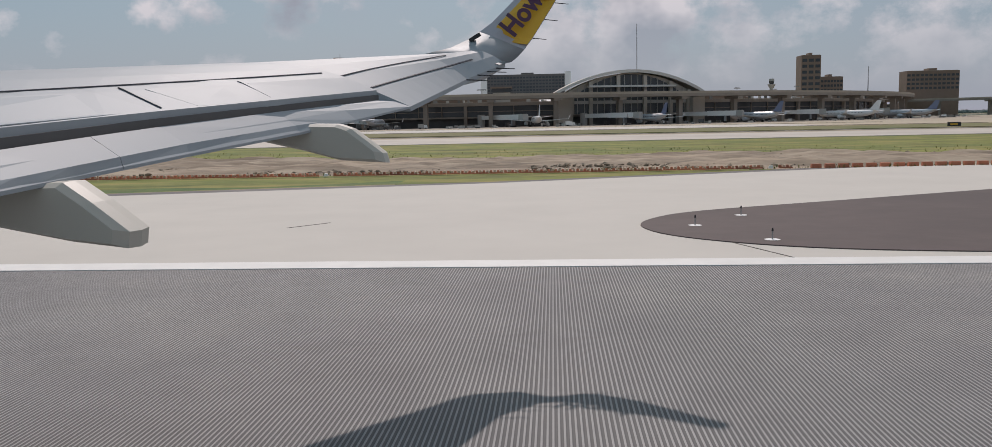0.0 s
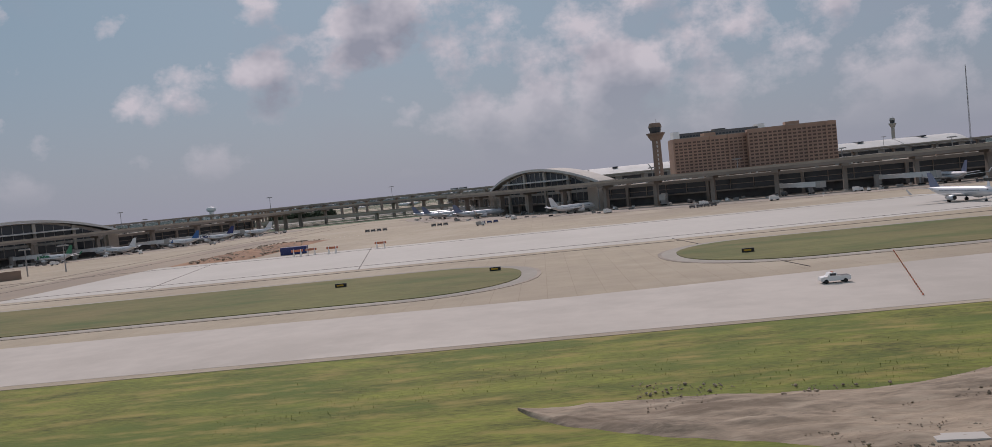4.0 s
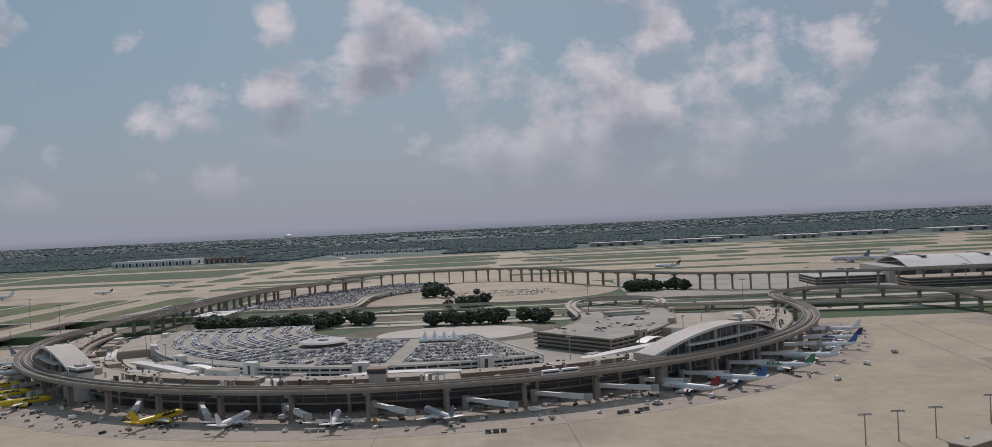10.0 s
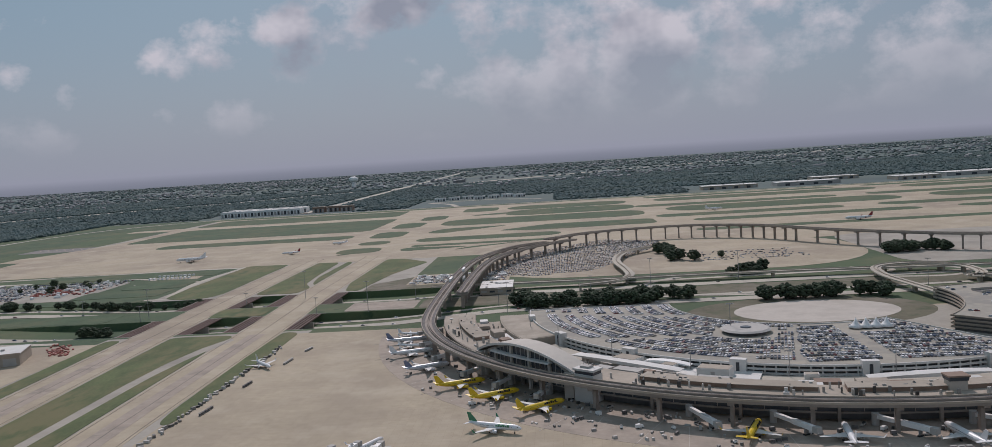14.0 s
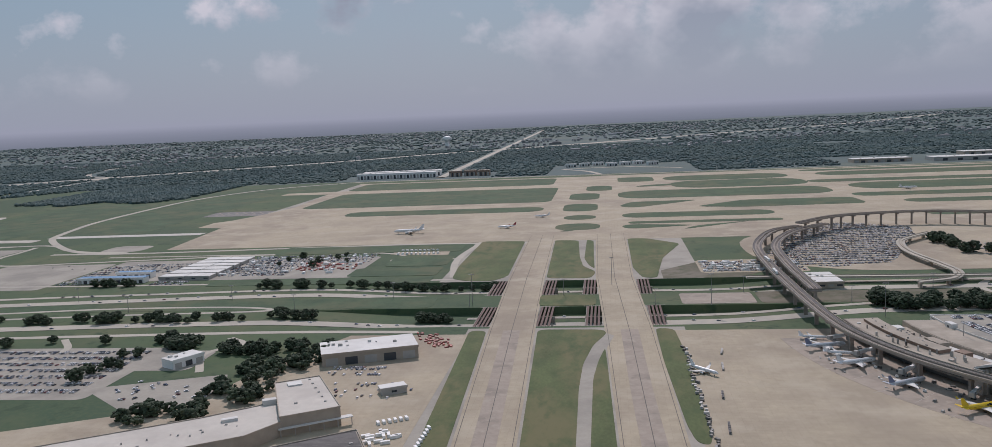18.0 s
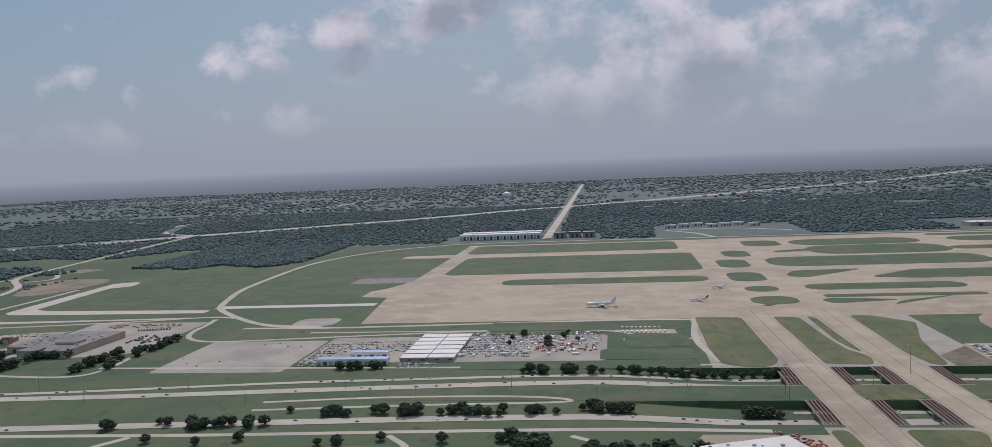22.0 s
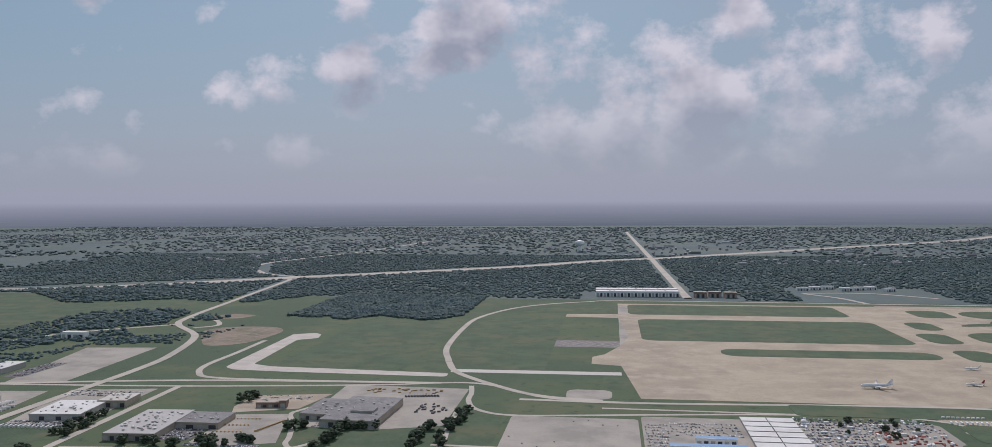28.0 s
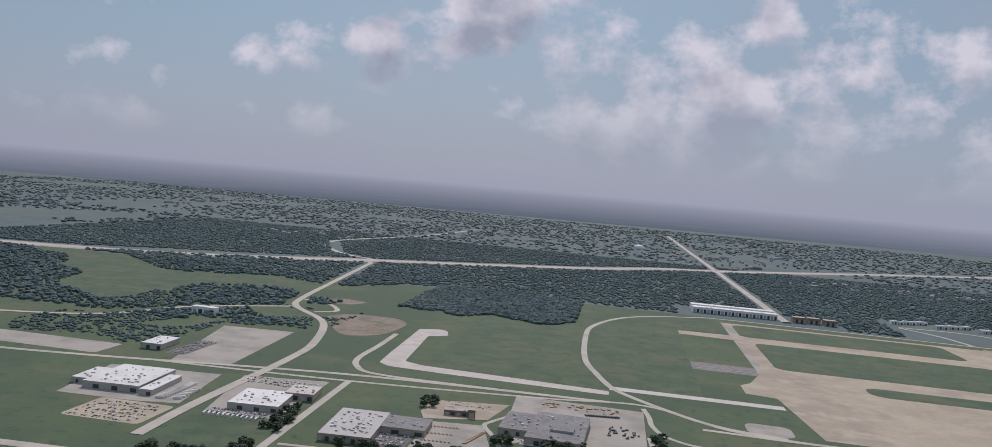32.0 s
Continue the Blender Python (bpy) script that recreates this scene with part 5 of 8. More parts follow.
# ---- elevated roads between the terminals ----
for pts, z in (([(-300, 402), (-220, 384), (-150, 376), (0, 380), (150, 392)], 3.6), ([(-560, 452), (-470, 448), (-380, 446), (-280, 436), (-150, 424), (100, 430)], 3.0), ([(-300, 398), (-292, 412), (-291, 432), (-300, 444), (-316, 448), (-330, 440), (-335, 415), (-333, 385), (-331, 364)], 3.6), ([(-420, 590), (-436, 574), (-449, 556), (-456, 520), (-453, 478), (-453, 456), (-462, 440), (-480, 432)], 3.2), ([(-300, 410), (-200, 402), (-60, 408), (100, 414)], 2.4)):
    line = curve(pts, 6)
    t = thing("flyover", "curved concrete flyover road on piers", "bridge", "flyovers", at=pose(0, 0, 0))
    part("deck", Geo().ribbon(line, 5.0, z - 0.5, z), M_ROAD, t)
    for off in (-2.4, 2.4):
        part("barrier", Geo().ribbon([(px, py + off) for px, py in line], 0.2, z, z + 0.4), M_TAN, t)
    for px, py in line[2::5]:
        part("pier", Geo().box(px - 0.6, px + 0.6, py - 1.6, py + 1.6, -0.1, z - 0.5), M_TAN, t)


# ---- hotel, towers, mast ----
def slab_block(name, label, category, x, y, w_, d_, z0, z1, cols, rows_, wall, yaw=0.0, glass=None, recess=None):
    """A block with a grid of windows on its long faces."""
    t = thing(name, label, category, at=pose(x, y, 0, 0, 0, yaw))
    part("wall", Geo().box(-w_ / 2, w_ / 2, -d_ / 2, d_ / 2, 0, z1), wall, t)
    part("roof", Geo().box(-w_ / 2 + 0.5, w_ / 2 - 0.5, -d_ / 2 + 0.5, d_ / 2 - 0.5, z1, z1 + 0.15), M_ROOF, t)
    part("penthouse", Geo().box(-w_ * 0.06, w_ * 0.1, -d_ * 0.3, d_ * 0.3, z1, z1 + 1.2), wall, t)
    pane = None
    cw, rh = w_ / cols, (z1 - z0 - 1.0) / rows_
    for i in range(cols):
        for j in range(rows_):
            cx_, cz = -w_ / 2 + cw * (i + 0.5), z0 + rh * (j + 0.5)
            if pane is None:
                pane = Geo().box(-cw * 0.36, cw * 0.36, -0.06, 0.06, -rh * 0.26, rh * 0.26).mesh("window", glass or M_GLASS)
            for s in (-1, 1) if not recess else (-1,):
                o = new("window", pane)
                o.parent = t
                o.location = (cx_, s * d_ / 2, cz)
    if recess:
        for i in range(0, cols + 1, 4):
            part("pilaster", Geo().box(-w_ / 2 + cw * i - 0.25, -w_ / 2 + cw * i + 0.25, -d_ / 2 - 0.35, -d_ / 2, 0, z1), wall, t)
    return t


hotel = slab_block("hotel", "long red-brown precast hotel slab with rows of recessed windows", "hotel", -78, 286, 24, 8, 7.5, 18.8, 16, 10, M_BRICK, 4, glass=M_TINT, recess=True)
hotel2 = slab_block("hotel", "long red-brown precast hotel slab with rows of recessed windows", "hotel", -52, 282.5, 27, 8, 7.5, 19.6, 18, 10, M_BRICK, -7, glass=M_TINT, recess=True)


def control_tower(x, y, h, wall, label):
    t = thing("control_tower", label, "control tower", "control towers", at=pose(x, y, 0))
    part("shaft", Geo().tube((0, 0, 0), (0, 0, h * 0.78), 1.9, 1.7, 8), wall, t)
    for k in range(int(h / 2.4)):
        part("slot", Geo().box(-0.22, 0.22, -1.92, -1.5, 3 + k * 1.7, 4.0 + k * 1.7), M_ROOFW, t, "pale slot in the shaft")
    part("gallery", Geo().tube((0, 0, h * 0.76), (0, 0, h * 0.84), 2.2, 3.5, 8), wall, t)
    part("balcony", Geo().tube((0, 0, h * 0.84), (0, 0, h * 0.86), 3.8, 3.8, 8), wall, t)
    part("cab", Geo().tube((0, 0, h * 0.86), (0, 0, h * 0.94), 2.0, 2.6, 8), M_GLASS, t, "dark tinted glass cab")
    part("cap", Geo().tube((0, 0, h * 0.94), (0, 0, h), 2.7, 2.2, 8), wall, t)
    part("antenna", Geo().tube((0.6, 0, h), (0.6, 0, h + 1.6), 0.06), M_STEEL, t)


control_tower(-86.3, 344.6, 28.2, M_BROWNWALL, "dark brown octagonal control tower with slotted shaft")
control_tower(212, 849, 37, M_GREY, "pale grey distant control tower")
slab_block("office_tower", "tall brown blank-walled tower by the terminal", "tower", 122, 420, 9, 9, 12, 29.5, 3, 6, M_BROWNWALL)
slab_block("office_block", "low brown office wing with dark windows", "office", 133, 426, 12, 8, 10, 19.5, 8, 4, M_BROWNWALL)
slab_block("office_block", "brown office wing with dark windows", "office", 178, 420, 24, 9, 12, 21, 12, 4, M_BROWNWALL)
slab_block("dark_hotel", "dark glazed hotel slab above the west terminal", "hotel", -17, 560, 50, 10, 14, 31, 24, 8, M_DARK, glass=M_GLASS)
part("end_wall", Geo().box(-29, -25, -6, 6, 0, 32.5), M_WHITE, bpy.data.objects["dark_hotel"], "white end wall")
part("end_wall", Geo().box(25, 29, -6, 6, 0, 32.5), M_WHITE, bpy.data.objects["dark_hotel"], "white end wall")


def mast(x, y, h):
    t = thing("radio_mast", "tall thin lattice radio mast", "mast", "radio masts", at=pose(x, y, 0))
    for i in range(3):
        a = radians(120 * i)
        part("leg", Geo().tube((0.35 * math.cos(a), 0.35 * math.sin(a), 0), (0.12 * math.cos(a), 0.12 * math.sin(a), h), 0.06, 0.05, 5), M_STEEL, t)
    br = Geo()
    for k in range(int(h / 1.2)):
        r0, r1 = 0.35 - 0.23 * k * 1.2 / h, 0.35 - 0.23 * (k + 1) * 1.2 / h
        for i in range(3):
            a, b = radians(120 * i), radians(120 * (i + 1))
            br.tube((r0 * math.cos(a), r0 * math.sin(a), k * 1.2), (r1 * math.cos(b), r1 * math.sin(b), k * 1.2 + 1.2), 0.03, 0.03, 4)
    part("bracing", br, M_STEEL, t)


mast(33, 340, 38)
mast(150, 420, 24)

# west terminal with white vaulted roof
wt = thing("west_terminal", "broad west terminal with a white vaulted metal roof", "terminal", at=pose(0, 0, 0))
part("hall", Geo().box(-150, 120, 500, 545, 0, 9), M_GREY, wt)
for k in range(7):
    rings = [[(-140 + 36 * k, 498 + 50 * i / 12, 9 + 5 * math.sin(math.pi * i / 12)) for i in range(13)], [(-140 + 36 * k + 35.4, 498 + 50 * i / 12, 9 + 5 * math.sin(math.pi * i / 12)) for i in range(13)]]
    part("roof_vault", Geo().loft([r + [(p[0], p[1], p[2] - 0.4) for p in reversed(r)] for r in rings]), M_ROOFW, wt, "white ribbed roof vault")
    part("skylight", Geo().box(-140 + 36 * k + 14, -140 + 36 * k + 17, 512, 534, 13.4, 14.15), M_GLASS, wt)
for k in range(18):
    part("window", Geo().box(-146 + 15 * k, -135 + 15 * k, 499.6, 500.2, 4.5, 8), M_GLASS, wt)
for x0, x1, y0, y1, z1, m in ((-150, -60, 470, 492, 5, M_TAN), (-40, 60, 462, 490, 6.5, M_TAN), (80, 200, 470, 520, 7, M_TAN), (-190, -150, 505, 540, 6, M_GREY)):
    gk = thing("garage_block", "low tan concrete garage block", "garage", "garage blocks", at=pose(0, 0, 0))
    n = int(z1 / 1.6)
    for k in range(n):
        part("deck", Geo().box(x0, x1, y0, y1, 1.6 * k + 1.1, 1.6 * k + 1.6), m, gk)
        # solid fill, painted dark as the shade of an open level
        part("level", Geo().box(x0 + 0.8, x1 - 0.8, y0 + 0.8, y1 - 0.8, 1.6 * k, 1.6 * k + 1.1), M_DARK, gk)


# ---- aircraft ----
def airliner(label, body_m, tail_m, scale=1.0, stripe=None, winglet_m=None, mark=None):
    """A narrow-body jet, nose towards +x, wheels on z = 0, about 15 m long at this scale of the place."""
    t = thing("airliner", label, "airplane", "parked airliners")
    prof = ((7.7, 0.02, 1.42), (7.55, 0.24, 1.42), (7.2, 0.46, 1.44), (6.6, 0.66, 1.5), (5.8, 0.78, 1.55), (4.5, 0.8, 1.56), (-3.0, 0.8, 1.56), (-4.6, 0.68, 1.66), (-6.2, 0.42, 1.86), (-7.3, 0.18, 2.02), (-7.7, 0.07, 2.08))
    rings = [[(x, r * math.cos(radians(a)), z + r * math.sin(radians(a))) for a in range(0, 360, 24)] for x, r, z in prof]
    fus = part("fuselage", Geo().loft(rings), body_m, t, smooth=True)
    cw = Geo()
    for s in (-1, 1):
        cw.box(-0.26, 0.26, -0.03, 0.03, -0.09, 0.09, pose(6.85, s * 0.42, 1.80, 0, 12, s * -38))
    part("cockpit_window", cw, M_GLASS, fus)
    for s in (-1, 1):
        wr = Geo()
        for k in range(26):
            x = 5.2 - 0.36 * k
            wr.box(x - 0.07, x + 0.07, s * 0.79 - 0.02, s * 0.79 + 0.02, 1.66, 1.80)
        part("window_band", wr, M_GLASS, fus, kind="stuff")
        if mark:
            mk = Geo()
            for k in range(6):
                x = 4.2 - 0.66 * k
                mk.box(x - 0.25, x + 0.25, s * 0.66 - 0.16, s * 0.66 + 0.16, 1.66, 1.66 + (0.42 if k % 2 else 0.62))
            part("lettering", mk, mark, fus, "dark plain lettering bars")
    if stripe:
        part("belly", Geo().loft([[(x, r * 1.01 * math.cos(radians(a)), z + r * 1.01 * math.sin(radians(a))) for a in range(205, 336, 13)] for x, r, z in prof[2:9]], cap=False), stripe, fus, smooth=True)
    part("tail_fin", Geo().loft([[(-4.9, -0.07, 2.3), (-4.9, 0.07, 2.3), (-7.3, 0.03, 2.3), (-7.3, -0.03, 2.3)], [(-6.9, -0.03, 4.6), (-6.9, 0.03, 4.6), (-7.9, 0.02, 4.6), (-7.9, -0.02, 4.6)]]), tail_m, t)
    for s in (-1, 1):
        part("stabilizer", Geo().loft([[(-5.9, s * 0.25, 1.95), (-5.9, s * 0.25, 2.07), (-7.3, s * 0.25, 2.04), (-7.3, s * 0.25, 1.98)], [(-7.1, s * 2.4, 2.2), (-7.1, s * 2.4, 2.24), (-7.75, s * 2.4, 2.24), (-7.75, s * 2.4, 2.2)]]), body_m, t)
        w = part("wing", Geo().loft([[(2.3, s * 0.55, 1.12), (1.2, s * 0.55, 1.34), (-1.5, s * 0.55, 1.2), (-1.4, s * 0.55, 1.1)], [(0.5, s * 2.6, 1.3), (-0.1, s * 2.6, 1.42), (-1.55, s * 2.6, 1.34), (-1.5, s * 2.6, 1.28)], [(-2.0, s * 6.6, 1.62), (-2.2, s * 6.6, 1.67), (-2.75, s * 6.6, 1.66), (-2.75, s * 6.6, 1.62)]]), M_ROOFW, t)
        part("winglet", Geo().loft([[(-2.0, s * 6.58, 1.62), (-2.75, s * 6.58, 1.62), (-2.75, s * 6.64, 1.62), (-2.0, s * 6.64, 1.62)], [(-2.75, s * 6.95, 2.5), (-3.1, s * 6.95, 2.5), (-3.1, s * 6.98, 2.5), (-2.75, s * 6.98, 2.5)]]), winglet_m or tail_m, w)
        rg = [[(x, s * 2.25 + r * math.cos(radians(a)), 0.78 + r * math.sin(radians(a))) for a in range(0, 360, 30)] for x, r in ((1.75, 0.36), (1.55, 0.43), (0.9, 0.45), (0.1, 0.36), (-0.25, 0.22))]
        e = part("engine", Geo().loft(rg), body_m, t, smooth=True)
        part("intake", Geo().tube((1.76, s * 2.25, 0.78), (1.80, s * 2.25, 0.78), 0.34, 0.30, 14), M_TYRE, e)
        part("pylon", Geo().box(-0.2, 1.0, s * 2.25 - 0.06, s * 2.25 + 0.06, 1.1, 1.4), M_GREY, e)
        gm = part("main_gear", Geo().tube((-0.7, s * 1.45, 0.25), (-0.7, s * 1.45, 1.3), 0.09), M_STEEL, t)
        part("wheel", Geo().tube((-0.7, s * 1.45 - 0.2, 0.24), (-0.7, s * 1.45 + 0.2, 0.24), 0.24, 0.24, 12), M_TYRE, gm)
    gn = part("nose_gear", Geo().tube((5.6, 0, 0.2), (5.6, 0, 1.0), 0.06), M_STEEL, t)
    part("wheel", Geo().tube((5.6, -0.12, 0.17), (5.6, 0.12, 0.17), 0.17, 0.17, 12), M_TYRE, gn)
    t.scale = (scale,) * 3
    return t


M_SPIRIT = mat("bright_yellow_paint", (0.72, 0.50, 0.02), 0.35, 0, 0.06, 0.6)
M_JETWHITE = mat("jet_white_paint", (0.76, 0.76, 0.76), 0.35, 0, 0.05, 0.8)
M_SILVER = mat("silver_paint", (0.55, 0.57, 0.60), 0.35, 0.3, 0.05, 0.8)
M_NAVY = mat("navy_paint", (0.03, 0.045, 0.17), 0.4, 0, 0.1, 0.8)
M_RED = mat("red_paint", (0.26, 0.03, 0.035), 0.45, 0, 0.1, 0.8)
M_GREEN = mat("green_paint", (0.05, 0.22, 0.12), 0.4, 0, 0.1, 0.8)
M_TEAL = mat("blue_tail_paint", (0.04, 0.14, 0.36), 0.4, 0, 0.1, 0.8)
M_SLATE = mat("slate_blue_paint", (0.17, 0.20, 0.30), 0.4, 0, 0.1, 0.8)
M_BLACK = mat("black_paint", (0.02, 0.02, 0.022), 0.5, 0, 0.1, 0.8)
LIVERY = {
    "y": airliner("bright yellow airliner with dark lettering at its gate", M_SPIRIT, M_SPIRIT, mark=M_BLACK),
    "w": airliner("plain white airliner parked on the apron", M_JETWHITE, M_JETWHITE),
    "r": airliner("white airliner with a dark red tail", M_JETWHITE, M_RED, stripe=M_SILVER),
    "b": airliner("white airliner with a blue tail", M_JETWHITE, M_TEAL),
    "n": airliner("white airliner with a navy tail and grey belly", M_JETWHITE, M_NAVY, stripe=M_GREY, mark=M_NAVY, winglet_m=M_JETWHITE),
    "g": airliner("white airliner with dark green lettering and green tail", M_JETWHITE, M_GREEN, mark=M_GREEN),
    "s": airliner("silver airliner with a slate blue tail", M_SILVER, M_SLATE, winglet_m=M_SILVER),
    "o": airliner("white airliner with a red tail taxiing", M_JETWHITE, M_RED),
}
used = set()


def jet(kind, x, y, heading, scale=1.0):
    """heading: degrees of the nose from +x towards +y."""
    src = LIVERY[kind]
    m = pose(x, y, 0.06, 0, 0, heading)
    if kind in used:
        ob = copy_thing(src, m)
        ob.scale = (scale,) * 3
    else:
        used.add(kind)
        src.matrix_world = m @ Matrix.Diagonal((scale, scale, scale, 1))


def gate_jet(cx, a, kind, gap=1.3, lean=0.0, scale=1.07):
    gap = -0.6 if abs(a) < 20 else gap
    x, y = polar(cx, RING_R + gap + 12.2, a)
    jet(kind, x, y, 90 + a + lean, scale)


for a, k, lean in ((-80, "s", 5), (-72, "w", 4), (-63, "s", 3), (-53.3, "y", -14), (-46.6, "y", -14), (-39.6, "y", -14), (-18, "y", -5), (-10, "w", 2), (-0.7, "w", 8), (8.3, "s", 24), (32.4, "r", 22), (38.6, "b", 22), (47, "g", 22), (53.7, "w", 20), (61.7, "b", 18), (67.3, "n", 12), (75, "w", 8)):
    gate_jet(-395, a, k, lean=lean)
for a, k, lean in ((-78, "s", -6), (-69, "s", -10), (-58, "s", -16), (-42, "w", -8), (-8, "s", 6), (6, "w", 0), (16, "s", 4), (26, "s", 8), (38, "w", 6), (50, "s", 4)):
    gate_jet(-20, a, k, lean=lean)
for a, k in ((-70, "s"), (-50, "s"), (-30, "w"), (-10, "s"), (10, "s")):
    gate_jet(355, a, k)
jet("s", -70, 136, -80)
jet("n", -254.5, 153.5, 163)
jet("g", -507.5, 215.5, -22, 1.02)
for x, y, h, s in ((-539, 205, 62, 0.8), (-520, 190, 55, 0.8), (-599, 297, -48, 0.85), (-548, 318, -10, 0.7), (-552, 340, -10, 0.7)):
    jet("w", x, y, h, s)
jet("w", -792, 668, 186, 1.6)
jet("o", -714, 686, 190, 1.0)
jet("w", -690, 752, 186, 0.9)
jet("o", -245, 716, 170, 1.4)
jet("s", -105, 690, 175, 2.0)
jet("w", -80, 700, 175, 1.6)
jet("w", -40, 760, 10, 1.4)
jet("w", -330, 900, 10, 1.2)


# ---- jet bridges ----
def jet_bridge(x, y, a, length, swing=25):
    t = thing("jet_bridge", "white boxy boarding bridge on a wheeled column", "jet bridge", "boarding bridges", at=pose(x, y, 0.05, 0, 0, a - 90))
    part("rotunda", Geo().tube((0, 0, 0), (0, 0, 3.1), 0.9, 0.9, 12), M_GREY, t)
    m = pose(0, 0, 0, 0, 0, swing)
    part("tunnel", Geo().box(0.4, length * 0.55, -0.5, 0.5, 1.85, 2.85, m), M_WHITE, t, "white tunnel section")
    part("tunnel", Geo().box(length * 0.5, length, -0.62, 0.62, 1.75, 2.95, m), M_WHITE, t, "pale tunnel section")
    part("cab", Geo().box(length - 0.2, length + 1.5, -0.85, 0.85, 1.55, 3.05, m, taper=0.08), M_GREY, t)
    part("support", Geo().box(length * 0.8 - 0.2, length * 0.8 + 0.2, -0.55, 0.55, 0.2, 1.7, m), M_STEEL, t)
    part("bogie", Geo().box(length * 0.8 - 0.35, length * 0.8 + 0.35, -0.8, 0.8, 0, 0.4, m), M_TYRE, t)
    st = Geo()
    for k in range(6):
        st.box(length - 0.4 + 0.22 * k, length - 0.18 + 0.22 * k, 1.0, 1.5, 0.25 * (6 - k) - 0.06, 0.25 * (6 - k), m)
    part("service_stair", st, M_STEEL, t, kind="stuff")


for cx, angles in ((-395, (-84, -76, -67, -57, -50, -43, -25, -16.5, -7, 2, 11, 18, 25, 30.5, 36, 44, 51, 58.5, 64.5, 72)), (-20, (-82, -74, -64, -47, -34, -22, -13, 1, 11, 21, 33, 45)), (355, (-75, -55, -35, -15))):
    for a in angles:
        x, y = polar(cx, RING_R + 0.2, a)
        jet_bridge(x, y, a, 14.5 if abs(a) < 30 else 11.5 if a > 0 else 8.5, 44 if abs(a) < 30 else 36 if a > 0 else 22)


# ---- vehicles ----
CAR_L, CAR_W, CAR_H = 0.9, 0.37, 0.58
CAR_V = np.array([(sx * CAR_L, sy * CAR_W, z) for z in (0.1, 0.36) for sx, sy in ((-1, -1), (1, -1), (1, 1), (-1, 1))] + [(x, sy * CAR_W * 0.96, 0.37) for x, sy in ((-0.74, -1), (0.42, -1), (0.42, 1), (-0.74, 1))] + [(x, sy * CAR_W * 0.8, CAR_H) for x, sy in ((-0.56, -1), (0.16, -1), (0.16, 1), (-0.56, 1))])
CAR_F = [(3, 2, 1, 0)] + [(4 * b + i, 4 * b + (i + 1) % 4, 4 * b + 4 + (i + 1) % 4, 4 * b + 4 + i) for b in range(3) for i in range(4)] + [(12, 13, 14, 15)]
CAR_GLASS = [0] + [1 if b == 2 else 0 for b in range(3) for i in range(4)] + [0]


def car_field(name, places, label):
    """Many parked cars in one mesh: (x, y, z, heading)."""
    P = np.array(places)
    c, s = np.cos(P[:, 3])[:, None], np.sin(P[:, 3])[:, None]
    vx = CAR_V[None, :, 0] * c - CAR_V[None, :, 1] * s + P[:, 0:1]
    vy = CAR_V[None, :, 0] * s + CAR_V[None, :, 1] * c + P[:, 1:2]
    vz = CAR_V[None, :, 2] + P[:, 2:3]
    k = CAR_V.shape[0]
    verts = np.stack([vx, vy, vz], -1).reshape(-1, 3).tolist()
    faces = [tuple(i + k * j for i in f) for j in range(len(P)) for f in CAR_F]
    me = bpy.data.meshes.new(name)
    me.from_pydata(verts, [], faces)
    me.materials.append(M_CAR)
    me.materials.append(M_CARGLASS)
    me.polygons.foreach_set("material_index", CAR_GLASS * len(P))
    solo(name, me, None, label, "cars", kind="stuff")


rng = random.Random(4)


def lot(x0, x1, y0, y1, z=0.055, fill=0.8, pitch=1.05, aisle=6.6, along="x"):
    out = []
    y = y0
    while y < y1:
        x = x0
        while x < x1:
            for off in (0, 2.1):
                if rng.random() < fill:
                    out.append((x, y + off + rng.uniform(-0.12, 0.12), z, math.pi / 2 + rng.uniform(-0.04, 0.04)))
            x += pitch
        y += aisle
    return out


def ring_lot(cx, r0, r1, a0, a1, z, fill):
    out, r = [], r0
    while r < r1:
        for rr in (r, r + 2.1):
            n = int(radians(a1 - a0) * rr / 1.05)
            for i in range(n):
                if rng.random() < fill and math.sin(i * 0.12 + r) > -0.93:
                    a = a0 + (a1 - a0) * (i + 0.5) / n
                    x, y = polar(cx, rr, a)
                    out.append((x, y, z, radians(a - 90)))
        r += 6.6
    return out


RX, RY = polar(-395, 65, -28)
roof = [c for c in ring_lot(-395, 52, 104, -90, -14, 5.41, 0.9) if (c[0] - RX) ** 2 + (c[1] - RY) ** 2 > 130]
roof += [c for c in lot(-416, -346, 253, 304, 5.41, 0.9, 1.02, 6.2) if 52 < math.hypot(c[0] + 395, c[1] - 353.5) < 105 and -13 < math.degrees(math.atan2(c[0] + 395, 353.5 - c[1])) < 24 and abs(c[0] + 393) > 2.5 and math.hypot(c[0] + 384, c[1] - 294) > 7]
car_field("rooftop_cars", roof, "rows of parked cars on the garage roof")
car_field("rooftop_cars", ring_lot(-395, 66, 98, 46, 98, 5.41, 0.05), "few parked cars on the garage roof")
car_field("rooftop_cars", ring_lot(-20, 54, 98, -68, -22, 5.4, 0.4) + ring_lot(-20, 54, 98, 12, 64, 5.4, 0.4), "parked cars on the garage roofs")
LOOP_LOT = [(-534, 537), (-513, 607), (-458, 668), (-416, 640), (-425, 601), (-470, 502), (-506, 491), (-528, 500)]


def inside(x, y, poly):
    hit = False
    for (xa, ya), (xb, yb) in zip(poly, poly[1:] + poly[:1]):
        if (ya > y) != (yb > y) and x < xa + (xb - xa) * (y - ya) / (yb - ya):
            hit = not hit
    return hit


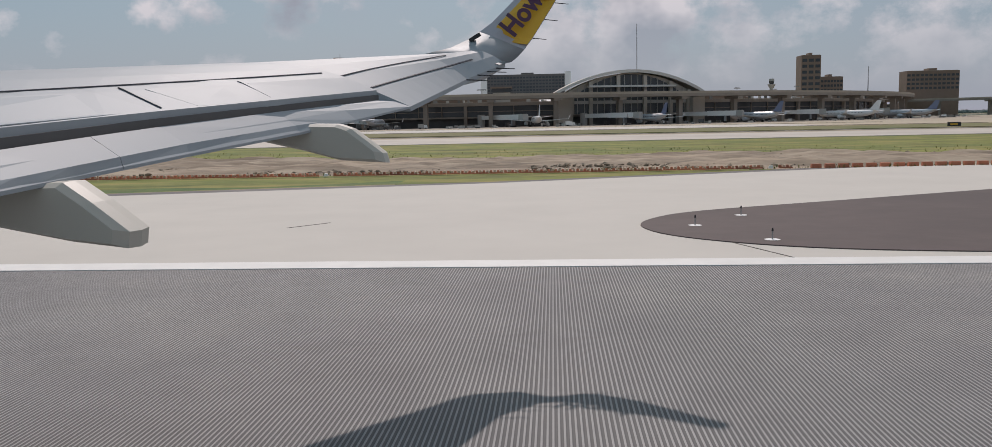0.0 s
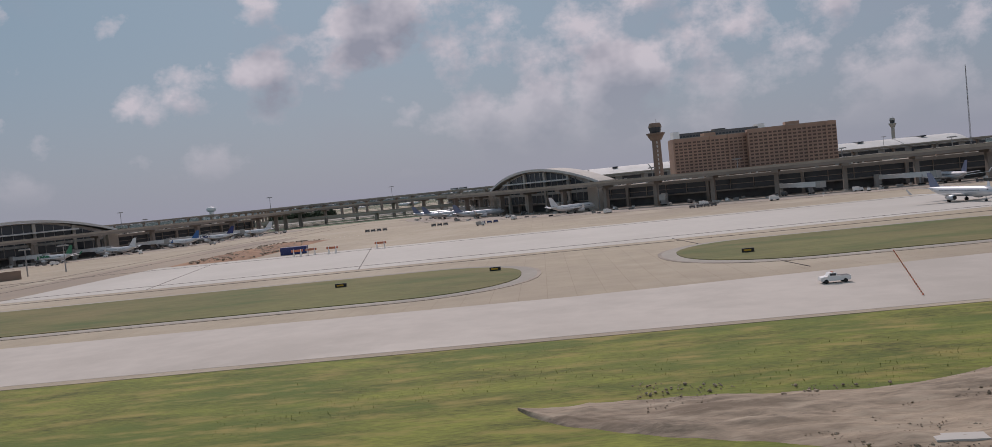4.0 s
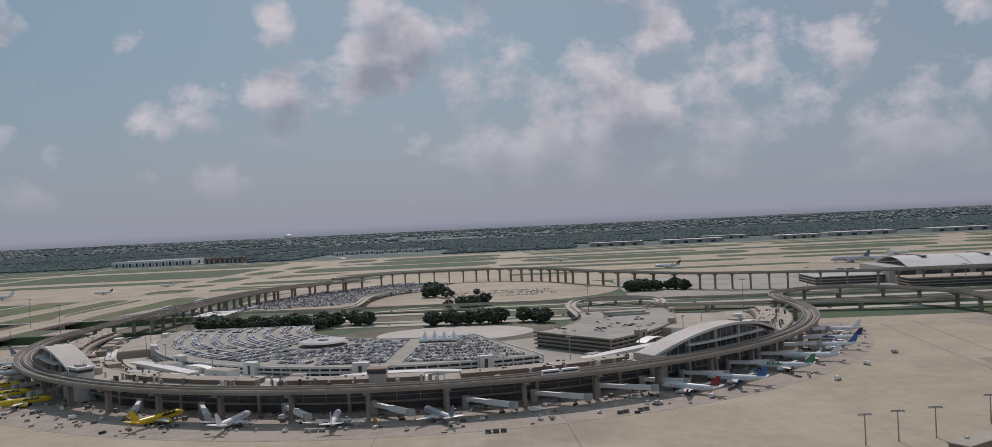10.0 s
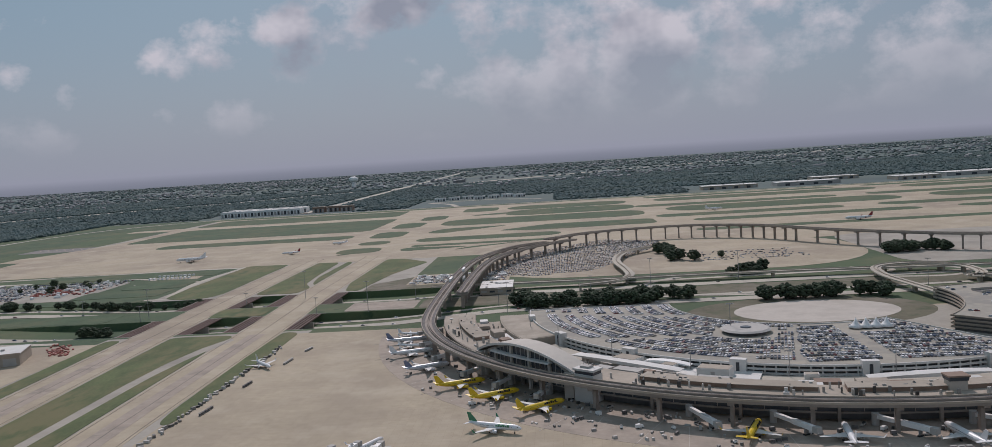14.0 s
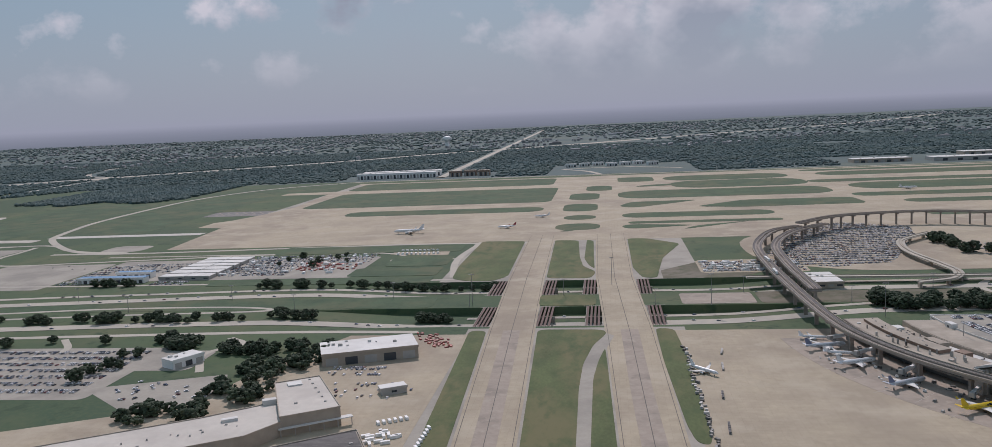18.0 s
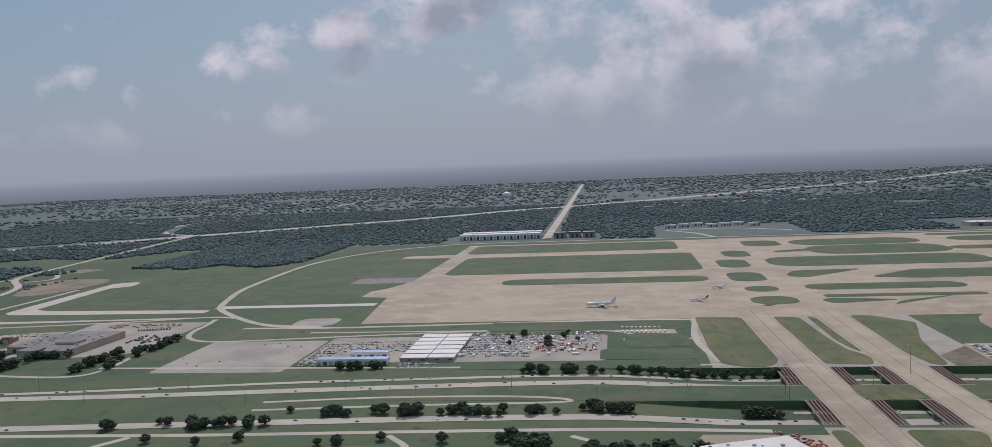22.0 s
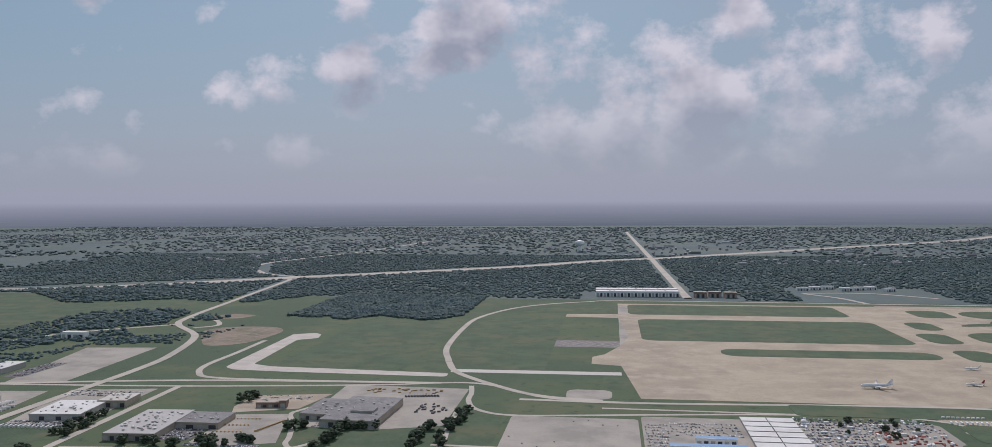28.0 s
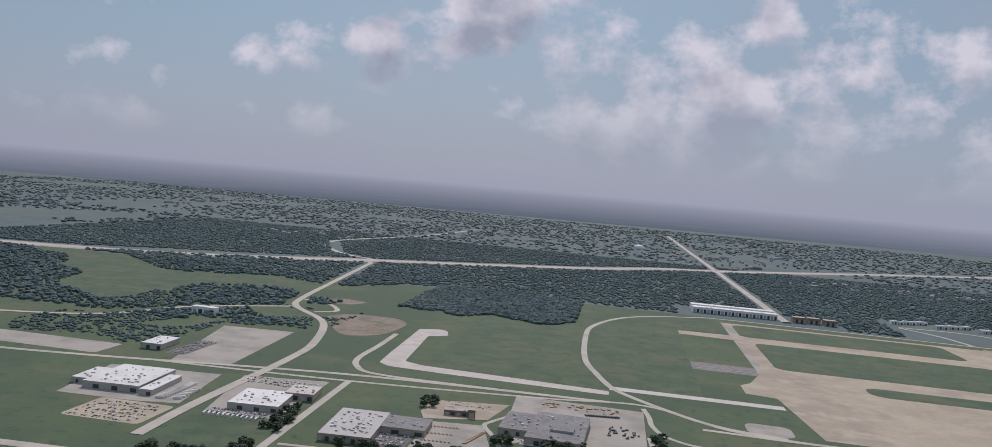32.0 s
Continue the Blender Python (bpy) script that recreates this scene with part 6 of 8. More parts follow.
car_field("parked_cars", [c for c in lot(-536, -414, 492, 668, fill=0.85, aisle=7.4) if inside(c[0], c[1], LOOP_LOT)] + lot(-418, -340, 520, 560, fill=0.22, aisle=9.0), "cars packed in the lot inside the track loop")
sheet("asphalt_lot", LOOP_LOT, 0.072, M_LOT, "grey asphalt lot inside the track loop", "lot", base=0.03)
car_field("parked_cars", lot(-900, -826, 276, 330, fill=0.62, pitch=1.25, aisle=8.4), "cars packed in the roadside lot")
car_field("parked_cars", lot(-878, -832, 498, 566, fill=0.55) + lot(-832, -790, 540, 568, fill=0.4) + lot(-972, -958, 478, 540, fill=0.5) + lot(-956, -914, 516, 548, fill=0.35) + lot(-908, -886, 474, 482, fill=0.6), "rental cars in rows")
car_field("parked_cars", lot(-1268, -1250, 470, 500, fill=0.6) + lot(-1386, -1346, 489, 497, fill=0.6) + lot(-1302, -1250, 416, 440, fill=0.45) + lot(-1456, -1412, 448, 486, fill=0.25) + lot(-1400, -1346, 572, 590, fill=0.4) + lot(-1494, -1480, 632, 686, fill=0.3) + lot(-1246, -1200, 459, 464, fill=0.8) + lot(-1184, -1172, 508, 516, fill=0.5) + lot(-1255, -1212, 580, 588, fill=0.3), "cars outside the depot buildings")
car_field("parked_cars", lot(-578, -522, 484, 516, fill=0.7) + lot(-738, -716, 296, 304, fill=0.4) + lot(-742, -700, 270, 284, fill=0.12), "staff cars on a concrete lot")
moving = []
for pts, ww in PARKWAY:
    line = curve(pts)
    for (xa, ya), (xb, yb) in zip(line, line[1:]):
        if rng.random() < 0.62:
            u = rng.random()
            moving.append((xa + (xb - xa) * u, ya + (yb - ya) * u + rng.uniform(-0.35, 0.35) * ww, 0.16 + dip(xa + (xb - xa) * u), math.atan2(yb - ya, xb - xa)))
car_field("road_cars", moving, "scattered cars on the parkway")


def truck(x, y, a, label, box_m, cab_m, l=2.6, name="truck", group="apron vehicles"):
    t = thing(name, label, "vehicle", group, at=pose(x, y, 0.06, 0, 0, a))
    part("cargo_body", Geo().box(-l / 2, l / 2 - 0.85, -0.42, 0.42, 0.28, 1.15, taper=0.02), box_m, t)
    c = part("cab", Geo().add([(x_ + 0, s * 0.4, z_) for s in (-1, 1) for x_, z_ in ((l / 2 - 0.8, 0.2), (l / 2, 0.2), (l / 2, 0.5), (l / 2 - 0.2, 0.92), (l / 2 - 0.8, 0.92))], [(4, 3, 2, 1, 0), (5, 6, 7, 8, 9)] + [(i, (i + 1) % 5, 5 + (i + 1) % 5, 5 + i) for i in range(5)]), cab_m, t)
    part("windscreen", Geo().box(-0.02, 0.02, -0.34, 0.34, -0.16, 0.16, pose(l / 2 - 0.09, 0, 0.71, 0, -25, 0)), M_GLASS, c)
    for wx in (-l / 2 + 0.45, l / 2 - 0.4):
        for s in (-1, 1):
            part("wheel", Geo().tube((wx, s * 0.3, 0.19), (wx, s * 0.44, 0.19), 0.19, 0.19, 12), M_TYRE, t)
    return t


def pickup(x, y, a, label, paint=None, s=1.0):
    t = thing("pickup_truck", label, "truck", "pickup trucks", at=pose(x, y, 0.06, 0, 0, a) @ Matrix.Diagonal((s, s, s, 1)))
    pr = ((-1.12, 0.3), (-1.12, 0.55), (-0.15, 0.57), (-0.05, 0.82), (0.42, 0.82), (0.6, 0.57), (1.08, 0.5), (1.12, 0.3), (1.08, 0.2), (-1.1, 0.2))
    n = len(pr)
    part("body", Geo().add([(px, q * 0.4, pz) for q in (-1, 1) for px, pz in pr], [tuple(range(n - 1, -1, -1)), tuple(range(n, 2 * n))] + [(i, (i + 1) % n, n + (i + 1) % n, n + i) for i in range(n)]), paint or M_WHITE, t)
    part("cargo_bed", Geo().box(-1.05, -0.2, -0.33, 0.33, 0.56, 0.575), M_DARK, t)
    part("side_windows", Geo().box(-0.02, 0.42, -0.41, 0.41, 0.6, 0.77), M_GLASS, t)
    part("light_bar", Geo().box(0.08, 0.2, -0.25, 0.25, 0.82, 0.88), M_ORANGE, t)
    for wx in (-0.7, 0.72):
        for q in (-1, 1):
            part("wheel", Geo().tube((wx, q * 0.3, 0.17), (wx, q * 0.42, 0.17), 0.17, 0.17, 12), M_TYRE, t)


def cart_train(x, y, a, n, m):
    for k in range(n):
        c = thing("baggage_cart", "small dark canopied baggage cart", "cart", "baggage carts", at=pose(x + k * 1.7 * math.cos(radians(a)), y + k * 1.7 * math.sin(radians(a)), 0.06, 0, 0, a))
        part("bed", Geo().box(-0.7, 0.7, -0.35, 0.35, 0.14, 0.24), M_STEEL, c)
        part("load", Geo().box(-0.62, 0.62, -0.3, 0.3, 0.24, 0.62, taper=0.06), m, c)
        part("canopy", Geo().box(-0.7, 0.7, -0.36, 0.36, 0.72, 0.78), M_GREY if m != M_DARK else M_DARK, c)
        for wx in (-0.5, 0.5):
            part("wheel", Geo().tube((wx, -0.36, 0.1), (wx, 0.36, 0.1), 0.1, 0.1, 8), M_TYRE, c)


pickup(-113.5, 64.6, 178, "white airport patrol pickup on the taxiway", s=0.95)
for x, y, a in ((-300, 150, 40), (-297, 149, 60), (-289, 148, 50), (-287, 149.5, 55), (-281, 149.5, 30), (-279, 150, 60), (-277, 150.5, 40)):
    truck(x, y, a, "white ramp van parked by the blast wall", M_WHITE, M_WHITE, 2.2, "ramp_van")
truck(-282, 158, 20, "white catering box truck", M_WHITE, M_WHITE, 3.4, "box_truck")
truck(-290, 155, 80, "white catering box truck", M_WHITE, M_WHITE, 2.8, "box_truck")
truck(-244, 150, 160, "silver fuel bowser beside an airliner", M_SILVER, M_WHITE, 4.8, "fuel_truck")
for x, y, a, m in ((-350, 205, 10, M_WHITE), (-388, 200, 100, M_YELLOW), (-412, 206, 40, M_WHITE), (-320, 208, 30, M_GREY), (-306, 214, 60, M_WHITE), (-470, 214, 20, M_WHITE), (-455, 211, 80, M_GREY), (-480, 226, 120, M_WHITE), (-430, 205, 15, M_WHITE), (-150, 215, 10, M_GREY), (-118, 214, 40, M_WHITE), (-96, 205, 20, M_WHITE), (-62, 200, 0, M_WHITE), (-30, 196, 10, M_GREY), (4, 196, 20, M_WHITE), (-142, 232, 70, M_WHITE), (-255, 250, 110, M_WHITE), (-240, 268, 30, M_GREY), (-270, 230, 45, M_WHITE), (-500, 232, 60, M_GREY), (-516, 240, 20, M_WHITE), (-82, 196, 0, M_WHITE)):
    truck(x, y, a, "small ramp service truck on the apron", m, M_WHITE, 2.2, "service_truck")
for x, y, a, n, m in ((-360, 186, 10, 3, M_DARK), (-330, 200, 30, 2, M_DARK), (-325, 202, 30, 2, M_DARK), (-402, 192, 0, 3, M_GREY), (-440, 200, 20, 3, M_DARK), (-486, 222, 40, 2, M_DARK), (-300, 222, 50, 3, M_DARK), (-185, 245, 0, 4, M_DARK), (-165, 240, 0, 3, M_DARK), (-150, 225, 10, 3, M_NAVY), (-590, 320, 80, 4, M_GREY), (-592, 300, 85, 5, M_GREY), (-596, 270, 85, 4, M_DARK), (-598, 240, 85, 5, M_DARK), (-262, 152, 8, 6, M_TAN), (-100, 198, 10, 4, M_DARK), (-40, 190, 5, 4, M_DARK), (-20, 188, 5, 3, M_GREY)):
    cart_train(x, y, a, n, m)
far_bar = Geo()
for k in range(150):
    x = 7.5 + 0.4 * k
    far_bar.box(x, x + 0.3, 24.8 + x * 0.045 - 0.06, 24.8 + x * 0.045 + 0.06, 0.03, 0.17, taper=0.1)
solo("barricade_row", far_bar, M_ORANGE, "distant row of low orange barricades", "barricade", kind="stuff")
# small ramp equipment round the gates
proto = [thing("tug", "small ramp tug by the gate", "vehicle", "ramp equipment"), thing("belt_loader", "belt loader by the gate", "vehicle", "ramp equipment"), thing("container_dolly", "container dolly by the gate", "cart", "ramp equipment")]
for p_, body_m, l_, h_ in zip(proto, (M_WHITE, M_GREY, M_DARK), (1.1, 2.2, 1.4), (0.5, 0.36, 0.75)):
    part("body", Geo().box(-l_ / 2, l_ / 2, -0.36, 0.36, 0.16, 0.16 + h_, taper=0.08), body_m, p_)
    part("top", Geo().box(-l_ / 2 + 0.1, l_ * 0.1, -0.3, 0.3, 0.16 + h_, 0.4 + h_, taper=0.12) if h_ < 0.7 else Geo().box(-0.5, 0.5, -0.3, 0.3, 0.16 + h_, 0.2 + h_), M_GREY if body_m != M_GREY else M_TYRE, p_)
    for q_ in (-l_ * 0.32, l_ * 0.32):
        part("axle", Geo().tube((q_, -0.38, 0.14), (q_, 0.38, 0.14), 0.14, 0.14, 8), M_TYRE, p_)
first = set()
for cx, n_ in ((-395, 96), (-20, 46)):
    for k in range(n_):
        a = -82 + 164 * (k + rng.random()) / n_
        x, y = polar(cx, RING_R + (rng.uniform(0.5, 8) if k % 3 else rng.uniform(8, 20)), a)
        p_ = proto[k % 3]
        m = pose(x, y, 0.12, 0, 0, rng.uniform(0, 360))
        if p_ in first:
            copy_thing(p_, m)
        else:
            first.add(p_)
            p_.matrix_world = m
blue = thing("blue_container", "blue ribbed shipping container on the apron", "container", at=pose(-184.3, 169.3, 0.06, 0, 0, 4))
part("shell", Geo().box(-2.6, 2.6, -0.9, 0.9, 0, 1.5), M_NAVY, blue)
for k in range(14):
    part("rib", Geo().box(-2.5 + 0.37 * k, -2.38 + 0.37 * k, -0.95, 0.95, 0.1, 1.45), M_NAVY, blue)
for x, y in ((-181, 160), (-178.5, 160.5), (-174, 159), (-165, 160)):
    s = thing("trestle_barricade", "red and white trestle barricade", "barricade", "barricades", at=pose(x, y, 0.06))
    for q in (-0.7, 0.7):
        part("leg", Geo().tube((q, -0.5, 0), (q, 0, 1.4), 0.07), M_WHITE, s)
        part("leg", Geo().tube((q, 0.5, 0), (q, 0, 1.4), 0.07), M_WHITE, s)
    part("board", Geo().box(-1.1, 1.1, -0.08, 0.08, 0.9, 1.3), M_ORANGE, s)


# ---- excavators and site plant ----
def excavator(x, y, a, paint, arm_m, label, reach=1.0):
    t = thing("excavator", label, "excavator", "parked excavators", at=pose(x, y, 0.06, 0, 0, a) @ Matrix.Diagonal((0.88, 0.88, 0.85, 1)))
    for s in (-1, 1):
        pr = [(-1.1 + 0.25 * math.cos(radians(q)) - 0.0, 0.27 + 0.27 * math.sin(radians(q))) for q in range(90, 271, 30)] + [(1.1 + 0.25 * math.cos(radians(q)), 0.27 + 0.27 * math.sin(radians(q))) for q in range(-90, 91, 30)]
        n = len(pr)
        part("track", Geo().add([(px, s * 0.62 + o, pz) for o in (-0.16, 0.16) for px, pz in pr], [tuple(range(n - 1, -1, -1)), tuple(range(n, 2 * n))] + [(i, (i + 1) % n, n + (i + 1) % n, n + i) for i in range(n)]), M_TYRE, t, "mud-caked crawler track")
    part("slew_ring", Geo().tube((0, 0, 0.45), (0, 0, 0.62), 0.45, 0.45, 14), M_DARK, t)
    u = part("upper_body", Geo().box(-1.35, 0.5, -0.62, 0.62, 0.62, 1.1, taper=0.03), paint, t)
    part("counterweight", Geo().box(-1.6, -1.3, -0.6, 0.6, 0.66, 1.22, taper=0.05), paint, t)
    part("cab", Geo().box(0.0, 0.62, 0.12, 0.62, 0.7, 1.62, taper=0.06), paint, t)
    part("cab_glass", Geo().box(0.06, 0.65, 0.16, 0.58, 1.05, 1.5, taper=0.05), M_GLASS, t)
    part("exhaust", Geo().tube((-0.8, -0.3, 1.1), (-0.8, -0.3, 1.42), 0.05), M_DARK, t)
    part("boom", Geo().loft([[(px + dx, s * 0.13, pz + dz) for s, dz in ((-1, -q), (1, -q), (1, q), (-1, q))] for px, pz, q, dx in ((0.5, 1.0, 0.16, 0), (1.1, 1.9, 0.24, 0), (1.9, 2.35, 0.2, 0), (2.9, 2.45 * reach, 0.13, 0))]), arm_m, t, "bent boom")
    part("stick", Geo().loft([[(px, s * 0.1, pz + dz) for s, dz in ((-1, -q), (1, -q), (1, q), (-1, q))] for px, pz, q in ((2.75, 2.6 * reach, 0.12), (3.2, 1.5, 0.15), (3.5, 0.75, 0.1))]), arm_m, t)
    part("hydraulic_ram", Geo().tube((0.6, 0, 1.0), (1.6, 0, 2.0), 0.06), M_STEEL, t)
    part("hydraulic_ram", Geo().tube((1.6, 0, 2.55), (2.7, 0, 2.72 * reach), 0.05), M_STEEL, t)
    part("bucket", Geo().loft([[(px, s * 0.42, pz) for s in (-1, 1) for px, pz in (pp if s < 0 else pp[::-1])] for pp in ([(3.65, 0.75), (3.3, 0.7)], [(3.6, 0.2), (2.9, 0.42)], [(3.2, 0.02), (2.75, 0.1)])]), M_RUST, t)


excavator(-52.6, 48.2, 0, mat("faded_yellow_paint", (0.36, 0.235, 0.085), 0.6, 0, 0.2, 2.0), M_DARK, "yellow excavator with dark boom, parked on grass")
excavator(-46.7, 49.6, 4, mat("pale_grey_paint", (0.5, 0.48, 0.45), 0.6, 0, 0.15, 2.0), M_RED, "grey and red excavator with arm stretched out", 0.82)
excavator(-41.0, 50.4, 0, MATS["faded_yellow_paint"], MATS["faded_yellow_paint"], "yellow excavator parked in a row")
for x, m, lb in ((-59.3, M_RED, "red road roller on the work site"),):
    t = thing("road_roller", lb, "machine", at=pose(x, 49.6, 0.06, 0, 0, 80) @ Matrix.Diagonal((0.8, 0.8, 0.8, 1)))
    part("chassis", Geo().box(-1.1, 1.1, -0.5, 0.5, 0.3, 0.85, taper=0.05), m, t)
    part("canopy", Geo().box(-0.6, 0.4, -0.48, 0.48, 1.42, 1.5), m, t)
    for q in (-0.55, 0.35):
        for s in (-0.42, 0.42):
            part("post", Geo().tube((q, s, 0.85), (q, s, 1.42), 0.03), M_STEEL, t)
    part("drum", Geo().tube((0.9, -0.48, 0.34), (0.9, 0.48, 0.34), 0.34, 0.34, 16), M_DARK, t)
    part("drum", Geo().tube((-0.85, -0.48, 0.34), (-0.85, 0.48, 0.34), 0.34, 0.34, 16), M_DARK, t)

# low orange barricades along the work site
bar = thing("barricade_line", "long line of low orange barricades", "barricade", at=pose(0, 0, 0))
seg = Geo().box(-0.215, 0.215, -0.05, 0.05, 0, 0.045, taper=0.2)
for x in (-0.155, -0.05, 0.055, 0.16):
    seg.box(x - 0.04, x + 0.04, -0.045, 0.045, 0.045, 0.1, taper=0.25)
piece = seg.mesh("segment", M_ORANGE)
piece.materials.append(M_SUNBLEACHED)
for k, face in enumerate(piece.polygons):
    face.material_index = 1 if k >= 6 and (k // 6) % 2 == 0 else 0
piece_w = Geo().box(-0.06, 0.06, -0.05, 0.05, 0.0, 0.08, taper=0.2).mesh("white_band", M_WHITE)
for k in range(298):
    x = -118 + 0.42 * k
    yy = 24.6 + 0.25 * math.sin(x * 0.06) + (0.0 if x < 0 else x * 0.045)
    o = new("segment", piece_w if k % 31 == 17 else piece)
    o.parent, o.matrix_world = bar, pose(x, yy + rng.uniform(-0.03, 0.03), 0.065, 0, 0, rng.uniform(-5, 5))
diag = thing("barricade_line", "short orange barricade line across the taxiway", "barricade", at=pose(0, 0, 0))
for k in range(24):
    o = new("segment", piece)
    o.parent, o.matrix_world = diag, pose(-111 + 0.35 * k, 56 + 1.05 * k, 0.1, 0, 0, 70)
pitbar = thing("barricade_line", "pale barricades round the excavation", "barricade", at=pose(0, 0, 0))
for k in range(22):
    o = new("segment", piece_w)
    o.parent, o.matrix_world = pitbar, pose(-207 + 1.2 * k, 224 + 0.25 * k, 0.06)


def info_sign(x, y, a=0.0, w_=0.62):
    t = thing("taxiway_sign", "low black taxiway sign on a concrete pad", "sign", "taxiway signs", at=pose(x, y, 0.05, 0, 0, a))
    part("pad", Geo().box(-w_ - 0.4, w_ + 0.4, -0.5, 0.5, 0, 0.06), M_CONC_NEW, t)
    part("panel", Geo().box(-w_, w_, -0.1, 0.1, 0.14, 0.54), M_BLACK, t)
    for q in (-w_ * 0.6, w_ * 0.6):
        part("leg", Geo().tube((q, 0, 0.05), (q, 0, 0.18), 0.04), M_STEEL, t)
    part("lettering", Geo().box(-w_ * 0.7, w_ * 0.5, -0.112, -0.1, 0.26, 0.42), M_YELLOW, t, "faded yellow lettering bar")


sg = thing("taxiway_sign", "black distance marker standing on a white pad in grass", "sign", "taxiway signs", at=pose(-70.3, 14.4, 0.05, 0, 0, 62))
part("pad", Geo().box(-0.3, 0.3, -0.32, 0.32, 0, 0.05), M_CONC_NEW, sg)
part("panel", Geo().box(-0.22, 0.22, -0.09, 0.09, 0.08, 0.40, taper=0.08), M_BLACK, sg)
for x, y, a in ((-113.5, 90.3, 0), (-80.5, 94, 0), (-157, 94, 0), (-140, 96, 0), (-64, 88, 0), (-30, 88, 0), (40, 88, 0), (-285, 137, 0), (-247, 138, 0), (-215, 90, 20), (-236, 100, -20)):
    info_sign(x, y, a)


# ---- buildings on the apron and beyond ----
def shed(name, label, x, y, w_, d_, h, yaw, wall, roof_m, bays=6, ridge=0.0, units=0, seed=1):
    t = thing(name, label, "building", at=pose(x, y, 0, 0, 0, yaw))
    part("wall", Geo().box(-w_ / 2, w_ / 2, -d_ / 2, d_ / 2, 0, h), wall, t)
    if ridge:
        part("roof", Geo().loft([[(q * (w_ / 2 + 0.3), -d_ / 2 - 0.3, h), (q * (w_ / 2 + 0.3), 0, h + ridge), (q * (w_ / 2 + 0.3), d_ / 2 + 0.3, h), (q * (w_ / 2 + 0.3), 0, h - 0.05)] for q in (-1, 1)]), roof_m, t)
    else:
        part("roof", Geo().box(-w_ / 2 - 0.2, w_ / 2 + 0.2, -d_ / 2 - 0.2, d_ / 2 + 0.2, h, h + 0.3), roof_m, t)
        part("parapet", Geo().box(-w_ / 2 - 0.25, w_ / 2 + 0.25, -d_ / 2 - 0.25, -d_ / 2, h - 0.4, h + 0.55), wall, t)
    for k in range(bays):
        bx = -w_ / 2 + w_ * (k + 0.5) / bays
        part("bay_door" if h > 3 else "window", Geo().box(bx - w_ / bays * 0.32, bx + w_ / bays * 0.32, -d_ / 2 - 0.06, -d_ / 2 + 0.1, 0.1 if h > 3 else h * 0.35, h * 0.68), M_GLASS if k % 2 else M_GREY, t)
    r = random.Random(seed)
    for k in range(units):
        ux, uy, us = r.uniform(-0.42, 0.42) * w_, r.uniform(-0.38, 0.38) * d_, r.uniform(0.3, 0.9)
        part("roof_unit", Geo().box(ux - us, ux + us, uy - us * 0.7, uy + us * 0.7, h + 0.3, h + 0.3 + us), M_GREY if k % 3 else M_ROOFW, t)
    return t


shed("hangar", "pale tan maintenance hangar with a white roof", -728, 321, 37.5, 19, 4.6, 20.5, M_TAN, M_ROOFW, 5, units=8, seed=3)
shed("small_shed", "open white-roofed shed in the yard", -707, 276.5, 9, 5, 2.2, 28, M_GREY, M_ROOFW, 3)
shed("white_building", "small white flat-roofed building among trees", -802, 311, 14, 8, 3.4, 60, M_WHITE, M_ROOFW, 3, units=3)
shed("white_depot", "low white-roofed building under the elevated track", -524, 447, 17, 26, 3.0, 2, M_TAN, M_ROOFW, 4, units=5, seed=12)
shed("depot", "low brown-grey depot beside the blast wall", -266.5, 160.5, 17, 4.5, 2.6, 34, M_BROWNWALL, M_ROOF, 6, units=3, seed=8)
wall = thing("blast_wall", "long brown concrete blast wall on the apron", "wall", at=pose(0, 0, 0))
for x0, y0, n in ((-287, 147, 6), (-258.5, 166.5, 7)):
    for k in range(n):
        part("panel", Geo().box(-1.25, 1.25, -0.15, 0.15, 0, 1.9, pose(x0 + 2.07 * k, y0 + 1.38 * k, 0.05, 0, 0, 34)), M_BROWNWALL, wall)
shed("satellite_concourse", "low grey satellite concourse with a dark ridged roof", -548, 184, 26, 9, 3.6, 20, M_GREY, M_SPAN, 6, ridge=1.2)
for x, y, a in ((-556, 192, -60), (-550, 195, -50), (-543, 197, -40), (-536, 196, -30), (-530, 192, 0)):
    jet_bridge(x, y, 180 + a, 5.5, 20)
shed("blue_building", "long building with bright blue roof panels", -938, 484, 44, 7, 3.2, 0, M_WHITE, M_BLUE, 12)
shed("blue_building", "small office with a blue roof", -932, 500, 24, 6, 3.6, 0, M_WHITE, M_BLUE, 6)
for k in range(2):
    for j in range(6):
        shed("rental_canopy", "white flat canopy over rental bays", -902 + 17 * k, 493 + 12 * j, 16, 10.6, 2.0, 0, M_GREY, M_ROOFW, 4)
shed("bus_depot", "large brown-roofed depot with roof vents", -1160, 541, 37, 66, 4.6, -2, M_TAN, M_GREYROOF, 7, units=24, seed=5)
shed("depot_wing", "lower brown depot wing with skylights", -1188.5, 546, 19, 44, 4.0, -2, M_TAN, M_GREYROOF, 5, units=14, seed=15)
shed("depot_hall", "raised brown upper hall of the depot", -1157, 534, 15, 12, 5.9, -2, M_GREY, M_GREYROOF, 3)
shed("grey_warehouse", "wide grey flat-roofed warehouse with many vents", -1286, 493, 32, 60, 4.2, 4, M_TAN, M_GREY, 8, units=64, seed=6)
shed("warehouse_wing", "grey flat-roofed warehouse wing", -1257, 508, 30, 28, 3.8, 2, M_TAN, M_GREYROOF, 4, units=14, seed=16)
shed("white_plant", "white flat-roofed plant with many vents", -1362, 522, 34, 40, 4.0, 6, M_GREY, M_ROOFW, 6, units=26, seed=7)
